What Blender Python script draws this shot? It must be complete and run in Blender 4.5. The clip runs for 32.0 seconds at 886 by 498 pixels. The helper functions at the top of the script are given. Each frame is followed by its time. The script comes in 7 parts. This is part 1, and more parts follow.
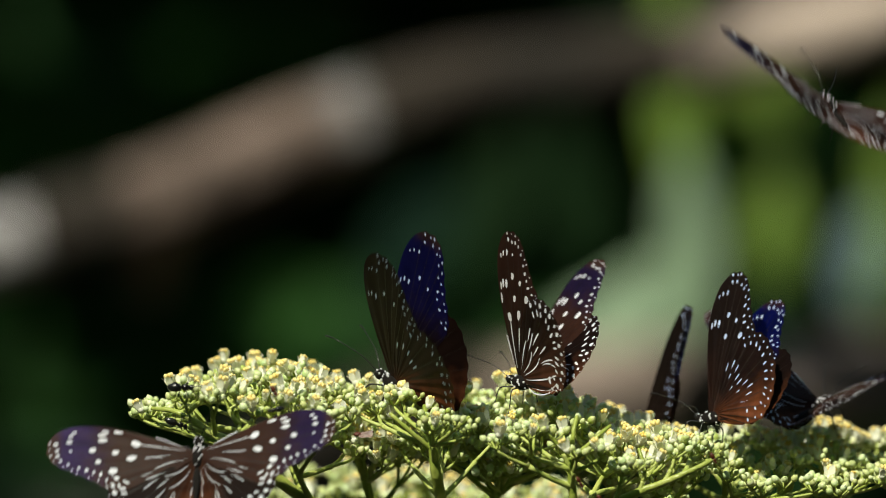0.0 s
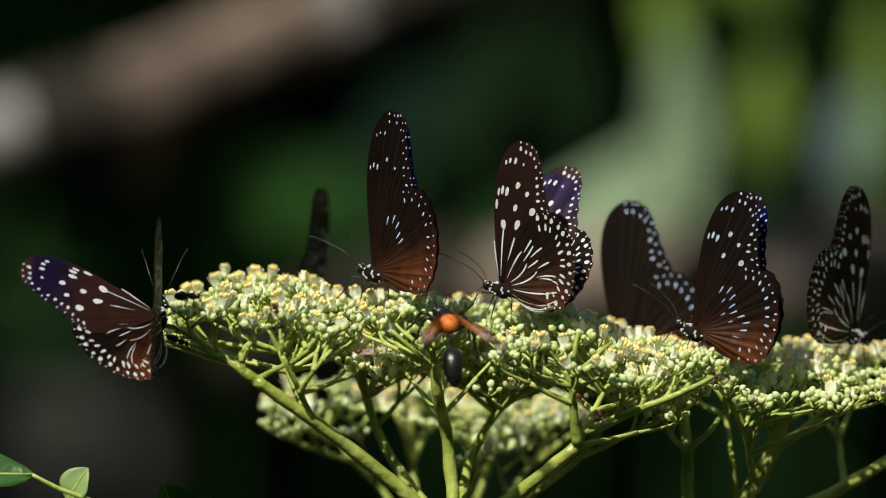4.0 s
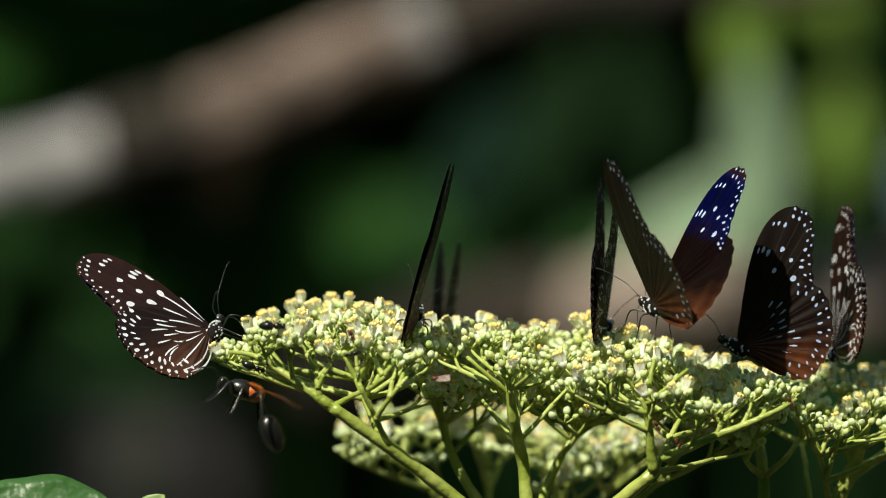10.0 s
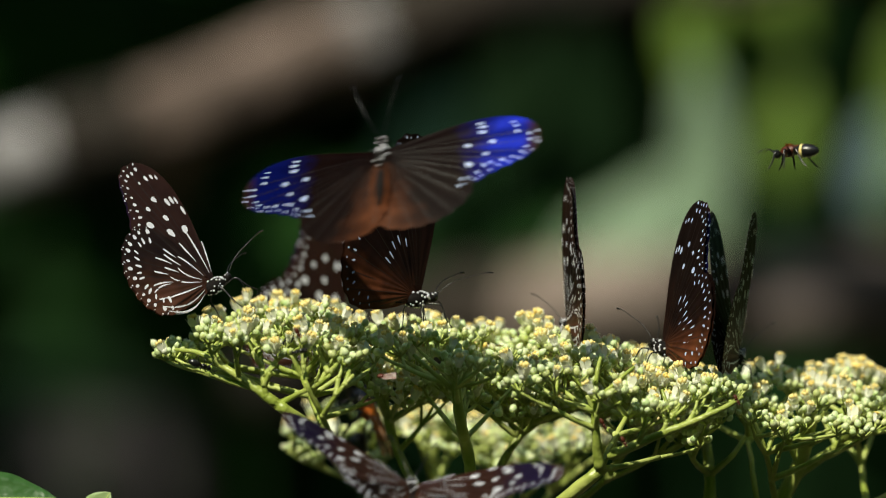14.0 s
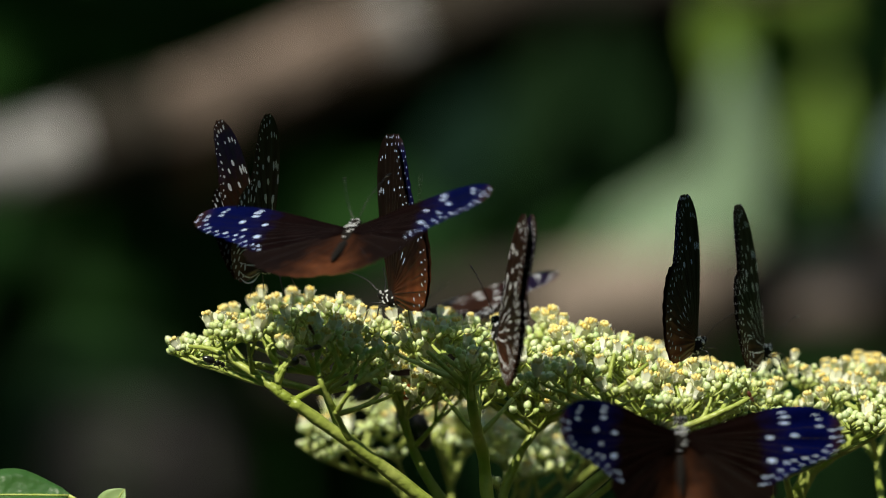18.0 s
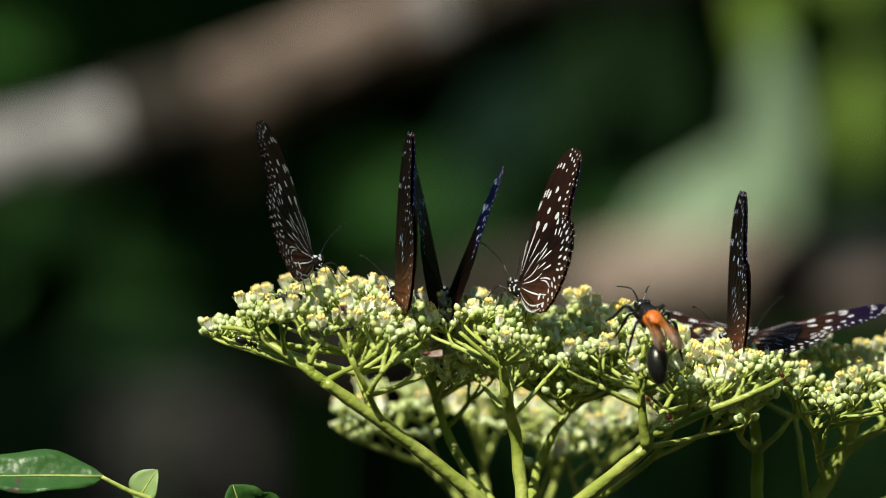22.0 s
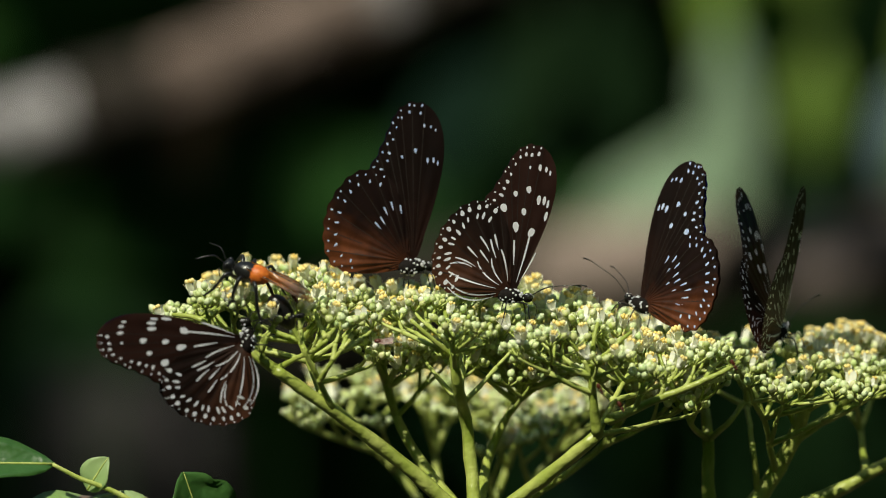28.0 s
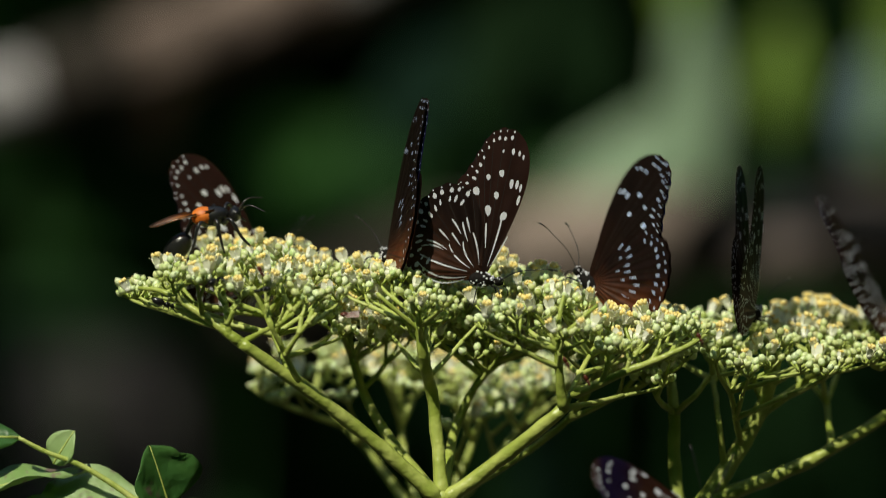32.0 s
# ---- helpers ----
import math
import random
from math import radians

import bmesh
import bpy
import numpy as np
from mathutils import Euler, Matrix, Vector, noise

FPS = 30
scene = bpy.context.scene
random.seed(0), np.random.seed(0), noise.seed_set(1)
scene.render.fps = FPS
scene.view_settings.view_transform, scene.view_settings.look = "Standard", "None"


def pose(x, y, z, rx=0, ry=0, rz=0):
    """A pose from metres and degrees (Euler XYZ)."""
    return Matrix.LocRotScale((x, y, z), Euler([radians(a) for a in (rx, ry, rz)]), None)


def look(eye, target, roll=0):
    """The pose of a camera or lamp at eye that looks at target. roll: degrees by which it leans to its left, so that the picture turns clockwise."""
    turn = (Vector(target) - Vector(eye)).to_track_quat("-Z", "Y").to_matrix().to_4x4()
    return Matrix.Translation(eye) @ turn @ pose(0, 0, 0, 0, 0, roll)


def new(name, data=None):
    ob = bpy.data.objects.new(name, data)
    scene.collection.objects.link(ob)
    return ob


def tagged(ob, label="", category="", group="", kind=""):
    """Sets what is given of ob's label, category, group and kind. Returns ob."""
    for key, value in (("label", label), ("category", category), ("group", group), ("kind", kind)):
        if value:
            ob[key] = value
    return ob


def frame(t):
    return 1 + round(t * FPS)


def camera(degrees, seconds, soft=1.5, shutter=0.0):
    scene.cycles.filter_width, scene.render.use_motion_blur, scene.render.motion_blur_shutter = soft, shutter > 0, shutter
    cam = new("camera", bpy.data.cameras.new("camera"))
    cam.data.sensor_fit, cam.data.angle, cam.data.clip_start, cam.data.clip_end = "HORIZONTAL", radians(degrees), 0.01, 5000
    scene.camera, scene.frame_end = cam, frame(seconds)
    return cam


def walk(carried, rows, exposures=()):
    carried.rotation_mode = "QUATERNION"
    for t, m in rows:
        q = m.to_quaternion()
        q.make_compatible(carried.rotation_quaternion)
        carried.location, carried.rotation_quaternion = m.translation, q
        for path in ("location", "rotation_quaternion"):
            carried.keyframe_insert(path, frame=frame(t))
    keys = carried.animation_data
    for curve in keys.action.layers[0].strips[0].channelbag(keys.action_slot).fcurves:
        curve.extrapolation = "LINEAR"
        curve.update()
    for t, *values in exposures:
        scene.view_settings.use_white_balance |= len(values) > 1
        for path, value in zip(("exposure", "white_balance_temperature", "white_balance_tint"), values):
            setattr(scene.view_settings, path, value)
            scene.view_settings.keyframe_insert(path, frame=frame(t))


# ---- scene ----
# camera and path -----------------------------------------------------------
cam = camera(5.155, 32.0, soft=0.9, shutter=0.5)
cam.data.dof.use_dof = True
cam.data.dof.focus_distance = 2.588
cam.data.dof.aperture_fstop = 8.0
walk(cam, [
    (0, pose(-0.0112, -2.6, 1.5800, 91.3125, 0, -0.4453)),
    (0.3, pose(-0.0118, -2.6, 1.5818, 91.2728, 0, -0.4695)),
    (0.5, pose(-0.0121, -2.6, 1.5830, 91.2464, 0, -0.4867)),
    (1, pose(-0.0129, -2.6, 1.5860, 90.8349, 0, -0.4919)),
    (1.5, pose(-0.0138, -2.6, 1.5930, 90.6247, 0, -0.3622)),
    (2, pose(-0.0146, -2.6, 1.6000, 90.5626, 0, -0.3444)),
    (2.5, pose(-0.0155, -2.6, 1.6000, 90.2895, 0, -0.3281)),
    (4.5, pose(-0.0191, -2.6, 1.6000, 90.4211, 0, -0.6380)),
    (5, pose(-0.0200, -2.6, 1.6000, 90.4408, 0, -0.5888)),
    (5.5, pose(-0.0198, -2.6, 1.6000, 90.4672, 0, -0.3282)),
    (6, pose(-0.0196, -2.6, 1.6000, 90.7007, 0, -0.1466)),
    (6.5, pose(-0.0195, -2.6, 1.6000, 90.6908, 0, -0.1328)),
    (7, pose(-0.0193, -2.6, 1.6000, 90.6514, 0, -0.2046)),
    (7.5, pose(-0.0191, -2.6, 1.6000, 90.6711, 0, -0.1348)),
    (8, pose(-0.0189, -2.6, 1.6000, 90.6218, 0, -0.1309)),
    (8.5, pose(-0.0187, -2.6, 1.6000, 90.5790, 0, -0.1829)),
    (9, pose(-0.0186, -2.6, 1.6000, 90.5658, 0, -0.1691)),
    (9.5, pose(-0.0184, -2.6, 1.6000, 90.5757, 0, -0.1652)),
    (10, pose(-0.0182, -2.6, 1.6000, 90.5395, 0, -0.1514)),
    (10.5, pose(-0.0180, -2.6, 1.6000, 90.4375, 0, -0.1770)),
    (11, pose(-0.0179, -2.6, 1.6000, 90.4178, 0, -0.1862)),
    (11.5, pose(-0.0177, -2.6, 1.6000, 90.3389, 0, 0.0019)),
    (12, pose(-0.0175, -2.6, 1.6000, 90.2566, 0, 0.0881)),
    (12.5, pose(-0.0174, -2.6, 1.6000, 90.2895, 0, -0.0043)),
    (13, pose(-0.0172, -2.6, 1.6000, 90.3224, 0, -0.2249)),
    (13.5, pose(-0.0171, -2.6, 1.6000, 90.3619, 0, -0.4225)),
    (14, pose(-0.0169, -2.6, 1.6000, 90.5264, 0, -0.4359)),
    (14.5, pose(-0.0168, -2.6, 1.6000, 90.5823, 0, -0.4328)),
    (15, pose(-0.0167, -2.6, 1.6000, 90.5724, 0, -0.4068)),
    (15.5, pose(-0.0147, -2.6, 1.6000, 90.5264, 0, -0.3475)),
    (17.5, pose(-0.0069, -2.6, 1.6000, 90.5099, 0, -0.1366)),
    (18, pose(-0.0050, -2.6, 1.6000, 90.5066, 0, -0.0904)),
    (18.5, pose(-0.0046, -2.6, 1.6000, 90.4803, 0, -0.0102)),
    (19, pose(-0.0043, -2.6, 1.6000, 90.5527, 0, 0.0010)),
    (19.5, pose(-0.0039, -2.6, 1.6000, 90.7073, 0, 0.0483)),
    (20, pose(-0.0036, -2.6, 1.6000, 90.7336, 0, 0.2338)),
    (20.5, pose(-0.0032, -2.6, 1.6000, 90.6316, 0, 0.3075)),
    (21, pose(-0.0029, -2.6, 1.6000, 90.4606, 0, 0.1772)),
    (21.5, pose(-0.0025, -2.6, 1.6000, 90.4046, 0, 0.1752)),
    (22, pose(-0.0021, -2.6, 1.6000, 90.3948, 0, 0.1633)),
    (22.5, pose(-0.0018, -2.6, 1.6000, 90.6612, 0, 0.2370)),
    (23, pose(-0.0014, -2.6, 1.6000, 90.6941, 0, 0.2482)),
    (23.5, pose(-0.0011, -2.6, 1.6000, 90.7040, 0, 0.2198)),
    (24, pose(-0.0007, -2.6, 1.6000, 90.6316, 0, 0.1882)),
    (24.5, pose(-0.0004, -2.6, 1.6000, 90.4606, 0, 0.1500)),
    (25, pose(0.0000, -2.6, 1.6000, 90.4573, 0, 0.0822)),
    (25.5, pose(0.0000, -2.6, 1.6000, 90.5428, 0, 0.0132)),
    (27.5, pose(0.0000, -2.6, 1.6000, 90.3421, 0, -0.0921)),
    (28, pose(0.0000, -2.6, 1.6000, 90.3224, 0, -0.0757)),
    (28.5, pose(0.0000, -2.6, 1.6000, 90.0526, 0, -0.0461)),
    (29, pose(0.0000, -2.6, 1.6000, 89.9704, 0, -0.0066)),
    (29.5, pose(0.0000, -2.6, 1.6000, 89.9901, 0, 0.0132)),
    (30, pose(0.0000, -2.6, 1.6000, 90.0000, 0, 0.0000)),
    (30.5, pose(0.0000, -2.6, 1.6000, 90.0197, 0, -0.1809)),
    (31, pose(0.0000, -2.6, 1.6000, 90.0263, 0, -0.2829)),
    (31.5, pose(0.0000, -2.6, 1.6000, 90.0197, 0, -0.2796)),
    (32, pose(0.0000, -2.6, 1.6000, 90.1678, 0, -0.2731)),
], [(0, -0.08, 6800, 2), (1, 0.1, 6800, 2), (2, 0.03, 6800, 2), (5, -0.18, 6800, 2), (6, 0.12, 6800, 2), (9, 0.12, 6800, 2), (13, -0.15, 6800, 2), (14, -0.1, 6800, 2), (15.5, 0.1, 6800, 2), (18, -0.08, 6800, 2), (19.4, 0.16, 6800, 2), (20, 0.22, 6800, 2), (21, 0.1, 6800, 2), (24, 0.1, 6800, 2), (25, 0.0, 6800, 2), (28, -0.24, 6800, 2), (30, -0.28, 6800, 2), (32, -0.38, 6800, 2)])

# world and sun -------------------------------------------------------------
SUN_DIR = Vector((-0.33, -0.58, 0.74)).normalized()
world = bpy.data.worlds.new("sky")
scene.world = world
world.use_nodes = True
sky = world.node_tree.nodes.new("ShaderNodeTexSky")
sky.sky_type = "NISHITA"
sky.sun_disc = False
sky.sun_elevation = math.asin(SUN_DIR.z)
sky.sun_rotation = math.atan2(SUN_DIR.x, SUN_DIR.y)
world.node_tree.links.new(sky.outputs[0], world.node_tree.nodes["Background"].inputs[0])
world.node_tree.nodes["Background"].inputs[1].default_value = 0.13
sun = new("sun", bpy.data.lights.new("sun", "SUN"))
sun.data.energy = 5.0
sun.data.angle = radians(0.9)
sun.data.color = (1.0, 0.95, 0.81)
sun.matrix_world = look(SUN_DIR * 30, (0, 0, 0))


# materials -----------------------------------------------------------------
def material(name, a, b, scale=300, rough=0.5, bump=0.0, glow=None, share=0.0, metal=0.0, pick="", spec=0.4, detail=4):
    """Two colours mixed by noise; glow and share: the tint and the part of light let through; pick: vary piece by piece."""
    m = bpy.data.materials.new(name)
    m.use_nodes = True
    nt = m.node_tree
    n, l = nt.nodes, nt.links
    bsdf = n["Principled BSDF"]
    co = n.new("ShaderNodeTexCoord")
    no = n.new("ShaderNodeTexNoise")
    no.inputs["Scale"].default_value = scale
    no.inputs["Detail"].default_value = detail
    l.new(co.outputs["Object"], no.inputs["Vector"])
    ramp = n.new("ShaderNodeValToRGB")
    ramp.color_ramp.elements[0].position, ramp.color_ramp.elements[1].position = 0.35, 0.65
    ramp.color_ramp.elements[0].color, ramp.color_ramp.elements[1].color = (*a, 1), (*b, 1)
    l.new(no.outputs["Fac"], ramp.inputs[0])
    out = ramp.outputs[0]
    if pick:
        hs = n.new("ShaderNodeHueSaturation")
        if pick == "object":
            src = n.new("ShaderNodeObjectInfo").outputs["Random"]
        else:
            src = n.new("ShaderNodeNewGeometry").outputs["Random Per Island"]
        for sock, lo, hi in (("Value", 0.78, 1.12), ("Hue", 0.475, 0.515), ("Saturation", 1.12, 0.72)):
            mp = n.new("ShaderNodeMapRange")
            mp.inputs["To Min"].default_value, mp.inputs["To Max"].default_value = lo, hi
            l.new(src, mp.inputs["Value"])
            l.new(mp.outputs[0], hs.inputs[sock])
        l.new(out, hs.inputs["Color"])
        out = hs.outputs[0]
    l.new(out, bsdf.inputs["Base Color"])
    bsdf.inputs["Roughness"].default_value = rough
    bsdf.inputs["Metallic"].default_value = metal
    bsdf.inputs["Specular IOR Level"].default_value = spec
    if bump:
        bp = n.new("ShaderNodeBump")
        bp.inputs["Strength"].default_value = bump
        bp.inputs["Distance"].default_value = 0.3 / scale
        fine = n.new("ShaderNodeTexNoise")
        fine.inputs["Scale"].default_value = scale * 3.1
        l.new(co.outputs["Object"], fine.inputs["Vector"])
        l.new(fine.outputs["Fac"], bp.inputs["Height"])
        l.new(bp.outputs[0], bsdf.inputs["Normal"])
    if share:
        tr = n.new("ShaderNodeBsdfTranslucent")
        tr.inputs[0].default_value = (*glow, 1)
        mix = n.new("ShaderNodeMixShader")
        mix.inputs[0].default_value = share
        l.new(bsdf.outputs[0], mix.inputs[1])
        l.new(tr.outputs[0], mix.inputs[2])
        l.new(mix.outputs[0], n["Material Output"].inputs[0])
    return m


def wing_material(name, root, tip, z0, z1, rough=0.45, glow=(0.2, 0.08, 0.04), share=0.16, spec=0.15, metal=0.0, slant=0.0, brim=None, ribs=0.22):
    """A wing's scales: root colour to tip colour along the wing (slant tilts that way towards the tail), a brim of its own
    tint, blotchy sheen, pleats that fan out from the hinge, and a little light let through."""
    m = material(name, root, root, 900, rough, 0.15, glow, share, spec=spec)
    nt = m.node_tree
    n, l = nt.nodes, nt.links
    bsdf = n["Principled BSDF"]

    def math_node(kind, x, y=0.0, z=0.0):
        nd = n.new("ShaderNodeMath")
        nd.operation = kind
        for k, v in enumerate((x, y, z)):
            if isinstance(v, (int, float)):
                nd.inputs[k].default_value = v
            else:
                l.new(v, nd.inputs[k])
        return nd.outputs[0]

    def step(value, lo, hi):
        mp = n.new("ShaderNodeMapRange")
        mp.interpolation_type = "SMOOTHSTEP"
        mp.inputs["From Min"].default_value, mp.inputs["From Max"].default_value = lo, hi
        l.new(value, mp.inputs["Value"])
        return mp.outputs[0]

    def mixed(fac, x, y):
        mx = n.new("ShaderNodeMix")
        mx.data_type = "RGBA"
        l.new(fac, mx.inputs["Factor"])
        for key, v in (("A", x), ("B", y)):
            if isinstance(v, tuple):
                mx.inputs[key].default_value = (*v, 1)
            else:
                l.new(v, mx.inputs[key])
        return mx.outputs["Result"]

    co = n.new("ShaderNodeTexCoord")
    sep = n.new("ShaderNodeSeparateXYZ")
    l.new(co.outputs["Object"], sep.inputs[0])
    no = n.new("ShaderNodeTexNoise")
    no.inputs["Scale"].default_value = 260
    l.new(co.outputs["Object"], no.inputs["Vector"])
    run = math_node("MULTIPLY_ADD", sep.outputs["X"], slant, sep.outputs["Z"])
    run = math_node("MULTIPLY_ADD", no.outputs["Fac"], 0.012, run)
    fac = step(run, z0, z1)
    col = mixed(fac, root, tip)
    sheen = fac
    if brim:
        out = step(math_node("MULTIPLY_ADD", no.outputs["Fac"], 0.004, sep.outputs["Z"]), 0.0415, 0.0455)
        col = mixed(out, col, brim)
        sheen = math_node("MULTIPLY", sheen, math_node("SUBTRACT", 1.0, out))
    fine = n.new("ShaderNodeTexNoise")
    fine.inputs["Scale"].default_value = 1600
    l.new(co.outputs["Object"], fine.inputs["Vector"])
    blotch = n.new("ShaderNodeTexNoise")
    blotch.inputs["Scale"].default_value = 150
    l.new(co.outputs["Object"], blotch.inputs["Vector"])
    vary = math_node("ADD", math_node("MULTIPLY_ADD", fine.outputs["Fac"], 0.6, 0.1), math_node("MULTIPLY", blotch.outputs["Fac"], 1.2))
    hs = n.new("ShaderNodeHueSaturation")
    l.new(col, hs.inputs["Color"])
    l.new(vary, hs.inputs["Value"])
    l.new(hs.outputs[0], bsdf.inputs["Base Color"])
    # pleats between the veins
    turn = math_node("ARCTAN2", sep.outputs["Z"], math_node("ADD", sep.outputs["X"], 0.0005))
    wave = math_node("SINE", math_node("MULTIPLY", turn, 34.0))
    bp = n.new("ShaderNodeBump")
    bp.inputs["Strength"].default_value = ribs
    bp.inputs["Distance"].default_value = 0.0003
    l.new(wave, bp.inputs["Height"])
    l.new(n["Bump"].outputs[0], bp.inputs["Normal"])
    l.new(bp.outputs[0], bsdf.inputs["Normal"])
    if metal:
        # the sheen of the scales grows towards the tip
        l.new(math_node("MULTIPLY", sheen, metal), bsdf.inputs["Metallic"])
    return m


STEM = material("stem_green", (0.29, 0.36, 0.06), (0.47, 0.52, 0.14), 120, 0.36, 0.25)
TWIG = material("twig_green", (0.34, 0.42, 0.08), (0.52, 0.57, 0.18), 300, 0.5, 0.2)
BUD = material("bud_green", (0.55, 0.75, 0.21), (0.94, 0.96, 0.60), 500, 0.30, 0, (0.84, 0.92, 0.26), 0.16, pick="object")
BUDS = material("bud_green_joined", (0.55, 0.75, 0.21), (0.94, 0.96, 0.60), 500, 0.30, 0, (0.84, 0.92, 0.26), 0.16, pick="island")
PETAL = material("petal_cream", (0.93, 0.94, 0.74), (0.97, 0.97, 0.88), 500, 0.45, 0, (0.95, 0.95, 0.68), 0.14)
ANTHER = material("anther_yellow", (0.90, 0.66, 0.16), (0.95, 0.84, 0.42), 600, 0.55)
LEAF = material("leaf_green", (0.035, 0.11, 0.028), (0.065, 0.16, 0.04), 60, 0.38, 0.25, (0.2, 0.45, 0.06), 0.25)
LEAF_PALE = material("leaf_pale_green", (0.22, 0.36, 0.11), (0.38, 0.50, 0.24), 45, 0.42, 0.25, (0.3, 0.5, 0.1), 0.2)


def stained(m, tint, scale, start):
    """Soft-edged stains of another colour over a leaf."""
    n, l = m.node_tree.nodes, m.node_tree.links
    co = n.new("ShaderNodeTexCoord")
    no = n.new("ShaderNodeTexNoise")
    no.inputs["Scale"].default_value = scale
    no.inputs["Detail"].default_value = 3
    l.new(co.outputs["Object"], no.inputs["Vector"])
    mp = n.new("ShaderNodeMapRange")
    mp.interpolation_type = "SMOOTHSTEP"
    mp.inputs["From Min"].default_value, mp.inputs["From Max"].default_value = start, start + 0.10
    mp.inputs["To Max"].default_value = 0.85
    l.new(no.outputs["Fac"], mp.inputs["Value"])
    mix = n.new("ShaderNodeMix")
    mix.data_type = "RGBA"
    l.new(mp.outputs[0], mix.inputs["Factor"])
    l.new(n["Color Ramp"].outputs[0], mix.inputs["A"])
    mix.inputs["B"].default_value = (*tint, 1)
    l.new(mix.outputs["Result"], n["Principled BSDF"].inputs["Base Color"])


stained(LEAF_PALE, (0.22, 0.12, 0.14), 170, 0.55)
stained(LEAF, (0.12, 0.06, 0.07), 150, 0.64)
UP_BLUE = wing_material("wing_top_blue", (0.0045, 0.0018, 0.0016), (0.003, 0.006, 0.095), 0.026, 0.040, 0.44, (0.1, 0.03, 0.03), 0.02, 0.02, 0.95, brim=(0.022, 0.009, 0.009))
UP_DIM = wing_material("wing_top_dark", (0.028, 0.011, 0.007), (0.014, 0.008, 0.035), 0.028, 0.042, 0.4, (0.3, 0.12, 0.07), 0.10, 0.08, 0.4, brim=(0.04, 0.018, 0.014))
UP_NAVY = wing_material("wing_top_navy", (0.005, 0.0025, 0.0025), (0.004, 0.004, 0.045), 0.020, 0.036, 0.45, (0.1, 0.03, 0.03), 0.04, 0.1, 0.4, brim=(0.02, 0.01, 0.01))
UP_HIND = wing_material("wing_top_hind_brown", (0.006, 0.0028, 0.0022), (0.085, 0.028, 0.012), 0.012, -0.006, 0.55, (0.25, 0.08, 0.04), 0.06, 0.05, slant=0.5)
UNDER_FORE = wing_material("wing_under_fore_brown", (0.016, 0.006, 0.004), (0.007, 0.0035, 0.003), 0.004, 0.032, 0.5, share=0.06, spec=0.12)
UNDER_HIND = wing_material("wing_under_hind_brown", (0.009, 0.004, 0.0035), (0.12, 0.036, 0.014), 0.014, -0.006, 0.5, share=0.08, spec=0.12, slant=0.5, ribs=0.45)
UNDER_PALE = wing_material("wing_under_fore_pale_brown", (0.011, 0.005, 0.004), (0.020, 0.008, 0.006), 0.004, 0.034, 0.5, (0.35, 0.16, 0.08), 0.07, 0.12)
UNDER_HIND_PALE = wing_material("wing_under_hind_pale_brown", (0.010, 0.005, 0.004), (0.065, 0.025, 0.014), 0.018, -0.006, 0.5, (0.40, 0.20, 0.11), 0.10, 0.12, slant=0.5, ribs=0.4)
SPOT_WHITE = material("wing_spot_white", (0.76, 0.77, 0.86), (0.86, 0.86, 0.94), 900, 0.5, 0, (0.85, 0.8, 0.75), 0.25)
SPOT_BLUE = material("wing_spot_pale_blue", (0.42, 0.54, 0.90), (0.62, 0.70, 0.94), 900, 0.55, 0, (0.5, 0.6, 0.9), 0.2)
VEIN = material("wing_vein_dark", (0.012, 0.008, 0.007), (0.022, 0.013, 0.010), 900, 0.5)
BLACK = material("insect_black", (0.008, 0.008, 0.009), (0.016, 0.015, 0.016), 900, 0.28, 0.15, spec=0.6)
FUR = material("insect_dark_fur", (0.007, 0.006, 0.006), (0.016, 0.013, 0.012), 2500, 0.8, 0.6, spec=0.1)
ORANGE = material("insect_orange", (0.50, 0.10, 0.015), (0.72, 0.20, 0.03), 500, 0.45, 0.3)
AMBER = material("wasp_wing_amber", (0.66, 0.27, 0.045), (0.28, 0.085, 0.02), 170, 0.25, 0.1, (0.8, 0.33, 0.06), 0.4, spec=0.6)
def clear_tip(m, near, far, tint, share):
    """The wasp's wing: amber near the hinge, smoky and half clear towards the tip."""
    n, l = m.node_tree.nodes, m.node_tree.links
    co = n.new("ShaderNodeTexCoord")
    sep = n.new("ShaderNodeSeparateXYZ")
    l.new(co.outputs["Object"], sep.inputs[0])
    mp = n.new("ShaderNodeMapRange")
    mp.interpolation_type = "SMOOTHSTEP"
    mp.inputs["From Min"].default_value, mp.inputs["From Max"].default_value = near, far
    l.new(sep.outputs["X"], mp.inputs["Value"])
    mix = n.new("ShaderNodeMix")
    mix.data_type = "RGBA"
    l.new(mp.outputs[0], mix.inputs["Factor"])
    l.new(n["Color Ramp"].outputs[0], mix.inputs["A"])
    mix.inputs["B"].default_value = (*tint, 1)
    l.new(mix.outputs["Result"], n["Principled BSDF"].inputs["Base Color"])
    al = n.new("ShaderNodeMapRange")
    al.inputs["To Min"].default_value, al.inputs["To Max"].default_value = 0.05, share
    l.new(mp.outputs[0], al.inputs["Value"])
    clear = n.new("ShaderNodeBsdfTransparent")
    top = n.new("ShaderNodeMixShader")
    last = n["Mix Shader"]
    l.new(al.outputs[0], top.inputs[0])
    l.new(last.outputs[0], top.inputs[1])
    l.new(clear.outputs[0], top.inputs[2])
    l.new(top.outputs[0], n["Material Output"].inputs[0])


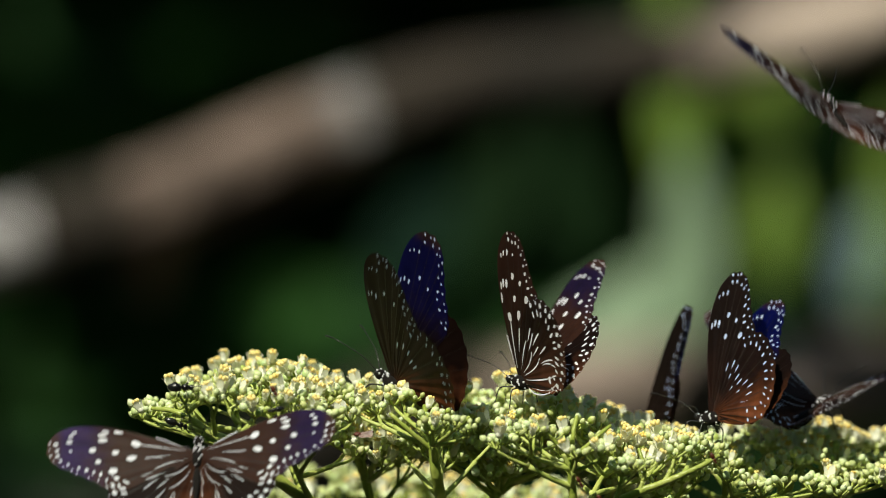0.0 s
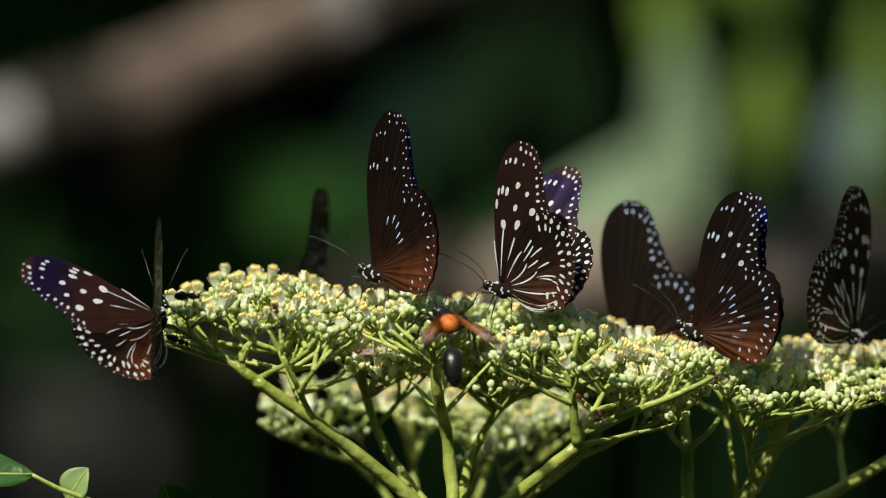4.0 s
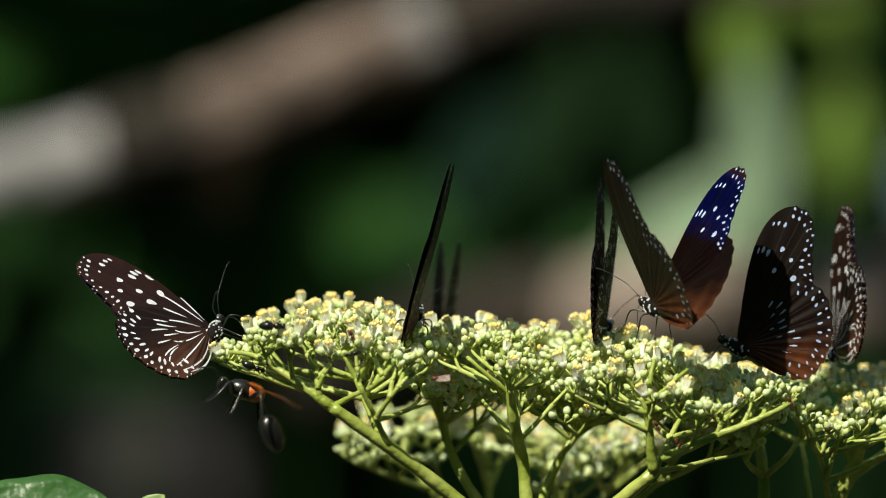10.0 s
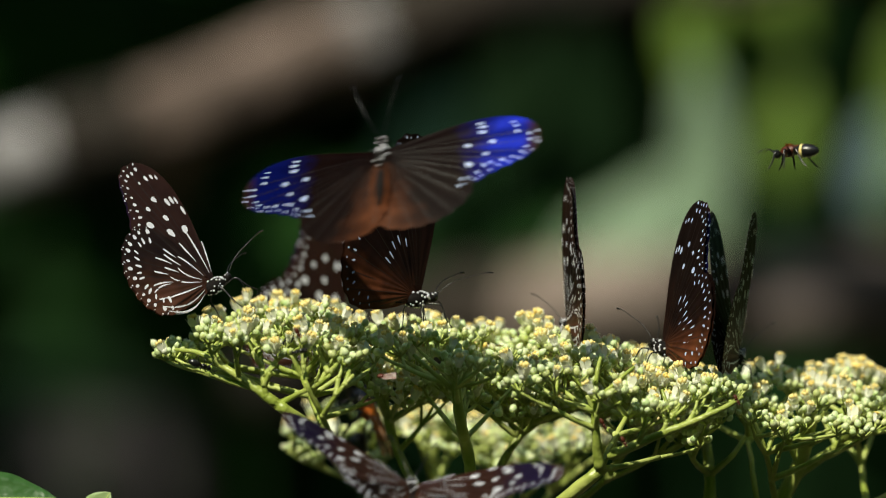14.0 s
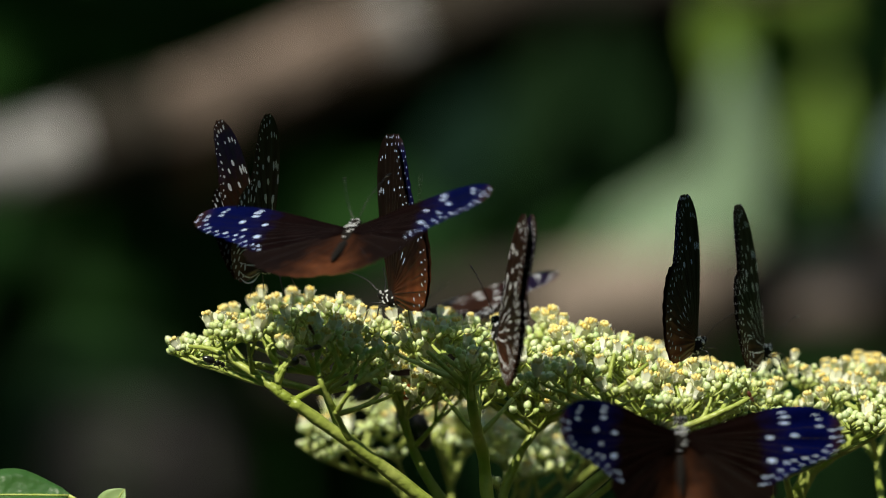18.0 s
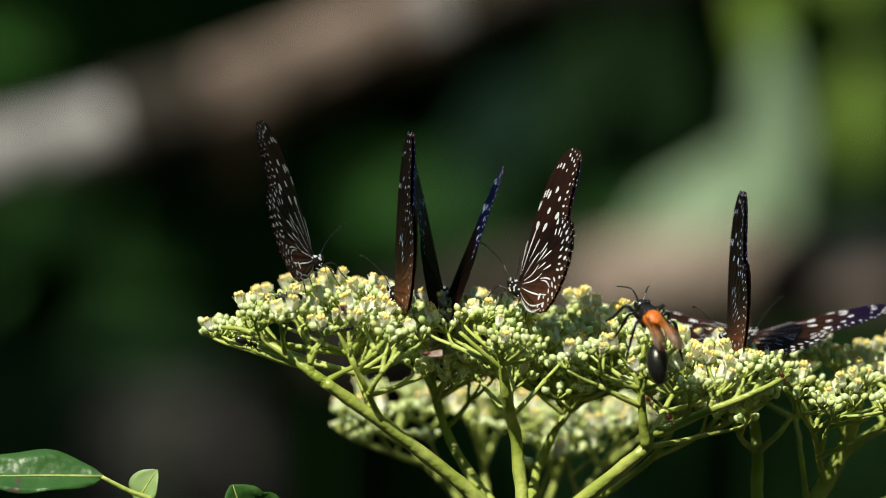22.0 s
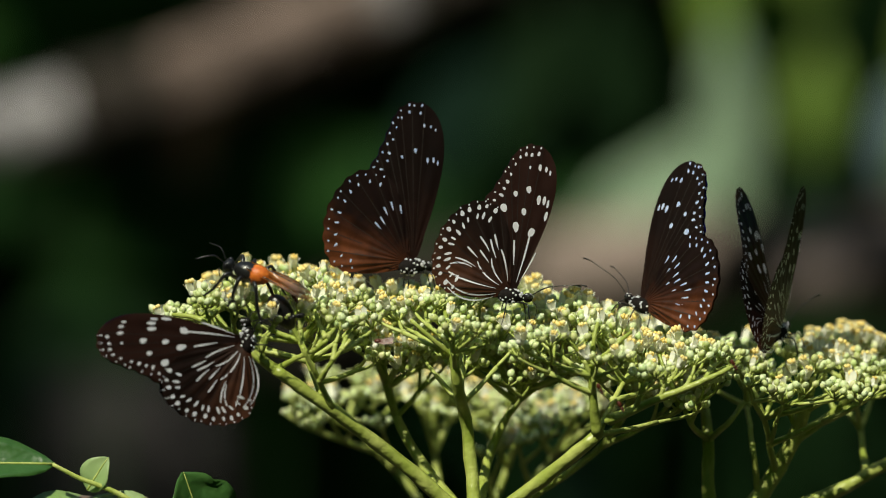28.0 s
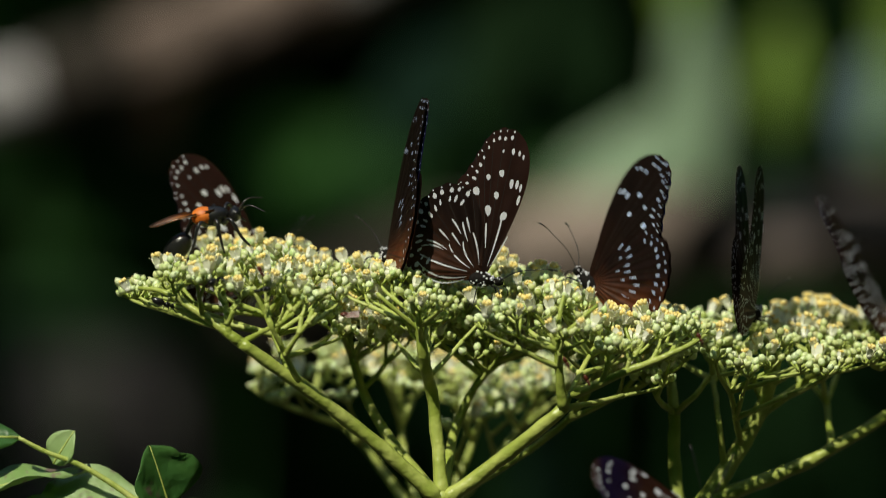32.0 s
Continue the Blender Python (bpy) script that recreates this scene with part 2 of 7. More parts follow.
clear_tip(AMBER, -0.006, -0.017, (0.44, 0.33, 0.30), 0.42)
RED_BROWN = material("bug_red_brown", (0.07, 0.014, 0.006), (0.13, 0.03, 0.014), 500, 0.4, 0.2)
BARK = material("bark_mottled", (0.020, 0.017, 0.016), (0.50, 0.40, 0.35), 11, 0.85, 0.6, detail=2)
BARK.node_tree.nodes["Color Ramp"].color_ramp.elements[0].position = 0.44
BARK.node_tree.nodes["Color Ramp"].color_ramp.elements[1].position = 0.60
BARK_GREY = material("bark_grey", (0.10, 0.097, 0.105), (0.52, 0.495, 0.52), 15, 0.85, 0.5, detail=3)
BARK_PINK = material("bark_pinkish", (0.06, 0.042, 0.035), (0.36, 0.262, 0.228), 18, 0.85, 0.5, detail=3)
# near-black bark colour that stands for stretches lying in shade
BARK_SHADE = material("bark_shade_dark", (0.014, 0.012, 0.010), (0.035, 0.026, 0.020), 14, 0.9, 0.5, detail=3)
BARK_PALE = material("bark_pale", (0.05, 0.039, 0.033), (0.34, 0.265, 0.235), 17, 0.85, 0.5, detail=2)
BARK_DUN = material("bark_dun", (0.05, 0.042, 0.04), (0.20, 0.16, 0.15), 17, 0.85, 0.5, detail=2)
STONE = material("pale_stone", (0.024, 0.022, 0.023), (0.068, 0.062, 0.064), 5, 0.85, 0.5)
SOIL = material("dark_soil", (0.030, 0.024, 0.016), (0.060, 0.045, 0.028), 3, 0.95, 0.5)
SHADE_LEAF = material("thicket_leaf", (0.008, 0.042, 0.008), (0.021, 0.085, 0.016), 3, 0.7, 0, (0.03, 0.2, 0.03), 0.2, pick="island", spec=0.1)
# the pale blue-grey is sky sheen on a glossy leaf, put into its colour
SKY_SHEEN_LEAF = material("leaf_sky_sheen", (0.11, 0.17, 0.19), (0.17, 0.24, 0.27), 4, 0.3, 0)
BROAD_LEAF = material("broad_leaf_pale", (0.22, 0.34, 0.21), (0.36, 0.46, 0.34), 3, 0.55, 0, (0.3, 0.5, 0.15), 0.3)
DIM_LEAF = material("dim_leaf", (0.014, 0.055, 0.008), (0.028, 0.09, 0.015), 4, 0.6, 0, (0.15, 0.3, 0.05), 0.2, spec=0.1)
# far darker than real foliage: shade is put into these two leaf colours
DARK_SHADE_LEAF = material("leaf_dark_shade_green", (0.003, 0.014, 0.003), (0.008, 0.025, 0.006), 4, 0.7, 0, spec=0.1)
TEAL_SHADE_LEAF = material("leaf_teal_shade", (0.004, 0.014, 0.009), (0.008, 0.023, 0.015), 4, 0.75, 0, spec=0.05)
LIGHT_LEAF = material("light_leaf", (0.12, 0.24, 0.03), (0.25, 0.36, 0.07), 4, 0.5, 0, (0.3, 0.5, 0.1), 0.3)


# mesh helpers --------------------------------------------------------------
class Build:
    """Vertices and faces gathered for one mesh, with several materials."""

    def __init__(self):
        self.v, self.f, self.m = [], [], []

    def add(self, verts, faces, mat=0):
        o = len(self.v)
        self.v.extend([tuple(p) for p in verts])
        self.f.extend([tuple(i + o for i in f) for f in faces])
        self.m.extend([mat] * len(faces))

    def mesh(self, name, mats, smooth=True):
        me = bpy.data.meshes.new(name)
        me.from_pydata(self.v, [], self.f)
        for m in mats:
            me.materials.append(m)
        me.polygons.foreach_set("material_index", self.m)
        me.polygons.foreach_set("use_smooth", [smooth] * len(self.f))
        me.update()
        return me


def thing(name, label, category, group="", kind=""):
    return tagged(new(name), label, category, group, kind)


def part(name, build, mats, parent, label="", smooth=True):
    ob = new(name, build.mesh(name, mats, smooth) if isinstance(build, Build) else build)
    ob.parent = parent
    return tagged(ob, label)


def curve(points, n):
    """n points and more along a smooth line through the given ones."""
    p = [Vector(q) for q in points]
    p = [2 * p[0] - p[1]] + p + [2 * p[-1] - p[-2]]
    out = []
    for i in range(1, len(p) - 2):
        for k in range(n):
            t = k / n
            a, b, c, d = p[i - 1], p[i], p[i + 1], p[i + 2]
            out.append(0.5 * (2 * b + (c - a) * t + (2 * a - 5 * b + 4 * c - d) * t * t + (3 * b - a - 3 * c + d) * t ** 3))
    out.append(p[-2])
    return out


def tube(b, pts, r0, r1, sides=8, mat=0, bulge=0.0, flare=0.0):
    """A round tapered rod along pts with closed ends, thicker at its foot by the share flare, uneven where it has one."""
    verts, faces, n = [], [], len(pts)
    side = None
    for i, p in enumerate(pts):
        d = (pts[min(i + 1, n - 1)] - pts[max(i - 1, 0)]).normalized()
        if side is None:
            side = d.orthogonal().normalized()
        side = (side - d * side.dot(d)).normalized()
        up = d.cross(side)
        t = i / max(n - 1, 1)
        r = r0 + (r1 - r0) * t
        if bulge and (i == 0 or i == n - 1):
            r *= 1 + bulge
        if flare:
            r *= 1 + flare * math.exp(-i / 1.6) + 0.06 * math.sin(i * 1.9 + 40 * p.x)
        for k in range(sides):
            a = 2 * math.pi * k / sides
            verts.append(p + (side * math.cos(a) + up * math.sin(a)) * r)
    for i in range(n - 1):
        for k in range(sides):
            faces.append((i * sides + k, i * sides + (k + 1) % sides, (i + 1) * sides + (k + 1) % sides, (i + 1) * sides + k))
    faces.append(tuple(range(sides - 1, -1, -1)))
    faces.append(tuple((n - 1) * sides + k for k in range(sides)))
    b.add(verts, faces, mat)


def ball(b, m, seg=10, rings=6, mat=0, taper=0.0):
    """An egg of unit radius set by the matrix m; taper narrows its +x end."""
    verts, faces = [m @ Vector((1, 0, 0))], []
    for i in range(1, rings):
        a = math.pi * i / rings
        x, r = math.cos(a), math.sin(a)
        r *= 1 - taper * x
        for k in range(seg):
            c = 2 * math.pi * k / seg
            verts.append(m @ Vector((x, r * math.cos(c), r * math.sin(c))))
    verts.append(m @ Vector((-1, 0, 0)))
    last = len(verts) - 1
    for k in range(seg):
        k2 = (k + 1) % seg
        faces.append((0, 1 + k, 1 + k2))
        for i in range(rings - 2):
            o = 1 + i * seg
            faces.append((o + k, o + seg + k, o + seg + k2, o + k2))
        o = 1 + (rings - 2) * seg
        faces.append((o + k, last, o + k2))
    b.add(verts, faces, mat)


def egg(b, x, y, z, rx, ry, rz, seg=10, rings=6, mat=0, taper=0.0, tilt=0.0):
    ball(b, pose(x, y, z, 0, tilt, 0) @ Matrix.Diagonal((rx, ry, rz, 1)), seg, rings, mat, taper)


def blade(b, base, tip, width, face, fold=0.12, droop=0.1, mat=0, n=14, ripple=0.0, shape=0.45, thick=0.0004, bite=0.0):
    """A leaf from base to tip whose upper side looks along face, with thickness, a folded midrib and a wavy rim."""
    base, tip = Vector(base), Vector(tip)
    run = tip - base
    length = run.length
    d = run.normalized()
    nrm = Vector(face)
    nrm = (nrm - d * nrm.dot(d)).normalized()
    side = d.cross(nrm)
    top = []
    cols = (-1, -0.66, -0.33, 0, 0.33, 0.66, 1)
    for i in range(n + 1):
        t = i / n
        w = width * 0.5 * (math.sin(math.pi * t ** (math.log(0.5) / math.log(shape))) ** 0.75 + 0.012)
        for c in cols:
            cut = 1 - bite * max(0, math.sin(9 * t + 1)) ** 6 if c > 0.5 else 1
            q = base + d * (t * length) + side * (c * w * cut) + nrm * (abs(c) * w * fold * 2 - droop * length * t * t + ripple * length * 0.03 * math.sin(14 * t + 3 * c) * abs(c))
            top.append(q)
    k = len(cols)
    faces = []
    m = len(top)
    verts = top + [q - nrm * thick for q in top]
    for i in range(n):
        for c in range(k - 1):
            a = i * k + c
            faces.append((a, a + 1, a + k + 1, a + k))
            faces.append((m + a, m + a + k, m + a + k + 1, m + a + 1))
        for c in (0, k - 1):
            a = i * k + c
            q = (a, a + k, m + a + k, m + a)
            faces.append(q if c == 0 else q[::-1])
    b.add(verts, faces, mat)


def spot_ref(px, py, y):
    """The place at depth y whose plan coordinates are px across and py down, in units of 1/17416 of the distance to the eye."""
    s = (2.6 + y) / 17416.0
    return Vector(((px - 784) * s, y, 1.6 - (py - 441) * s))


# ground, distance ----------------------------------------------------------
def ground():
    b = Build()
    n = 40
    verts, faces = [], []
    for i in range(n + 1):
        for j in range(n + 1):
            u, v = i / n * 2 - 1, j / n * 2 - 1
            x, y = 900 * u * abs(u) ** 2.2, 900 * v * abs(v) ** 2.2
            verts.append((x, y, 0.05 * noise.noise((x * 0.7, y * 0.7, 3)) if abs(x) + abs(y) < 40 else 0))
    for i in range(n):
        for j in range(n):
            a = i * (n + 1) + j
            faces.append((a, a + n + 1, a + n + 2, a + 1))
    b.add(verts, faces)
    return tagged(new("ground", b.mesh("ground", [SOIL])), "dark soil ground under the shrubs", "ground", kind="structure")


def fallen_branch():
    """The thick mottled branch that crosses behind the flowers."""
    t = thing("tree_branch", "thick mottled grey and pinkish tree branch, out of focus", "branch")
    y = 1.5
    line = curve([spot_ref(px, py, y) for px, py in ((-900, 380), (-500, 265), (-80, 166), (330, 48), (630, -70), (880, -160), (1210, -200), (1700, -290), (2300, -420))], 40)
    line = [p + Vector((0, 0.02 * noise.noise(p * 3), 0.003 * noise.noise(p * 9))) for p in line]
    # the dark spans between sunlit stretches are shade put into the bark colour
    spans = ((-5000, 165, BARK_GREY, "pale grey bark"), (165, 325, BARK_SHADE, "bark coloured dark as if in shade"), (325, 690, BARK_PINK, "pinkish bare bark"), (690, 730, BARK_GREY, "pale grey bark"),
             (730, 1300, BARK_SHADE, "bark coloured dark as if in shade"), (1300, 9000, BARK, "mottled bark"))
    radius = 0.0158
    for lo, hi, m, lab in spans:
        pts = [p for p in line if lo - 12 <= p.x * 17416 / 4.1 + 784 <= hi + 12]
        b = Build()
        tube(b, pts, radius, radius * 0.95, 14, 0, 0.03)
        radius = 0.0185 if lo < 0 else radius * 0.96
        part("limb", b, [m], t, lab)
    stub = Build()
    tube(stub, curve([spot_ref(400, 20, y), spot_ref(372, 100, y + 0.01), spot_ref(350, 190, y + 0.03)], 6), 0.012, 0.007, 10)
    part("side_shoot", stub, [BARK_PINK], t)
    # added rod in place of separate pinkish patches; its dark spans paint the gaps
    line = curve([spot_ref(2300, 250, 1.66), spot_ref(1700, 350, 1.64), spot_ref(1450, 375, 1.6), spot_ref(1250, 375, 1.65), spot_ref(1030, 390, 1.66), spot_ref(800, 420, 1.75), spot_ref(560, 520, 2.0)], 40)
    for lo, hi, m, lab in ((1640, 9000, BARK_SHADE, "dark gap between patches, shade put into the limb's colour"), (1420, 1640, BARK_DUN, "dun patch, shaped as a limb"), (1350, 1420, BARK_SHADE, "dark gap between patches, shade put into the limb's colour"),
                           (1010, 1350, BARK_PALE, "pale pinkish patch, shaped as a limb"), (-5000, 1010, BARK_SHADE, "dark gap between patches, shade put into the limb's colour")):
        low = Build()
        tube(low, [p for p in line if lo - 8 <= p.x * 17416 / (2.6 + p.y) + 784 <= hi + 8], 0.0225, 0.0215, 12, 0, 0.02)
        part("limb_stand_in", low, [m], t, lab)
    foot = Build()
    tube(foot, curve([spot_ref(2250, -410, y), Vector((0.58, 1.6, 1.2)), Vector((0.64, 1.65, 0.0))], 8), 0.03, 0.05, 12)
    part("trunk", foot, [BARK], t, "upright trunk that carries the branch")


def broad_leaf_plant():
    """Large pale leaves with a lit blade, behind on the right, and near-black ones whose colour stands for shade."""
    t = thing("broad_leaf_plant", "tall plant with large pale green leaves and some painted shade-dark, out of focus", "plant")
    y = 1.8
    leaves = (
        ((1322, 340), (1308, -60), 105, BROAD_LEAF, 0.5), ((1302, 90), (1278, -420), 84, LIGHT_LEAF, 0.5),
        ((1010, 362), (1360, 140), 140, BROAD_LEAF, 0.55), ((940, 330), (1090, 215), 60, DIM_LEAF, 0.5), ((760, 230), (900, 0), 150, TEAL_SHADE_LEAF, 0.5), ((1400, 330), (1540, 170), 120, DARK_SHADE_LEAF, 0.5), ((1150, 190), (1080, -130), 120, DARK_SHADE_LEAF, 0.5), ((930, 190), (1010, -100), 130, DARK_SHADE_LEAF, 0.5), ((1010, 900), (1080, 620), 120, TEAL_SHADE_LEAF, 0.5),
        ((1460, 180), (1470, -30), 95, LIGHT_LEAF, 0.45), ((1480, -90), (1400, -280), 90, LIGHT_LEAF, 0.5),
        ((1600, 230), (1640, 40), 80, SKY_SHEEN_LEAF, 0.5), ((1660, 330), (1680, -150), 90, LIGHT_LEAF, 0.5),
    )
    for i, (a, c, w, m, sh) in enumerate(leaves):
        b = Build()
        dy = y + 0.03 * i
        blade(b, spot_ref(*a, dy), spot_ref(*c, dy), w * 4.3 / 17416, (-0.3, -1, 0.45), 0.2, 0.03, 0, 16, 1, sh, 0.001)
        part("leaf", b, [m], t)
        s = Build()
        tube(s, curve([spot_ref(*a, dy), spot_ref(a[0] - 20, a[1] + 500, dy + 0.1), Vector((0.14, y + 0.2, 0))], 6), 0.0015, 0.002, 8)
        part("stalk", s, [SHADE_LEAF], t)


def small_leaf_plants():
    """Single leaves among the dark thicket, with shade put into their dark colours."""
    t = thing("undergrowth_sprig", "sprig of green leaves in the undergrowth, coloured dark as if in shade", "plant")
    for px, py, l, w, m in ((620, 262, 100, 80, DIM_LEAF), (140, 330, 80, 40, DARK_SHADE_LEAF), (-60, 400, 70, 40, SHADE_LEAF),
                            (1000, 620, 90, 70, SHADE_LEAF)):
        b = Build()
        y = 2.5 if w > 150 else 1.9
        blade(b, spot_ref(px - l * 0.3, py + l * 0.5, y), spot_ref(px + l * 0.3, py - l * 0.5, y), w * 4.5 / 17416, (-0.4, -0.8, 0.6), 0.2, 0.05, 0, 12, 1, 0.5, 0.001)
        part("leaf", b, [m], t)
    s = Build()
    tube(s, curve([spot_ref(620, 300, 1.92), spot_ref(520, 800, 2.0), Vector((-0.05, 2.1, 0))], 8), 0.0015, 0.002, 8)
    tube(s, curve([spot_ref(140, 345, 1.92), spot_ref(220, 800, 2.0), Vector((-0.06, 2.1, 0))], 8), 0.0015, 0.002, 8)
    part("stalk", s, [SHADE_LEAF], t)


def boulder(px, py, rx, rz, y, seed):
    s = (2.6 + y) / 17416
    c = spot_ref(px, py, y)
    b = Build()
    ball(b, Matrix.Translation(c) @ Matrix.Diagonal((rx * s, rx * s * 0.8, rz * s, 1)), 28, 18)
    b.v = [tuple(Vector(p) + (Vector(p) - c) * 0.35 * noise.noise(Vector(p) * 14 + Vector((seed, 0, 0)))) for p in b.v]
    # the foot of the rock goes down to the ground
    b.v = [(p[0], p[1], p[2] if p[2] > c.z - 0.2 * rz * s else p[2] - (c.z + 0.1) * min(1, (c.z - 0.2 * rz * s - p[2]) / (0.4 * rz * s))) for p in b.v]
    return tagged(new("boulder", b.mesh("boulder", [STONE])), "pale pinkish grey rock, out of focus", "rock", "rocks in the distance")


def thicket():
    """Dark leaves in the shade that close the view, and an unseen crown added overhead to shade them."""
    rng = random.Random(5)
    b = Build()
    for i in range(2600):
        y = rng.uniform(2.6, 3.9)
        p = Vector((rng.uniform(-1.3, 1.3), y, rng.uniform(0.9, 2.4))) if i % 2 else Vector((rng.uniform(-0.5, 0.5), y, rng.uniform(1.3, 2.0)))
        d = Vector((rng.uniform(-1, 1), rng.uniform(-0.5, 0.5), rng.uniform(-0.6, 1))).normalized()
        blade(b, p, p + d * rng.uniform(0.08, 0.16), rng.uniform(0.05, 0.09), (rng.uniform(-0.5, 0.5), -1, rng.uniform(0, 1)), 0.15, 0.1, 0, 5, 0, 0.5, 0.001)
    tagged(new("thicket", b.mesh("thicket", [SHADE_LEAF])), "dark green undergrowth leaves in deep shade", "undergrowth", kind="stuff")
    hedge = Build()
    v, f = [], []
    for i in range(120):
        for j in range(31):
            a, z = 2 * math.pi * i / 120, -0.2 + 7.2 * j / 30
            c = Vector((math.sin(a), math.cos(a), 0))
            v.append(c * (6.2 + 0.6 * noise.noise((c.x * 6, c.y * 6, z * 1.3)) + 0.25 * noise.noise((c.x * 25, c.y * 25, z * 5)) + 0.1 * z) + Vector((0, 0, z)))
    for i in range(120):
        for j in range(30):
            a, a2 = i * 31 + j, (i + 1) % 120 * 31 + j
            f.append((a, a + 1, a2 + 1, a2))
    hedge.add(v, f)
    tagged(new("backdrop", hedge.mesh("backdrop", [SHADE_LEAF])), "dense dark green foliage far behind", "foliage", kind="structure")
    # added out of view to block the sun, trimmed so nearer plants stay lit
    crown = Build()
    for i in range(2950):
        p = Vector((rng.uniform(-3.2, 2.2), rng.uniform(0.7, 5.2), rng.uniform(2.5, 3.3)))
        if p.y < 2.38 + SUN_DIR.y / SUN_DIR.z * (p.z - 1.6):
            continue
        d = Vector((rng.uniform(-1, 1), rng.uniform(-1, 1), rng.uniform(-0.4, 0.4))).normalized()
        blade(crown, p, p + d * rng.uniform(0.14, 0.26), rng.uniform(0.09, 0.15), (rng.uniform(-0.3, 0.3), rng.uniform(-0.3, 0.3), 1), 0.15, 0.1, 0, 4, 0, 0.5, 0.001)
    t = thing("added_shade_tree", "unseen leafy tree added so that its crown shades the undergrowth", "tree")
    part("crown", crown, [SHADE_LEAF], t)
    trunk = Build()
    tube(trunk, curve([(-1.3, 4.4, 0), (-1.25, 4.35, 1.3), (-1.0, 4.0, 2.4), (-0.6, 3.2, 3.0)], 6), 0.14, 0.05, 12)
    part("trunk", trunk, [BARK], t)


# flower clusters -----------------------------------------------------------
def bud_mesh():
    b = Build()
    egg(b, 0, 0, 0, 1.05, 0.92, 0.92, 7, 5, 0, 0.12)
    egg(b, 0.95, 0, 0, 0.22, 0.3, 0.3, 5, 3, 0)
    return b


def flower_mesh():
    """An opened flower: a cup, five bent-back petals, five stamens with yellow tips. It looks along +x."""
    b = Build()
    egg(b, -0.1, 0, 0, 0.7, 0.72, 0.72, 7, 4, 1, -0.2)
    for k in range(5):
        a = 2 * math.pi * k / 5
        out = Vector((0, math.cos(a), math.sin(a)))
        tan = Vector((0, -math.sin(a), math.cos(a)))
        rows = [(0.1, 0.5, 0.42), (0.85, 0.78, 0.52), (1.4, 0.92, 0.46), (1.7, 1.12, 0.12)]
        v, f = [], []
        for x, r, w in rows:
            for c in (-1, 0, 1):
                v.append(Vector((x - 0.1 * abs(c), 0, 0)) + out * r + tan * (w * c))
        for i in range(3):
            for c in range(2):
                q = i * 3 + c
                f.append((q, q + 1, q + 4, q + 3))
        b.add(v, f, 1)
        a += math.pi / 5
        o2 = Vector((0, math.cos(a), math.sin(a)))
        tube(b, [Vector((0.4, 0, 0)) + o2 * 0.3, Vector((1.55, 0, 0)) + o2 * 0.5], 0.09, 0.08, 4, 1)
        egg(b, 1.75, 0.5 * math.cos(a), 0.5 * math.sin(a), 0.40, 0.33, 0.33, 6, 4, 2)
    return b


def lerp_table(tab, x):
    for (a, va), (b, vb) in zip(tab, tab[1:]):
        if x <= b:
            t = max(0.0, (x - a) / (b - a))
            return va + (vb - va) * t
    return tab[-1][1]


def along(v):
    """A turn that brings +x onto v."""
    return Vector(v).to_track_quat("X", "Z").to_matrix().to_4x4()


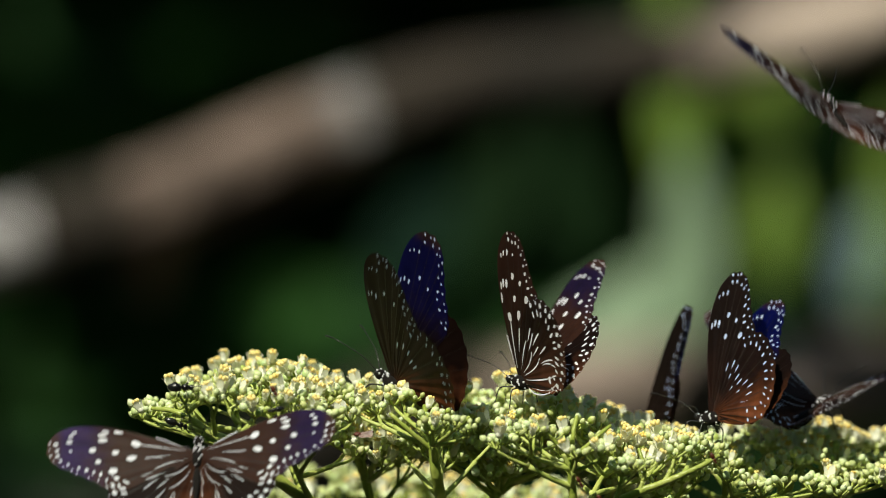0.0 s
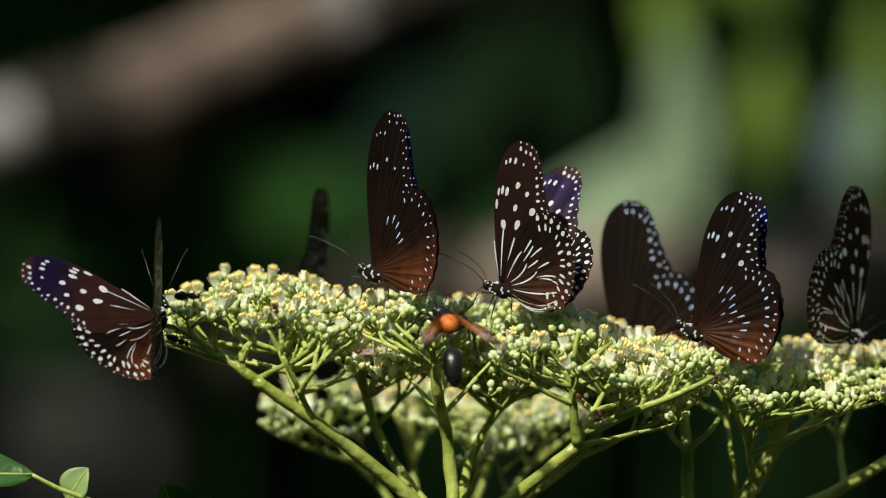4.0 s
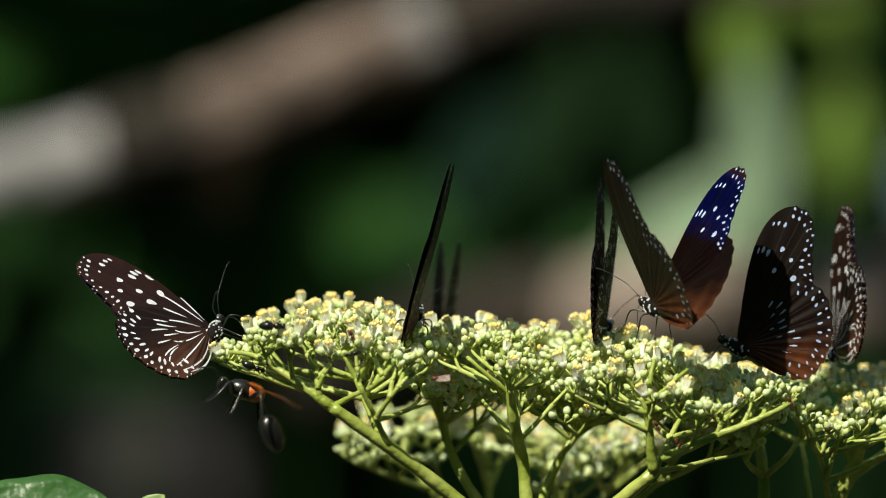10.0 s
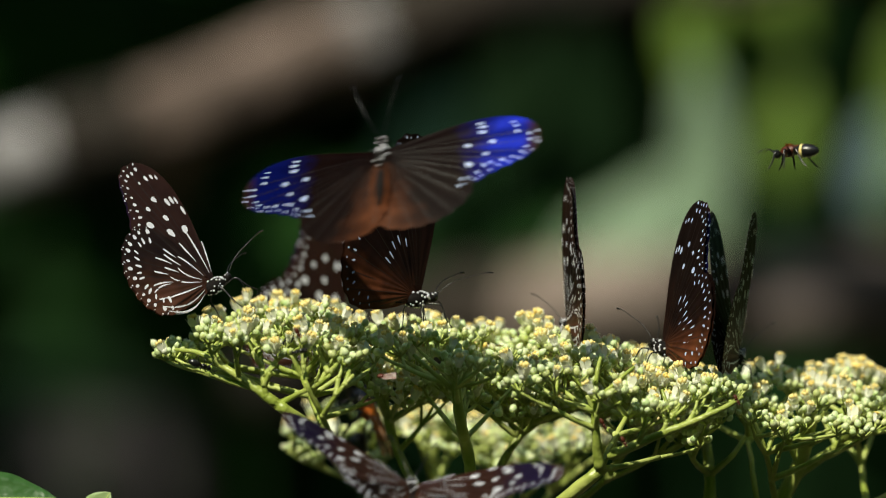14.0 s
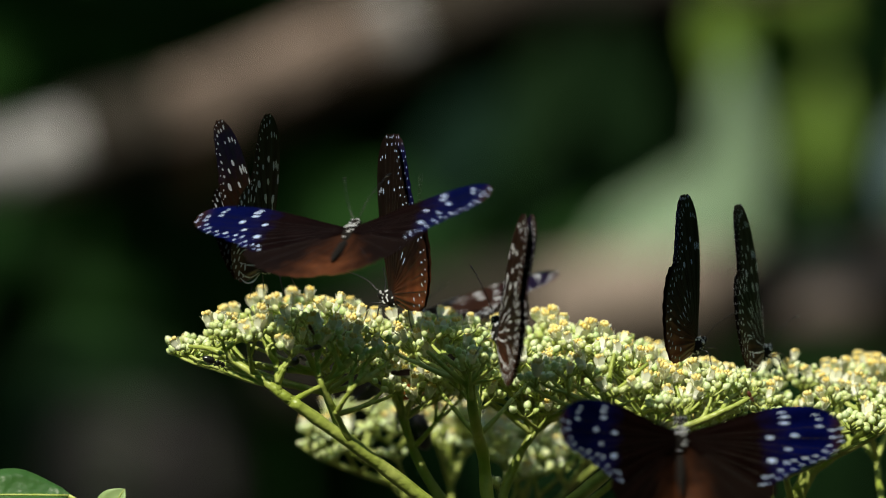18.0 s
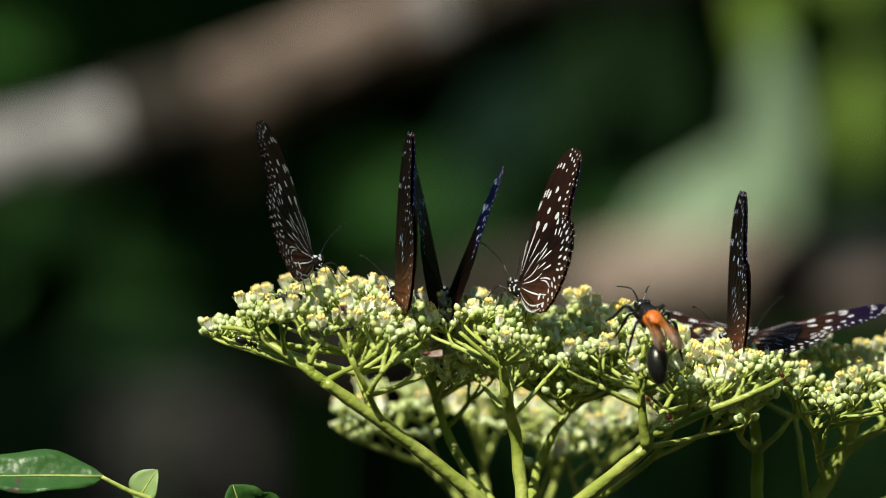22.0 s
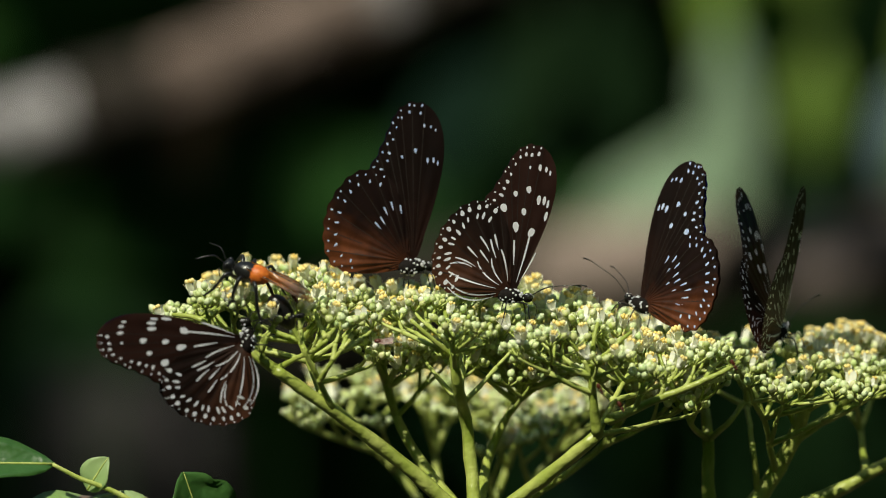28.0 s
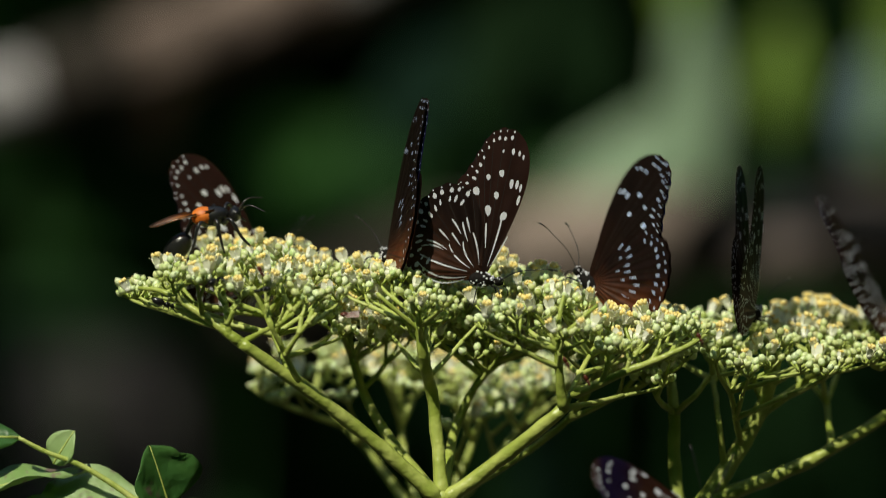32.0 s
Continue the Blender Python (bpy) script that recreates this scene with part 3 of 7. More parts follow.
def cluster(label, top, drop, x0, x1, y0, y1, branches, ends, seed, nearest, step=5.8, low=()):
    """A flat-topped flower cluster: stout branches, forked twigs, and buds and open flowers on short stalks."""
    rng = random.Random(seed)
    t = thing("flower_cluster", label, "flower cluster", "flower clusters")
    ends = [spot_ref(*e) for e in ends]
    for pts, r0, r1 in branches:
        b = Build()
        line = curve([spot_ref(*p) if len(p) == 3 and p[2] > -0.5 and p[1] < 5000 else Vector(p) for p in pts], 6)
        line = [p + Vector([0.0004 * noise.noise(p * 130 + Vector((7 * k, 0, 0))) for k in range(3)]) for p in line]
        tube(b, line, r0 * 0.001 * (1 if r0 > 1.25 else 0.74), r1 * 0.001 * (1 if r1 > 1.25 else 0.74), 10, 0, 0.0, 0.22)
        # the branch swells where it forks
        for q, r in ((line[0], r0), (line[-1], r1 * (1 if r1 > 1.25 else 0.74))):
            ball(b, Matrix.Translation(q) @ Matrix.Diagonal((r * 0.00101, r * 0.00101, r * 0.00104, 1)), 10, 8)
        part("branch", b, [STEM], t)
        if r1 < 1.75:
            ends.extend(line[3::3])
    s = step * 0.001
    nodes = []
    xa, xb = (x0 - 784) * 2.6 / 17416, (x1 - 784) * 2.6 / 17416
    nx, ny = int((xb - xa) / s), int((y1 - y0) / s)
    for i in range(nx + 1):
        for j in range(ny + 1):
            x = xa + (i + rng.uniform(-0.45, 0.45)) * s
            v = (j + rng.uniform(-0.45, 0.45)) / max(ny, 1)
            y = y0 + (y1 - y0) * v
            px = x * 17416 / 2.6 + 784
            lump = noise.noise((x * 60, y * 60, seed)) * 20 + rng.uniform(-9, 9)
            edge = min(1, (px - x0) / 130, (x1 - px) / 130)
            if edge < 0 or rng.random() > 0.93 or abs(v - 0.5) > 0.22 + 0.36 * max(edge, 0) ** 0.5:
                continue
            py = lerp_table(top, px) + 22 + lerp_table(drop, px) * max(0, 1 - v / 0.6) ** 1.25 + 25 * max(0, v - 0.75) + lump
            # each umbel is a dome of its own, with gaps between them
            dome = noise.voronoi((x * 52, y * 52, seed))[0][0]
            if dome > 0.66 or noise.noise((x * 38, y * 38, seed + 9)) > 0.46:
                continue
            py += 62 * (dome - 0.34) + 12
            nodes.append(spot_ref(px, py, y))
    for xl, xr, d0, d1, ya, yb, n in low:
        for k in range(n):
            px = rng.uniform(xl, xr)
            nodes.append(spot_ref(px, lerp_table(top, px) + rng.uniform(d0, d1), rng.uniform(ya, yb)))
    twigs, stalks, rest, far_open = {}, Build(), Build(), Build()
    singles = []
    for p in nodes:
        e = min(range(len(ends)), key=lambda q: (ends[q] - p).length + 4 * max(0, ends[q].z - p.z + 0.006))
        twigs.setdefault(e, []).append(p)
    for e, plist in twigs.items():
        b = Build()
        src = ends[e]
        # the twig forks: knots half way carry the outer tips
        knots = []
        for p in plist:
            home = None
            for k in knots:
                if (k[1] - p).length < 0.011:
                    home = k
                    break
            if home is None:
                mid = src.lerp(p, 0.6) + Vector((rng.uniform(-0.6, 0.6), rng.uniform(-0.6, 0.6), -0.3)) * 0.001
                knots.append((mid, p))
                tube(b, curve([src, src.lerp(mid, 0.5) + Vector((0, 0, -0.0003)), mid], 3), 0.00085, 0.0006, 6, 0, 0.2)
                home = knots[-1]
            tube(b, curve([home[0], home[0].lerp(p, 0.6) + Vector((0, 0, -0.0003)), p], 3), 0.00055, 0.0004, 5)
        part("twig", b, [TWIG], t)
    mb, mf = bud_mesh(), flower_mesh()
    for p in nodes:
        lean = Vector((rng.uniform(-0.5, 0.5), rng.uniform(-0.7, 0.3), 1)).normalized()
        count = rng.randint(5, 8)
        patch = noise.noise((p.x * 45, p.y * 45, seed + 4))
        for k in range(count):
            a = 2 * math.pi * (k + rng.uniform(-0.3, 0.3)) / count
            spread = rng.uniform(0.5, 1.5)
            d = (lean + Vector((math.cos(a), math.sin(a), 0)) * spread).normalized()
            q = p + d * rng.uniform(0.0018, 0.0042)
            tube(stalks, [p, p.lerp(q, 0.55) + Vector((0, 0, -0.0002)), q], 0.00028, 0.00032, 4)
            opened = rng.random() < 0.07 + 0.75 * max(0, patch) and d.z > 0.35
            r = rng.uniform(0.00072, 0.00126)
            if opened:
                r *= rng.uniform(1.3, 1.6)
                d = (d + Vector((0, 0, 0.8))).normalized()
            m = Matrix.Translation(q + d * r * 0.8) @ along(d) @ pose(0, 0, 0, rng.uniform(0, 360)) @ Matrix.Diagonal((r, r, r, 1))
            singles.append((q.y, opened, m))
    singles.sort(key=lambda w: w[0])
    near_bud, near_flower = mb.mesh("bud", [BUD]), mf.mesh("flower", [BUD, PETAL, ANTHER])
    made = 0
    for i, (_, opened, m) in enumerate(singles):
        if made < nearest and i % 3 != 1:
            ob = part("flower" if opened else "bud", near_flower if opened else near_bud, None, t)
            ob.matrix_basis = m
            made += 1
            continue
        src = mf if opened else mb
        (far_open if opened else rest).v.extend([tuple(m @ Vector(v)) for v in src.v])
        tgt = far_open if opened else rest
        o = len(tgt.v) - len(src.v)
        tgt.f.extend([tuple(i2 + o for i2 in f) for f in src.f])
        tgt.m.extend(src.m)
    tagged(part("bud_stalks", stalks, [TWIG], t), kind="stuff")
    tagged(part("buds", rest, [BUDS], t), kind="stuff")
    if far_open.v:
        tagged(part("open_flowers", far_open, [BUDS, PETAL, ANTHER], t), kind="stuff")
    return t


ground()
fallen_branch()
broad_leaf_plant()
small_leaf_plants()
boulder(185, 630, 120, 80, 2.5, 2)
boulder(350, 620, 70, 90, 2.55, 9)
thicket()

left_limbs = [
    (((865, 838, -0.012), (735, 722, -0.017), (600, 620, -0.025), (510, 555, -0.029)), 2.0, 1.5),
    (((510, 555, -0.029), (440, 505, -0.027), (380, 470, -0.023), (330, 458, -0.019)), 1.3, 0.7),
    (((490, 540, -0.029), (484, 505, -0.029), (480, 470, -0.025)), 1.0, 0.8),
    (((600, 620, -0.025), (570, 540, -0.005), (540, 470, 0.006)), 1.3, 0.8),
    (((515, 553, -0.027), (565, 528, -0.031), (600, 505, -0.033)), 1.0, 0.7),
    (((612, 628, -0.025), (585, 570, -0.031), (560, 520, -0.035)), 1.1, 0.8),
    (((590, 575, -0.031), (612, 540, -0.035), (640, 505, -0.035)), 0.9, 0.7),
]
rear_limbs = [
    (((865, 838, -0.012), (790, 750, 0.012), (725, 640, 0.022), (695, 520, 0.026)), 1.9, 1.2),
    (((866, 838, -0.012), (850, 660, -0.008), (835, 590, -0.019), (825, 520, -0.023)), 1.8, 1.3),
    (((828, 535, -0.022), (785, 500, -0.025), (750, 470, -0.025)), 1.0, 0.7),
    (((828, 525, -0.022), (860, 500, -0.023), (890, 475, -0.023)), 1.0, 0.7),
    (((826, 530, -0.023), (815, 480, -0.021), (812, 455, -0.017)), 1.0, 0.7),
    (((866, 838, -0.012), (885, 720, 0.012), (920, 640, 0.016), (950, 590, 0.018)), 1.6, 1.0),
    (((950, 590, 0.018), (985, 560, 0.02), (1010, 530, 0.02)), 0.9, 0.7),
]
middle_limbs = [
    (((945, 595, 0.018), (930, 550, 0.022), (900, 500, 0.024)), 0.9, 0.7),
    (((868, 838, -0.012), (970, 762, -0.015), (1080, 672, -0.023)), 2.0, 1.7),
    (((1080, 672, -0.023), (1072, 600, -0.027), (1070, 540, -0.029)), 1.4, 1.1),
    (((1070, 545, -0.029), (1035, 510, -0.031), (1010, 480, -0.031)), 0.9, 0.7),
    (((1070, 545, -0.029), (1075, 500, -0.029), (1080, 475, -0.027)), 0.9, 0.7),
    (((1070, 550, -0.029), (1110, 515, -0.031), (1140, 490, -0.029)), 0.9, 0.7),
    (((1082, 670, -0.023), (1110, 610, -0.015), (1145, 545, -0.004)), 1.2, 0.8),
]
right_limbs = [
    (((1100, 645, -0.023), (1190, 608, -0.027), (1270, 575, -0.029), (1330, 545, -0.027)), 1.3, 0.8),
    (((1215, 598, -0.027), (1200, 560, -0.025), (1190, 530, -0.023)), 0.8, 0.6),
    (((866, 835, -0.012), (950, 790, 0.02), (1090, 690, 0.03), (1170, 560, 0.03)), 1.3, 0.9),
    (((866, 832, -0.012), (862, 900, -0.010), (855, 1100, 0.005), (900, 2600, 0.012)), 2.6, 3.0),
]
cluster("yellow-green flat flower cluster of small buds and cream flowers",
        [(280, 448), (330, 426), (400, 397), (450, 373), (530, 369), (620, 388), (720, 400), (800, 398), (880, 405), (940, 430), (1000, 418), (1080, 432), (1150, 455), (1210, 480), (1300, 488)],
        [(280, 6), (340, 14), (420, 28), (520, 56), (620, 62), (700, 55), (800, 48), (900, 48), (1000, 52), (1100, 66), (1200, 52), (1300, 38)],
        305, 1330, -0.033, 0.050,
        left_limbs + rear_limbs + middle_limbs + right_limbs,
        [(330, 455, -0.019), (400, 470, -0.025), (480, 468, -0.025), (540, 466, 0.004), (600, 500, -0.033), (560, 512, -0.033), (640, 502, -0.035), (695, 505, 0.022), (640, 455, 0.01), (745, 466, -0.025),
         (812, 452, -0.017), (890, 472, -0.023), (900, 490, 0.022), (1010, 475, -0.031), (1010, 525, 0.02), (1080, 472, -0.027), (1140, 487, -0.029), (1145, 540, -0.004), (1190, 525, -0.023), (1265, 560, -0.029), (1310, 540, -0.027), (1170, 550, 0.03), (780, 450, 0.02), (960, 480, 0.0), (420, 440, 0.005)],
        3, 300, low=((660, 1010, 75, 165, 0.0, 0.03, 95), (980, 1260, 80, 150, 0.0, 0.03, 70), (560, 680, 90, 150, 0.0, 0.02, 20)))
forked_stem = [
    (((1290, 900, 0.021), (1278, 780, 0.022), (1275, 680, 0.021), (1270, 630, 0.026)), 2.00, 1.32),
    (((1275, 680, 0.021), (1245, 650, 0.008), (1222, 600, 0.01)), 1.12, 0.84),
    (((1275, 682, 0.021), (1315, 645, 0.013), (1350, 600, 0.028)), 1.12, 0.84),
    (((1300, 882, 0.021), (1365, 785, 0.022), (1430, 675, 0.021), (1455, 590, 0.015)), 2.75, 1.68),
    (((1365, 780, 0.022), (1355, 690, 0.017), (1345, 620, 0.038)), 1.12, 0.84),
    (((1395, 740, 0.0215), (1375, 640, 0.005), (1350, 580, 0.005)), 1.12, 0.84),
]
forked_stem_limbs = [
    (((1430, 680, 0.021), (1500, 630, 0.025), (1560, 575, 0.006)), 1.50, 0.96),
    (((1435, 665, 0.02), (1410, 610, 0.019), (1390, 565, 0.004)), 1.25, 0.84),
    (((1336, 835, 0.021), (1460, 790, 0.027), (1580, 730, 0.031), (1720, 640, 0.047)), 2.12, 1.32),
    (((1555, 742, 0.03), (1545, 660, 0.048), (1530, 580, 0.025)), 1.25, 0.84),
    (((1300, 880, 0.021), (1290, 1000, 0.021), (1280, 2600, 0.024)), 3.25, 3.60),
]
cluster("yellow-green flower cluster of small buds on a forked stem",
        [(1180, 500), (1300, 492), (1400, 498), (1500, 486), (1600, 490), (1750, 480), (1900, 500)],
        [(1180, 40), (1300, 60), (1400, 70), (1550, 80), (1750, 70), (1900, 50)],
        1190, 1880, -0.004, 0.062,
        forked_stem + forked_stem_limbs,
        [(1222, 590, 0), (1270, 620, 0.008), (1350, 590, 0.018), (1455, 580, 0.008), (1345, 610, 0.022), (1350, 570, 0), (1560, 566, 0.002), (1390, 556, 0.002), (1530, 570, 0.02), (1720, 620, 0.026), (1640, 600, 0.014), (1450, 560, 0.044), (1300, 570, 0.044), (1580, 570, 0.044)],
        8, 240)
cluster("green flower cluster in soft focus, lower than the others",
        [(540, 590), (600, 545), (700, 535), (800, 560), (880, 600), (960, 575), (1040, 570), (1100, 580)],
        [(540, 40), (620, 110), (720, 100), (820, 70), (900, 60), (1000, 70), (1100, 50)],
        540, 1120, 0.068, 0.118,
        [
            (((840, 900, 0.085), (760, 780, 0.096), (690, 700, 0.1), (640, 640, 0.1)), 1.5, 0.8),
            (((840, 900, 0.085), (800, 760, 0.096), (790, 650, 0.1)), 1.4, 0.8),
            (((842, 900, 0.085), (900, 780, 0.096), (940, 680, 0.1)), 1.4, 0.8),
            (((842, 900, 0.085), (960, 760, 0.096), (1040, 660, 0.1)), 1.3, 0.8),
            (((840, 895, 0.085), (845, 1100, 0.05), (860, 2600, 0.05)), 2.2, 2.6),
        ],
        [(640, 640, 0.1), (790, 650, 0.1), (940, 670, 0.1), (1040, 650, 0.1), (700, 640, 0.085), (870, 660, 0.09), (590, 650, 0.105)],
        12, 120, 6.2)


# leaves in front -----------------------------------------------------------
def leaf_spray():
    t = thing("leaf_spray", "spray of green leaflets with brown blotches and bitten rims", "leaves")
    b = Build()
    tube(b, curve([spot_ref(116, 724, 0.0), spot_ref(165, 749, 0.0), spot_ref(236, 778, 0.0), spot_ref(330, 840, 0.0), spot_ref(420, 920, 0.0), spot_ref(700, 1400, 0.02)], 6), 0.0005, 0.0011, 8)
    tube(b, curve([spot_ref(700, 1400, 0.02), spot_ref(760, 2000, 0.02), spot_ref(780, 11200, 0.02)], 4), 0.0018, 0.004, 8)
    part("leaf_stalk", b, [TWIG], t)
    for base, tip, w, face, m, bite, rip in (
            ((120, 724), (-150, 716), 92, (0.1, -0.9, 0.7), LEAF, 0.0, 0.6), ((178, 770), (212, 712), 62, (-0.3, -0.9, 0.4), LEAF_PALE, 0, 0.4),
            ((238, 776), (-110, 842), 70, (0.05, -0.32, 0.95), LEAF_PALE, 0.3, 1.0), ((348, 828), (100, 866), 150, (-0.1, -0.85, 0.8), LEAF_PALE, 0.45, 1.0),
            ((345, 838), (180, 930), 80, (0.2, -0.5, -0.9), LEAF_PALE, 0.2, 0.6), ((382, 846), (352, 738), 150, (0.6, -0.78, 0.1), LEAF, 0.25, 1.0),
            ((405, 838), (592, 884), 80, (0.3, -0.6, -0.75), LEAF, 0.3, 0.8)):
        b = Build()
        a, c = spot_ref(*base, 0.004), spot_ref(*tip, 0.0)
        blade(b, a, c, w * 2.6 / 17416, face, 0.16, 0.06, 0, 16, rip, 0.46, 0.0003, bite)
        d = (c - a)
        rib = Build()
        n = Vector(face)
        n = (n - d.normalized() * n.dot(d.normalized())).normalized()
        tube(rib, [a + d * (k / 6) - n * (0.06 * d.length * (k / 6) ** 2 - 0.0001) for k in range(7)], 0.0004, 0.0001, 5)
        leaflet = part("leaflet", b, [m], t)
        part("midrib", rib, [TWIG], leaflet)


# insects -------------------------------------------------------------------
MM = 0.001
FORE = ((0, 0), (3.5, 9), (6.8, 20), (8.4, 29), (8.2, 36), (6.4, 41), (3.2, 44), (-1.2, 44.4), (-4.8, 41.6), (-7.2, 36.6), (-9.6, 31), (-12.6, 25.5), (-13.8, 20.5), (-10, 12), (-4.5, 4.5))
HIND = ((0, 0), (-0.5, 9), (-2.5, 18), (-6, 24), (-10.5, 25.8), (-15.5, 24.6), (-19.8, 20.4), (-22.8, 15), (-24, 9), (-23.6, 3.4), (-21, -1.4), (-15.2, -3.2), (-6, -2.8))


def rim(points, n):
    """A closed smooth outline with n points between the given ones."""
    p = [Vector((x, 0, z)) for x, z in points]
    k = len(p)
    out = []
    for i in range(k):
        a, b, c, d = p[i - 1], p[i], p[(i + 1) % k], p[(i + 2) % k]
        for j in range(n):
            t = j / n
            out.append(0.5 * (2 * b + (c - a) * t + (2 * a - 5 * b + 4 * c - d) * t * t + (3 * b - a - 3 * c + d) * t ** 3))
    return out


def wing(outline, margin, side, kind, fore):
    """One wing in the plane of body and height, hinge at the origin. side: +1 left, -1 right; the upper side looks inwards."""
    rng = random.Random(11 if fore else 12)
    b = Build()
    edge = rim(outline, 6)
    lo, hi = margin[0] * 6, margin[1] * 6
    mid = sum(edge, Vector()) / len(edge)
    for i, q in enumerate(edge):
        if lo <= i <= hi:
            edge[i] = q + (q - mid).normalized() * (0.28 * math.sin((i - lo) / 6 * 2 * math.pi * 1.35))

    def sheet(x, z):
        # the hind wings close round the abdomen
        tuck = 0 if fore else 1.3 * math.exp(-((z - 0.4) / 3.0) ** 2) * min(1, max(0, -x / 5)) * min(1, max(0, (19 + x) / 6))
        return 0.4 * math.sin(z / 16) * math.cos(x / 18) + tuck

    rings = [0.0, 0.18, 0.36, 0.54, 0.72, 0.87, 1.0]
    n = len(edge)
    for lay, mat in ((-0.07, 0), (0.07, 1)):
        v, f = [], []
        for s in rings:
            for q in edge:
                p = mid.lerp(q, s)
                v.append((p.x * MM, side * (sheet(p.x, p.z) + lay * (1 - s ** 6)) * MM, p.z * MM))
        for i in range(len(rings) - 1):
            for k in range(n):
                a, c = i * n + k, i * n + (k + 1) % n
                quad = (a, c, c + n, a + n)
                f.append(quad if (mat == 1) == (side > 0) else quad[::-1])
        b.add(v, f, mat)

    def mark(x, z, ra, rb, ang, mat, which=(0, 1), pts=9):
        for lay in which:
            if bare and lay == 1 and mat == spot:
                continue
            h = (-0.13, 0.13)[lay]
            ca, sa = math.cos(ang), math.sin(ang)
            v = [(x * MM, side * (sheet(x, z) + h * 1.1) * MM, z * MM)]
            for k in range(pts):
                u = 2 * math.pi * k / pts
                du, dv = ra * math.cos(u) * (1 - 0.15 * math.cos(u)) * rng.uniform(0.88, 1.12), rb * math.sin(u) * rng.uniform(0.88, 1.12)
                xx, zz = x + ca * du - sa * dv, z + sa * du + ca * dv
                v.append((xx * MM, side * (sheet(xx, zz) + h) * MM, zz * MM))
            f = []
            for k in range(pts):
                t3 = (0, 1 + k, 1 + (k + 1) % pts)
                f.append(t3 if (lay == 0) == (side > 0) else t3[::-1])
            b.add(v, f, mat)

    def streak(ang, r0, r1, w, mat, bend=0.0, which=(0, 1)):
        """A tapered dash along a ray from the hinge."""
        for lay in which:
            if bare and lay == 1 and mat == spot:
                continue
            h = (-0.13, 0.13)[lay]
            v, f = [], []
            for k in range(9):
                t = k / 8
                r = r0 + (r1 - r0) * t
                a = ang + bend * t * t
                ww = w * (0.48 if lay == 0 else 1.0) * (0.15 + 0.85 * math.sin(math.pi * (0.10 + 0.8 * t)) ** 0.8) * (0.3 + 0.7 * t)
                for c in (-1, 1):
                    xx, zz = r * math.cos(a) - c * ww * math.sin(a), r * math.sin(a) + c * ww * math.cos(a)
                    v.append((xx * MM, side * (sheet(xx, zz) + h) * MM, zz * MM))
            for k in range(8):
                q = (2 * k, 2 * k + 1, 2 * k + 3, 2 * k + 2)
                f.append(q if (lay == 0) == (side > 0) else q[::-1])
            b.add(v, f, mat)

    # a dusky wing has marks on its upper side and along the rim alone
    bare = False
    striped = kind == "striped"
    spot = 2 if striped else 3
    row = edge[lo:hi + 1]

    def inset(f, depth):
        """A place at the share f along the outer rim, depth inside it, and the way inwards."""
        q = row[min(len(row) - 1, int(f * len(row)))]
        way = (mid - q).normalized()
        p = q + way * depth
        return p.x, p.z, math.atan2(way.z, way.x)

    # rows of dots along the rim: a fine one at the fringe, a bolder one inside it, then dashes
    rows = {("striped", True): ((12, 0.8, 0.34, 0.24), (12, 2.9, 0.62, 0.42)),
            ("striped", False): ((18, 0.5, 0.26, 0.2), (14, 2.0, 0.78, 0.58), (13, 4.9, 1.05, 0.40)),
            ("plain", True): ((13, 1.0, 0.36, 0.26), (9, 3.0, 0.45, 0.28)),
            ("plain", False): ((15, 1.2, 0.34, 0.26), (11, 3.8, 0.55, 0.26))}
    for count, depth, ra, rb in rows.get((kind, fore), ((13, 1.0, 0.42, 0.30), (11, 3.1, 0.62, 0.36)) if fore else ((16, 1.3, 0.44, 0.32), (13, 4.0, 0.72, 0.32))):
        for k in range(count):
            x, z, a = inset((k + 0.5 + rng.uniform(-0.12, 0.12)) / count, depth + rng.uniform(-0.2, 0.2))
            g = rng.uniform(0.8, 1.2)
            mark(x, z, ra * g, rb * g, a, spot, (0, 1) if fore or striped else (1,))
    # dark veins from the hinge to the rim
    for k in range(8 if fore else 9):
        q = row[min(len(row) - 1, int(k / (7 if fore else 8) * (len(row) - 1)))]
        a, r = math.atan2(q.z, q.x), q.length
        streak(a, 3, r * 0.99, 0.15, 4)
    bare = kind == "dusky"
    if fore:
        # the larger spots: below the tip, across the disc, along the front edge
        tip_spots = ((2.9, 38.0, 1.0, 0.5), (4.8, 37.7, 0.85, 0.42), (6.1, 36.8, 0.8, 0.34))
        disc = ((0.4, 31.1, 1.1, 0.8), (-3.4, 29.3, 0.9, 0.65), (-0.2, 24.3, 1.1, 0.75), (-6.4, 24.7, 1.4, 1.05), (-2.0, 19.5, 1.6, 0.9))
        front = ((3.8, 28.3, 1.5, 0.62), (5.5, 28.4, 1.4, 0.55), (6.7, 27.6, 1.3, 0.38), (6.6, 23.8, 1.6, 0.5))
        shrink = {"striped": 1.0, "plain": 0.55}.get(kind, 0.8)
        for group in (tip_spots, disc[:2] if kind == "plain" else disc[:4] if not striped else disc, front[:3] if not striped else front):
            for x, z, ra, rb in group:
                mark(x, z, ra * shrink, rb * shrink, math.atan2(z, x) + 0.15, spot)
        if striped:
            mark(-0.1, 37.6, 0.5, 0.35, 1.5, spot)
            mark(2.9, 18.4, 1.5, 1.0, 1.2, spot)
            streak(radians(80), 3.0, 18.0, 0.40, spot, 0.03)
            streak(radians(66), 3.0, 13.5, 0.26, spot, 0.03)
            streak(radians(97), 8, 15.5, 0.4, spot)
    elif striped:
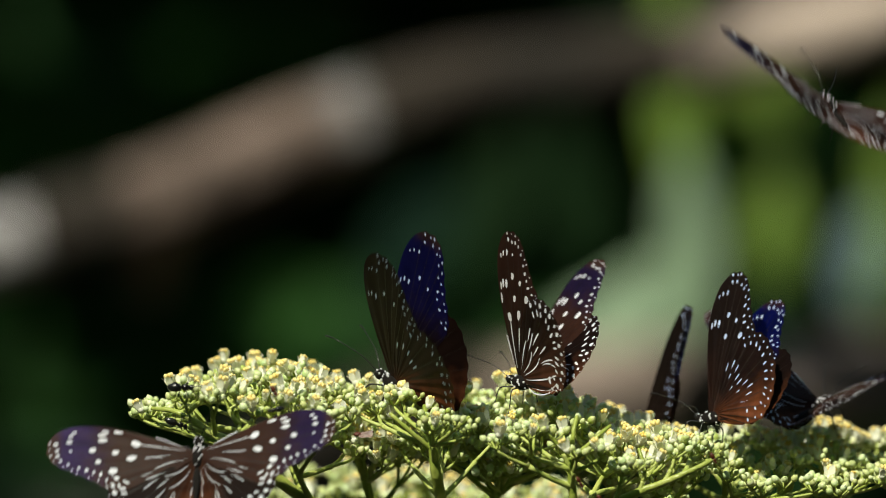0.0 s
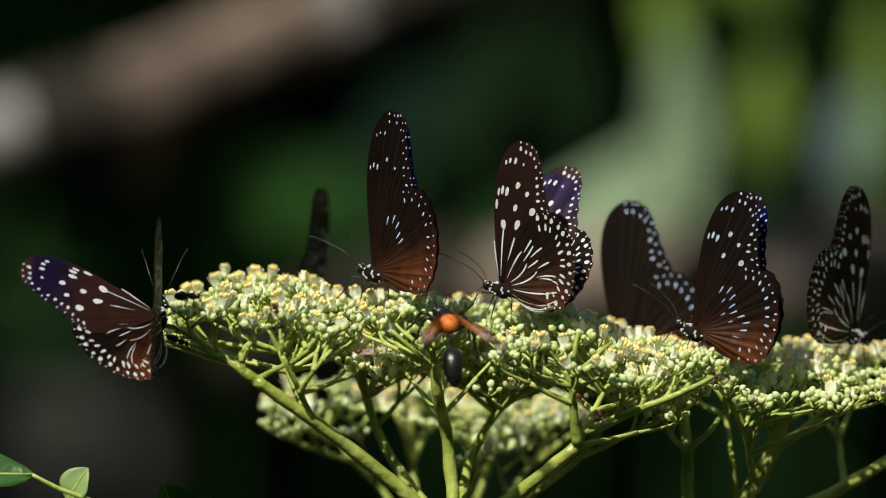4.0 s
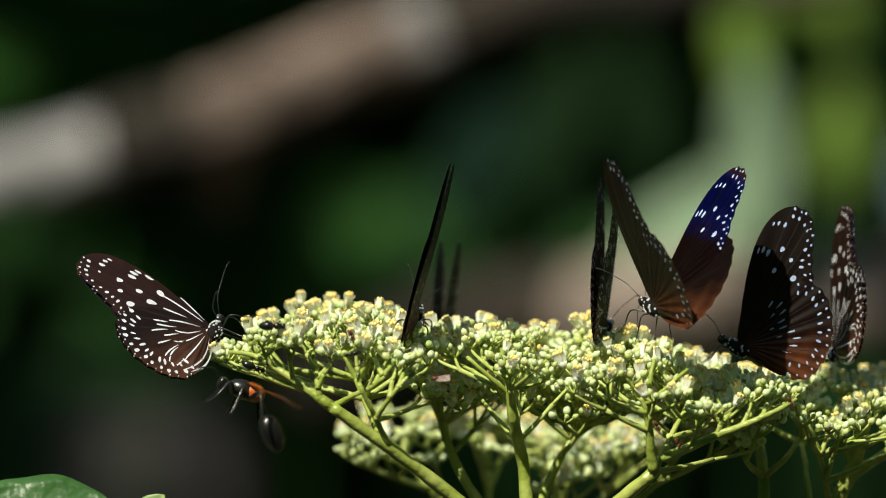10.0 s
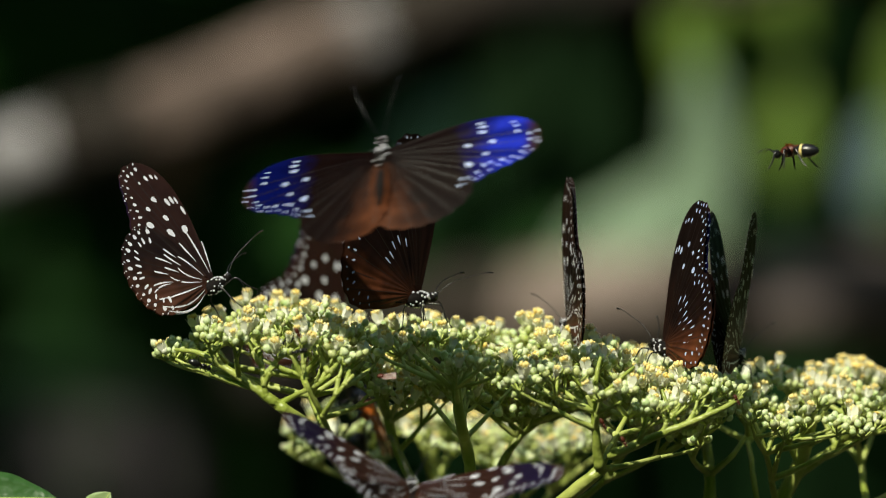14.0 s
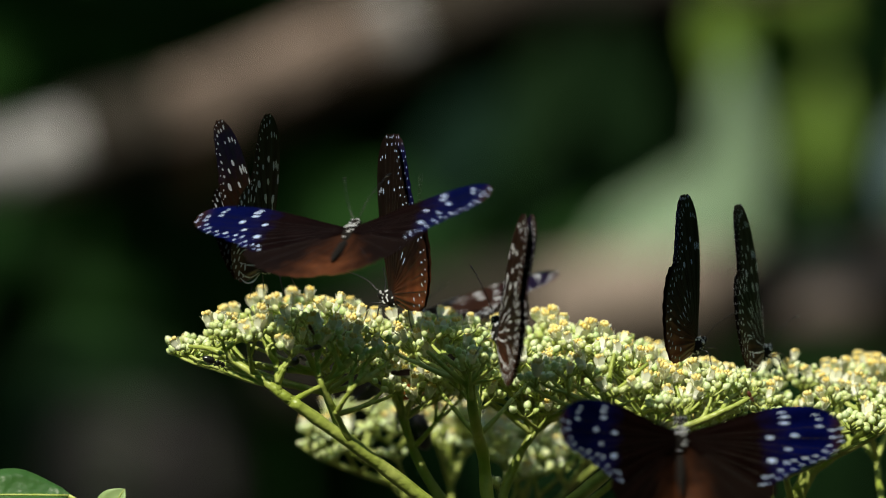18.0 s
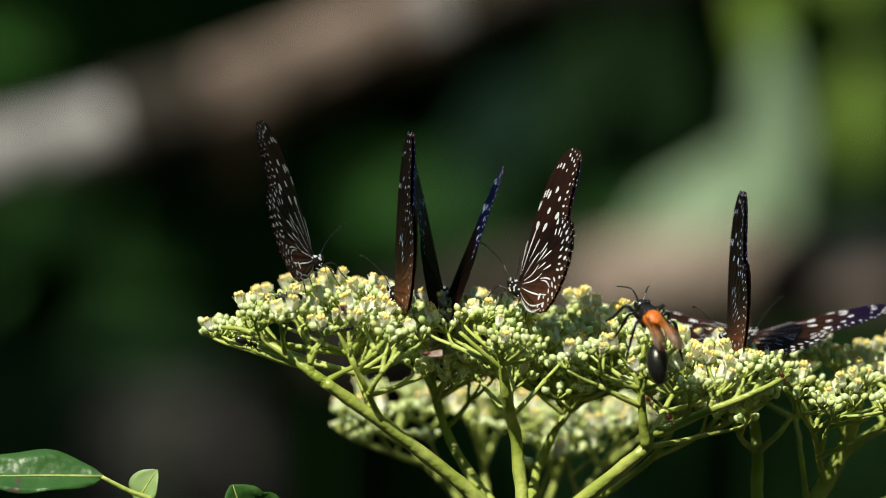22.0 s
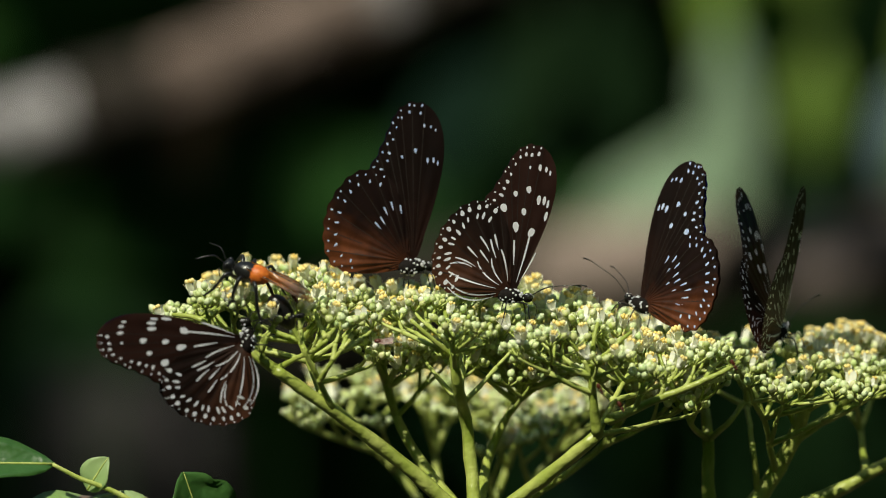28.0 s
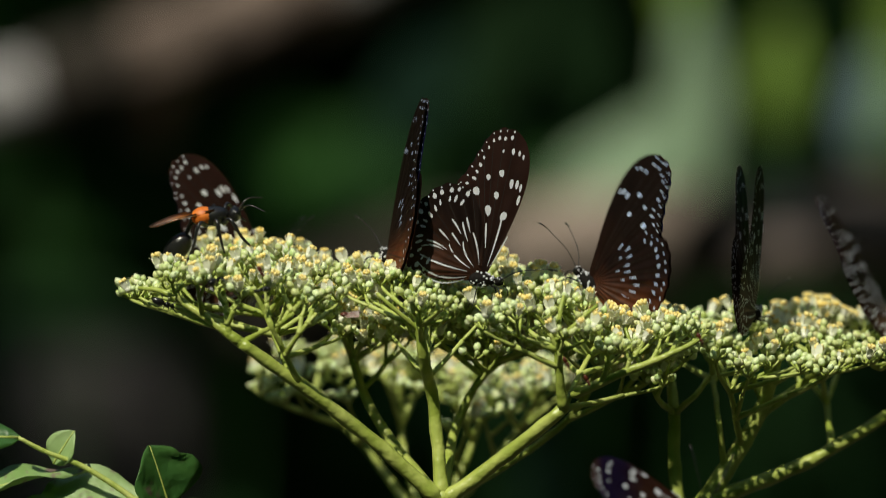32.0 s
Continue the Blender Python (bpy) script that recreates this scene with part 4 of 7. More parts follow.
        # streaks that leave the hinge and fan out between the veins: angle, reach from and to, width, bend
        for a, r0, r1, w, bend in ((103, 3.0, 12.6, 0.38, 0.09), (112, 12.8, 17.5, 0.42, 0.0), (119, 10.42, 16.5, 0.42, -0.03), (138, 3.0, 11.0, 0.38, -0.21),
                                   (124, 13.2, 18.5, 0.42, 0.03), (157, 3.4, 13.0, 0.36, -0.22), (133, 10.4, 15.0, 0.4, 0.0), (152, 12.4, 19.0, 0.38, 0.07),
                                   (141, 13.6, 18.2, 0.42, 0.0), (155, 13.2, 19.5, 0.42, 0.14), (176, 4.0, 19.0, 0.38, -0.10), (198, 4.0, 19.2, 0.38, -0.36), (207, 5.0, 18.6, 0.36, -0.40)):
            streak(radians(a), r0, r1, w, spot, bend)
    else:
        for k in range(5 if kind == "plain" else 9):
            a = radians(99 + k * 8.0)
            r = 16.0 + 1.6 * math.sin(k * 1.3)
            streak(a, r - 2.6, r, 0.34, spot, 0.0, (1,))
            if k % 2 and kind != "plain":
                streak(a + 0.05, r - 5.8, r - 4.2, 0.24, spot, 0.0, (1,))
    return b


WING_MESHES = {}


def wing_mesh(kind, fore, side):
    key = (kind, fore, side)
    if key not in WING_MESHES:
        b = wing(FORE if fore else HIND, (6, 12) if fore else (3, 11), side, kind, fore)
        mats = [{"striped": UP_DIM, "plain": UP_NAVY, "spotted": UP_BLUE, "dusky": UP_BLUE}[kind] if fore else UP_HIND, (UNDER_PALE if fore else UNDER_HIND_PALE) if kind == "striped" else UNDER_FORE if fore else UNDER_HIND, SPOT_WHITE, SPOT_BLUE, VEIN]
        WING_MESHES[key] = b.mesh("forewing" if fore else "hindwing", mats)
    return WING_MESHES[key]


def butterfly(label, kind, size=0.88):
    """Head towards +x, back up; the origin lies in the chest. Its wings are moved later."""
    t = thing("butterfly", label, "butterfly", "butterflies")
    b = Build()
    egg(b, 0, 0, 0, 4.2 * MM, 2.1 * MM, 2.3 * MM, 14, 8, 0, 0.1)
    thorax = part("thorax", b, [FUR], t)
    d = Build()
    rng = random.Random(3)
    for k in range(44):
        u, a = rng.uniform(-0.8, 1.0), rng.uniform(0, 2 * math.pi)
        r = math.sqrt(max(0.0, 1 - u * u)) * 1.0
        q = Vector((4.2 * u, 2.1 * r * math.cos(a), 2.3 * r * math.sin(a))) * MM
        s = rng.uniform(0.26, 0.44) * MM
        egg(d, q.x, q.y, q.z, s, s, s, 6, 4)
    part("white_dot", d, [SPOT_WHITE], thorax, "white dots on the dark chest")
    b = Build()
    egg(b, -9.6 * MM, 0, 0.6 * MM, 6.6 * MM, 1.3 * MM, 1.5 * MM, 12, 12, 0, -0.25, 7)
    part("abdomen", b, [FUR], t)
    b = Build()
    egg(b, 5.2 * MM, 0, 0.2 * MM, 1.6 * MM, 1.6 * MM, 1.5 * MM, 10, 6)
    head = part("head", b, [FUR], t)
    for s in (1, -1):
        e = Build()
        egg(e, 5.5 * MM, s * 1.15 * MM, 0.5 * MM, 0.85 * MM, 0.6 * MM, 0.9 * MM, 8, 6)
        part("eye", e, [BLACK], head)
        e = Build()
        egg(e, 5.9 * MM, s * 0.7 * MM, 1.35 * MM, 0.35 * MM, 0.3 * MM, 0.3 * MM, 6, 4)
        egg(e, 4.6 * MM, s * 1.2 * MM, 1.1 * MM, 0.3 * MM, 0.3 * MM, 0.3 * MM, 6, 4)
        part("white_dot", e, [SPOT_WHITE], head)
        an = Build()
        line = curve([Vector((6.2, s * 0.7, 1.1)) * MM, Vector((11, s * 3.0, 4.2)) * MM, Vector((19, s * 6.0, 6.0)) * MM], 6)
        tube(an, line, 0.12 * MM, 0.12 * MM, 5)
        tube(an, [line[-1], line[-1] + Vector((1.2, s * 0.5, 0.1)) * MM, line[-1] + Vector((2.6, s * 1.0, -0.1)) * MM], 0.14 * MM, 0.26 * MM, 6)
        part("antenna", an, [BLACK], head)
        for x, reach in ((2.2, 5.5), (-0.6, -1.5)):
            lg = Build()
            tube(lg, curve([Vector((x, s * 1.2, -1.5)) * MM, Vector((x + reach * 0.5, s * 4.2, -2.0)) * MM, Vector((x + reach * 0.7, s * 5.0, -6.0)) * MM, Vector((x + reach, s * 5.8, -9.0)) * MM], 4), 0.26 * MM, 0.12 * MM, 5)
            part("leg", lg, [BLACK], t)
        for fore in (True, False):
            w = part("forewing" if fore else "hindwing", wing_mesh(kind, fore, s), None, t)
            w.location = (0.6 * MM if fore else -0.8 * MM, s * (0.2 if fore else 0.36) * MM, 1.4 * MM)
    t.scale = (size, size, size)
    # the drinking tube
    pr = Build()
    tube(pr, curve([Vector((6.4, 0, -0.4)) * MM, Vector((8.4, 0, -2.4)) * MM, Vector((8.0, 0, -6.5)) * MM], 5), 0.14 * MM, 0.08 * MM, 5)
    part("proboscis", pr, [BLACK], head)
    return t


def wasp(name, label, big):
    """Head towards +x. big: the long-waisted wasp with amber wings; else the small banded one."""
    t = thing(name, label, "wasp", "" if big else "banded bees")
    k = MM if big else 0.62 * MM
    b = Build()
    egg(b, 0, 0, 0, 4.2 * k, 2.7 * k, 2.7 * k, 14, 8)
    part("thorax", b, [BLACK if big else RED_BROWN], t)
    b = Build()
    if big:
        egg(b, -2.7 * k, 0, 0.3 * k, 3.3 * k, 2.75 * k, 2.6 * k, 12, 8)
        part("waist_plate", b, [ORANGE], t, "orange hind chest")
        b = Build()
        tube(b, curve([Vector((-5.2, 0, -0.8)) * k, Vector((-6.6, 0, -2.4)) * k, Vector((-8.0, 0, -4.6)) * k], 4), 0.45 * k, 0.5 * k, 7)
        egg(b, -11.0 * k, 0, -8.2 * k, 5.4 * k, 2.9 * k, 3.0 * k, 14, 10, 0, -0.15, -46)
        part("abdomen", b, [BLACK], t, "shiny black drop-shaped abdomen")
    else:
        egg(b, -7.5 * k, 0, -1.2 * k, 5.5 * k, 3.0 * k, 3.0 * k, 14, 10, 0, -0.1, -10)
        part("abdomen", b, [BLACK], t)
        b = Build()
        egg(b, -5.6 * k, 0, -0.9 * k, 1.7 * k, 3.1 * k, 3.1 * k, 14, 6, 0, 0, -10)
        part("band", b, [ANTHER], t, "yellow-orange band")
    b = Build()
    egg(b, 5.6 * k, 0, -0.4 * k, 1.6 * k, 2.3 * k, 2.0 * k, 12, 8)
    head = part("head", b, [BLACK], t)
    for s in (1, -1):
        e = Build()
        egg(e, 5.9 * k, s * 1.6 * k, 0.1 * k, 0.9 * k, 0.8 * k, 1.4 * k, 8, 6)
        part("eye", e, [BLACK], head)
        an = Build()
        tube(an, curve([Vector((6.8, s * 0.7, 0.5)) * k, Vector((9.5, s * 2.2, 2.6)) * k, Vector((13.5, s * 4.5, 1.2)) * k], 6), 0.25 * k, 0.16 * k, 5)
        part("antenna", an, [BLACK], head)
        for x, reach, drop in ((2.4, 5, 6.5), (0.2, 1, 7.5), (-2.2, -5.5, 8.5)):
            lg = Build()
            tube(lg, curve([Vector((x, s * 1.8, -1.8)) * k, Vector((x + reach * 0.35, s * 5.2, 0.6)) * k, Vector((x + reach * 0.8, s * 7.0, -drop * 0.6)) * k, Vector((x + reach * 1.2, s * 8.0, -drop)) * k], 4), 0.66 * k, 0.26 * k, 6)
            part("leg", lg, [BLACK], t)
        w = Build()
        out = [Vector((0, 0, 0)), Vector((-5, s * 1.1, 0)), Vector((-10.5, s * 2.0, 0)), Vector((-14.5, s * 1.9, 0)), Vector((-16.2, s * 0.6, 0)), Vector((-14, -s * 1.5, 0)), Vector((-7, -s * 1.8, 0))]
        ring = [Vector(q) for q in rim([(q.x, q.y) for q in out], 5)]
        ring = [Vector((q.x * 1.12, q.z, 0.25 * math.sin(q.x * 0.5))) for q in ring]
        c = sum(ring, Vector()) / len(ring)
        v = [c * k] + [q * k for q in ring] + [(c + Vector((0, 0, 0.06))) * k]
        n = len(ring)
        f = [(0, 1 + i, 1 + (i + 1) % n) for i in range(n)] + [(n + 1, 1 + (i + 1) % n, 1 + i) for i in range(n)]
        w.add(v, f, 0)
        for i in (4, 8, 12, 16):
            tube(w, [Vector((0, 0, 0.08)) * k, c.lerp(ring[i], 0.3) * k + Vector((0, 0, 0.05 * k)), ring[i] * k], 0.13 * k, 0.07 * k, 4, 1)
        wg = part("wing", w, [AMBER, BLACK], t)
        wg.location = (0.5 * k, s * 1.6 * k, (2.1 if s > 0 else 2.5) * k)
    return t


def small_insect(name, label, category, at, size, mat, turn):
    """A beetle- or ant-sized insect: head, chest, abdomen, six legs, two feelers."""
    t = thing(name, label, category)
    k = size * MM
    for nm, x, r, h in (("head", 0.42, 0.11, 0.1), ("thorax", 0.18, 0.15, 0.13), ("abdomen", -0.24, 0.3, 0.17)):
        b = Build()
        egg(b, x * k, 0, 0, r * k, h * k * 1.1, h * k, 10, 6, 0, -0.1)
        part(nm, b, [mat], t)
    for s in (1, -1):
        for x in (0.25, 0.12, 0.0):
            b = Build()
            tube(b, curve([Vector((x, s * 0.1, -0.05)) * k, Vector((x + (x - 0.12), s * 0.3, 0.05)) * k, Vector((x + 2 * (x - 0.12), s * 0.42, -0.2)) * k], 3), 0.03 * k, 0.015 * k, 4)
            part("leg", b, [BLACK], t)
        b = Build()
        tube(b, curve([Vector((0.5, s * 0.05, 0.05)) * k, Vector((0.65, s * 0.14, 0.14)) * k, Vector((0.8, s * 0.2, 0.08)) * k], 3), 0.02 * k, 0.012 * k, 4)
        part("antenna", b, [BLACK], t)
    t.matrix_basis = Matrix.Translation(at) @ turn
    return t


def tent_bug(at):
    """A small triangular red-brown bug with roof-like wings."""
    t = thing("leafhopper", "small red-brown bug with folded roof-like wings on a stem", "bug")
    for s in (1, -1):
        b = Build()
        v = [(2.2, 0, 0.9), (-3, 0, 1.9), (-3.2, s * 1.6, 0.2), (0.6, s * 1.7, 0), (2.3, s * 0.8, 0.2), (-3.1, s * 0.2, 1.6)]
        v = [Vector(q) * 0.8 * MM for q in v]
        b.add(v + [q * 0.96 for q in v], [(0, 1, 5, 3), (5, 2, 3), (0, 3, 4), (9, 11, 7, 6), (9, 8, 11), (10, 9, 6)], 0)
        part("wing", b, [RED_BROWN], t)
    b = Build()
    egg(b, 1.6 * MM, 0, 0.4 * MM, 1.1 * MM, 0.9 * MM, 0.6 * MM, 8, 6)
    part("head", b, [RED_BROWN], t)
    t.matrix_basis = Matrix.Translation(at) @ pose(0, 0, 0, -25, 0, 170)
    return t


leaf_spray()
tent_bug(spot_ref(703, 508, -0.036))
ant_turn = pose(0, 0, 0, 90, 60, 0)
for px, py in ((1322, 548), (1122, 622), (1085, 590), (545, 430)):
    small_insect("ant", "tiny reddish brown ant on the buds", "ant", spot_ref(px, py, -0.036), 3.0, RED_BROWN, ant_turn)["group"] = "ants"
small_insect("beetle", "small black beetle under the cluster's rim", "beetle", spot_ref(372, 486, -0.024), 6.0, BLACK, pose(0, 0, 0, 150, 20, 10))
small_insect("fly", "small black fly on the buds", "fly", spot_ref(548, 462, -0.038), 4.4, BLACK, pose(0, 0, 0, 10, 10, 200))


def flap(insect, rows):
    """Key the wings of a butterfly: seconds, and the degrees by which the left and the right pair are opened."""
    for w in insect.children:
        if w.name.split(".")[0] in ("forewing", "hindwing"):
            x, y, z = w.location
            s = 1 if y > 0 else -1
            walk(w, [(t, pose(x, y, z, -l if s > 0 else r)) for t, l, r in rows])


def spread(insect, rows):
    """Key the wings of a wasp or bee: seconds, and the degrees by which they are spread from the back."""
    for w in insect.children:
        if w.name.split(".")[0] == "wing":
            x, y, z = w.location
            s = 1 if y > 0 else -1
            walk(w, [(t, pose(x, y, z, s * a * 0.15, -9 * (1 - a / 90), s * (14 - a))) for t, a in rows])


streaky_left = butterfly("dark brown butterfly with pale streaks and white spots, on the rim", "striped")
blue_mid = butterfly("dark brown blue-sheened butterfly with pale blue spots, on buds", "plain", 0.95)
streaky_centre = butterfly("dark brown butterfly with pale streaks and white spots, among the buds", "striped")
blue_rear = butterfly("dark brown blue-sheened butterfly with pale blue spots, restless", "dusky", 0.95)
blue_right = butterfly("dark brown blue-sheened butterfly with pale blue spots, perched on buds", "spotted")
streaky_right = butterfly("dark brown butterfly with pale streaks and white spots, in shade", "striped")
streaky_rear = butterfly("dark brown butterfly with pale streaks and white spots, behind", "striped")
blue_flyer = butterfly("dark brown blue-sheened butterfly with pale blue spots, flying", "spotted", 0.95)
streaky_flyer = butterfly("dark brown butterfly with pale streaks and white spots, flying", "striped")
wasp_a = wasp("wasp", "long-waisted black wasp with orange waist and amber wings", True)
bee_b = wasp("bee", "small bee with red-brown chest and yellow-orange band, flying", False)
bee_c = wasp("bee", "small bee with red-brown chest and yellow-orange band, flying", False)
small_wasp = small_insect("small_wasp", "small slender black wasp on the buds", "wasp", (0, 0, 0), 7.0, BLACK, pose(0, 0, 0))


def motions():
    walk(streaky_left, [
        (0, pose(-0.0550, -0.0360, 1.5845, -4.3, -62.4, 85.8)), (0.3, pose(-0.0480, -0.0360, 1.5955, 0, -60, 90)), (0.6, pose(-0.0444, -0.0400, 1.5990, 0, -50, 100)), (1, pose(-0.0430, -0.0340, 1.6017, 2, -50, 100)),
        (1.5, pose(-0.0426, -0.0340, 1.6012, 0, -50, 100)), (2, pose(-0.0442, -0.0340, 1.6029, -2, -50, 100)), (2.5, pose(-0.0450, -0.0340, 1.6032, -2, -50, 100)), (3.5, pose(-0.0626, -0.0300, 1.5984, 0, -50, 80)),
        (4.5, pose(-0.0677, -0.0200, 1.6013, 0, -58, 75)), (5, pose(-0.0728, -0.0200, 1.6063, 19.6, -50.3, 49.2)), (5.5, pose(-0.0723, -0.0200, 1.6056, 0, -45, 65)), (6, pose(-0.0683, -0.0060, 1.6030, -39.5, -28.6, 51.7)),
        (6.5, pose(-0.0689, -0.0060, 1.6076, 0, -49, 12)), (7, pose(-0.0683, -0.0060, 1.6061, -31.4, -25.8, 28.5)), (7.5, pose(-0.0660, -0.0060, 1.6097, 0, -48, 10)), (8, pose(-0.0657, -0.0060, 1.6097, 0, -50, 10)),
        (8.5, pose(-0.0669, -0.0060, 1.6092, 0, -52, 10)), (8.75, pose(-0.0695, -0.0060, 1.6062, -30, -48, 36)), (9, pose(-0.0719, -0.0060, 1.6037, -58, -42, 60.5)), (9.5, pose(-0.0720, -0.0060, 1.6040, -57, -42, 61)),
        (10, pose(-0.0716, -0.0060, 1.6027, -55, -39.8, 62.6)), (10.5, pose(-0.0717, -0.0060, 1.6029, -55, -38, 62)), (11, pose(-0.0718, -0.0060, 1.6025, -55.7, -33.8, 61.1)), (11.5, pose(-0.0716, -0.0060, 1.6028, -55, -34, 61)),
        (11.75, pose(-0.0685, -0.0080, 1.6075, -32, -42, 60)), (12, pose(-0.0695, -0.0100, 1.6084, -1.6, -34.1, 50.6)), (12.5, pose(-0.0553, -0.0080, 1.6110, -10, -35, 50)), (13, pose(-0.0568, -0.0060, 1.6124, -28.5, -26.9, 24.1)),
        (13.5, pose(-0.0572, -0.0060, 1.6130, -30, -25.5, 32)), (14, pose(-0.0573, -0.0060, 1.6141, -31.8, -24, 39.4)), (14.5, pose(-0.0570, -0.0060, 1.6146, -31, -25, 47)), (15, pose(-0.0565, -0.0060, 1.6147, -30, -26.3, 53.6)),
        (15.5, pose(-0.0502, -0.0060, 1.6133, -5, -40, 45)), (16.5, pose(-0.0511, -0.0040, 1.6147, -5, -35, 50)), (17.5, pose(-0.0580, -0.0040, 1.6188, 6, -28, 40)), (18, pose(-0.0473, -0.0040, 1.6186, -1.1, -11.2, 64.6)),
        (18.5, pose(-0.0510, -0.0040, 1.6145, 0, -30, 60)), (19, pose(-0.0472, -0.0040, 1.6194, -6.2, -19.9, 70.4)), (19.5, pose(-0.0477, -0.0040, 1.6173, 0, -13, 50)), (20, pose(-0.0457, -0.0040, 1.6184, -15.5, -2.7, 50.4)),
        (20.5, pose(-0.0490, -0.0040, 1.6146, 0, -32, 42)), (21, pose(-0.0438, -0.0040, 1.6140, -20, -12, 76)), (21.5, pose(-0.0449, -0.0040, 1.6140, -20, -12, 76)), (22, pose(-0.0435, -0.0040, 1.6139, -19, -12, 76)),
        (22.5, pose(-0.0388, -0.0040, 1.6145, 0, -30, 50)), (23, pose(-0.0410, -0.0040, 1.6169, -16.4, -2.9, 59.5)), (23.5, pose(-0.0411, -0.0040, 1.6142, -18, -12, 66)), (24, pose(-0.0423, -0.0040, 1.6127, -19, -12, 77)),
        (24.5, pose(-0.0435, -0.0040, 1.6136, -20, -12, 77)), (25, pose(-0.0423, -0.0040, 1.6131, -18, -12, 77)), (25.5, pose(-0.0422, -0.0040, 1.6158, -20, -12, 77)), (26, pose(-0.0450, -0.0070, 1.6090, -10, -41, 58)),
        (26.5, pose(-0.0479, -0.0100, 1.6023, 0, -70, 40)), (27.5, pose(-0.0470, -0.0380, 1.5907, 0, -92, 18)), (28, pose(-0.0475, -0.0380, 1.5907, 0, -92, 18)), (28.5, pose(-0.0485, -0.0360, 1.5893, 0, -80, 30)),
        (28.7, pose(-0.0494, 0.0100, 1.5981, 0, -55, 70)), (29, pose(-0.0497, 0.0450, 1.6034, -10, -42.5, 138.7)), (29.3, pose(-0.0435, 0.0500, 1.6077, 0, -45, 40)), (29.6, pose(-0.0419, 0.0500, 1.5982, 0, -39, 14)),
        (30, pose(-0.0401, 0.0500, 1.5988, 0, -38, 14)), (30.5, pose(-0.0395, 0.0500, 1.5978, 0, -40, 14)), (31, pose(-0.0416, 0.0500, 1.6045, 4.4, -40.7, 13)), (31.5, pose(-0.0404, 0.0500, 1.5988, 0, -43, 12)),
        (32, pose(-0.0344, 0.0500, 1.6004, 0, -40, 12)),
    ])
    flap(streaky_left, [
        (0, 83.3, 73.7), (0.3, 54.2, 54.2), (0.6, 4.2, 4.2), (1, 2.2, 0.2), (1.5, 2.2, 0.2), (2, 2.2, 0.2), (2.5, 2.2, 0.2), (3.5, 29.2, 11.2),
        (4.5, 71.2, 9.2), (5, 69.7, 31.6), (5.5, 71.2, 15.2), (6, 0.2, 0.2), (6.5, 0.2, 0.2), (7, 0.2, 0.2), (7.5, 0.2, 0.2), (8, 0.2, 0.2),
        (8.5, 0.2, 0.2), (8.75, 0.2, 0.2), (9, 0.2, 0.2), (9.5, 0.2, 0.2), (10, 0.2, 0.2), (10.5, 0.2, 0.2), (11, 0.2, 0.2), (11.5, 0.2, 0.2),
        (11.75, 30, 17), (12, 57.1, 39.6), (12.5, 34.2, 19.2), (13, 0.2, 0.2), (13.5, 0.2, 0.2), (14, 0.2, 0.2), (14.5, 0.2, 0.2), (15, 0.2, 0.2),
        (15.5, 34.2, 19.2), (16.5, 19.2, 9.2), (17.5, 9.2, 11.2), (18, 14.9, 5.6), (18.5, 44.2, 24.2), (19, 5.7, 1.5), (19.5, 0.2, 0.2), (20, 0.2, 0.2),
        (20.5, 0.2, 0.2), (21, 0.2, 0.2), (21.5, 0.2, 0.2), (22, 0.2, 0.2), (22.5, 0.2, 0.2), (23, 0.2, 0.4), (23.5, 0.2, 0.2), (24, 0.2, 0.2),
        (24.5, 0.2, 0.2), (25, 0.2, 0.2), (25.5, 0.2, 0.2), (26, 4.7, 4.7), (26.5, 9.2, 9.2), (27.5, 2.2, 0.2), (28, 2.2, 0.2), (28.5, 11.2, 5.2),
        (28.7, 44.2, 29.2), (29, 68.9, 7.9), (29.3, 24.2, 14.2), (29.6, 0.2, 0.2), (30, 0.2, 0.2), (30.5, 0.2, 0.2), (31, 0.2, 0.2), (31.5, 0.2, 0.2),
        (32, 0.2, 0.2),
    ])
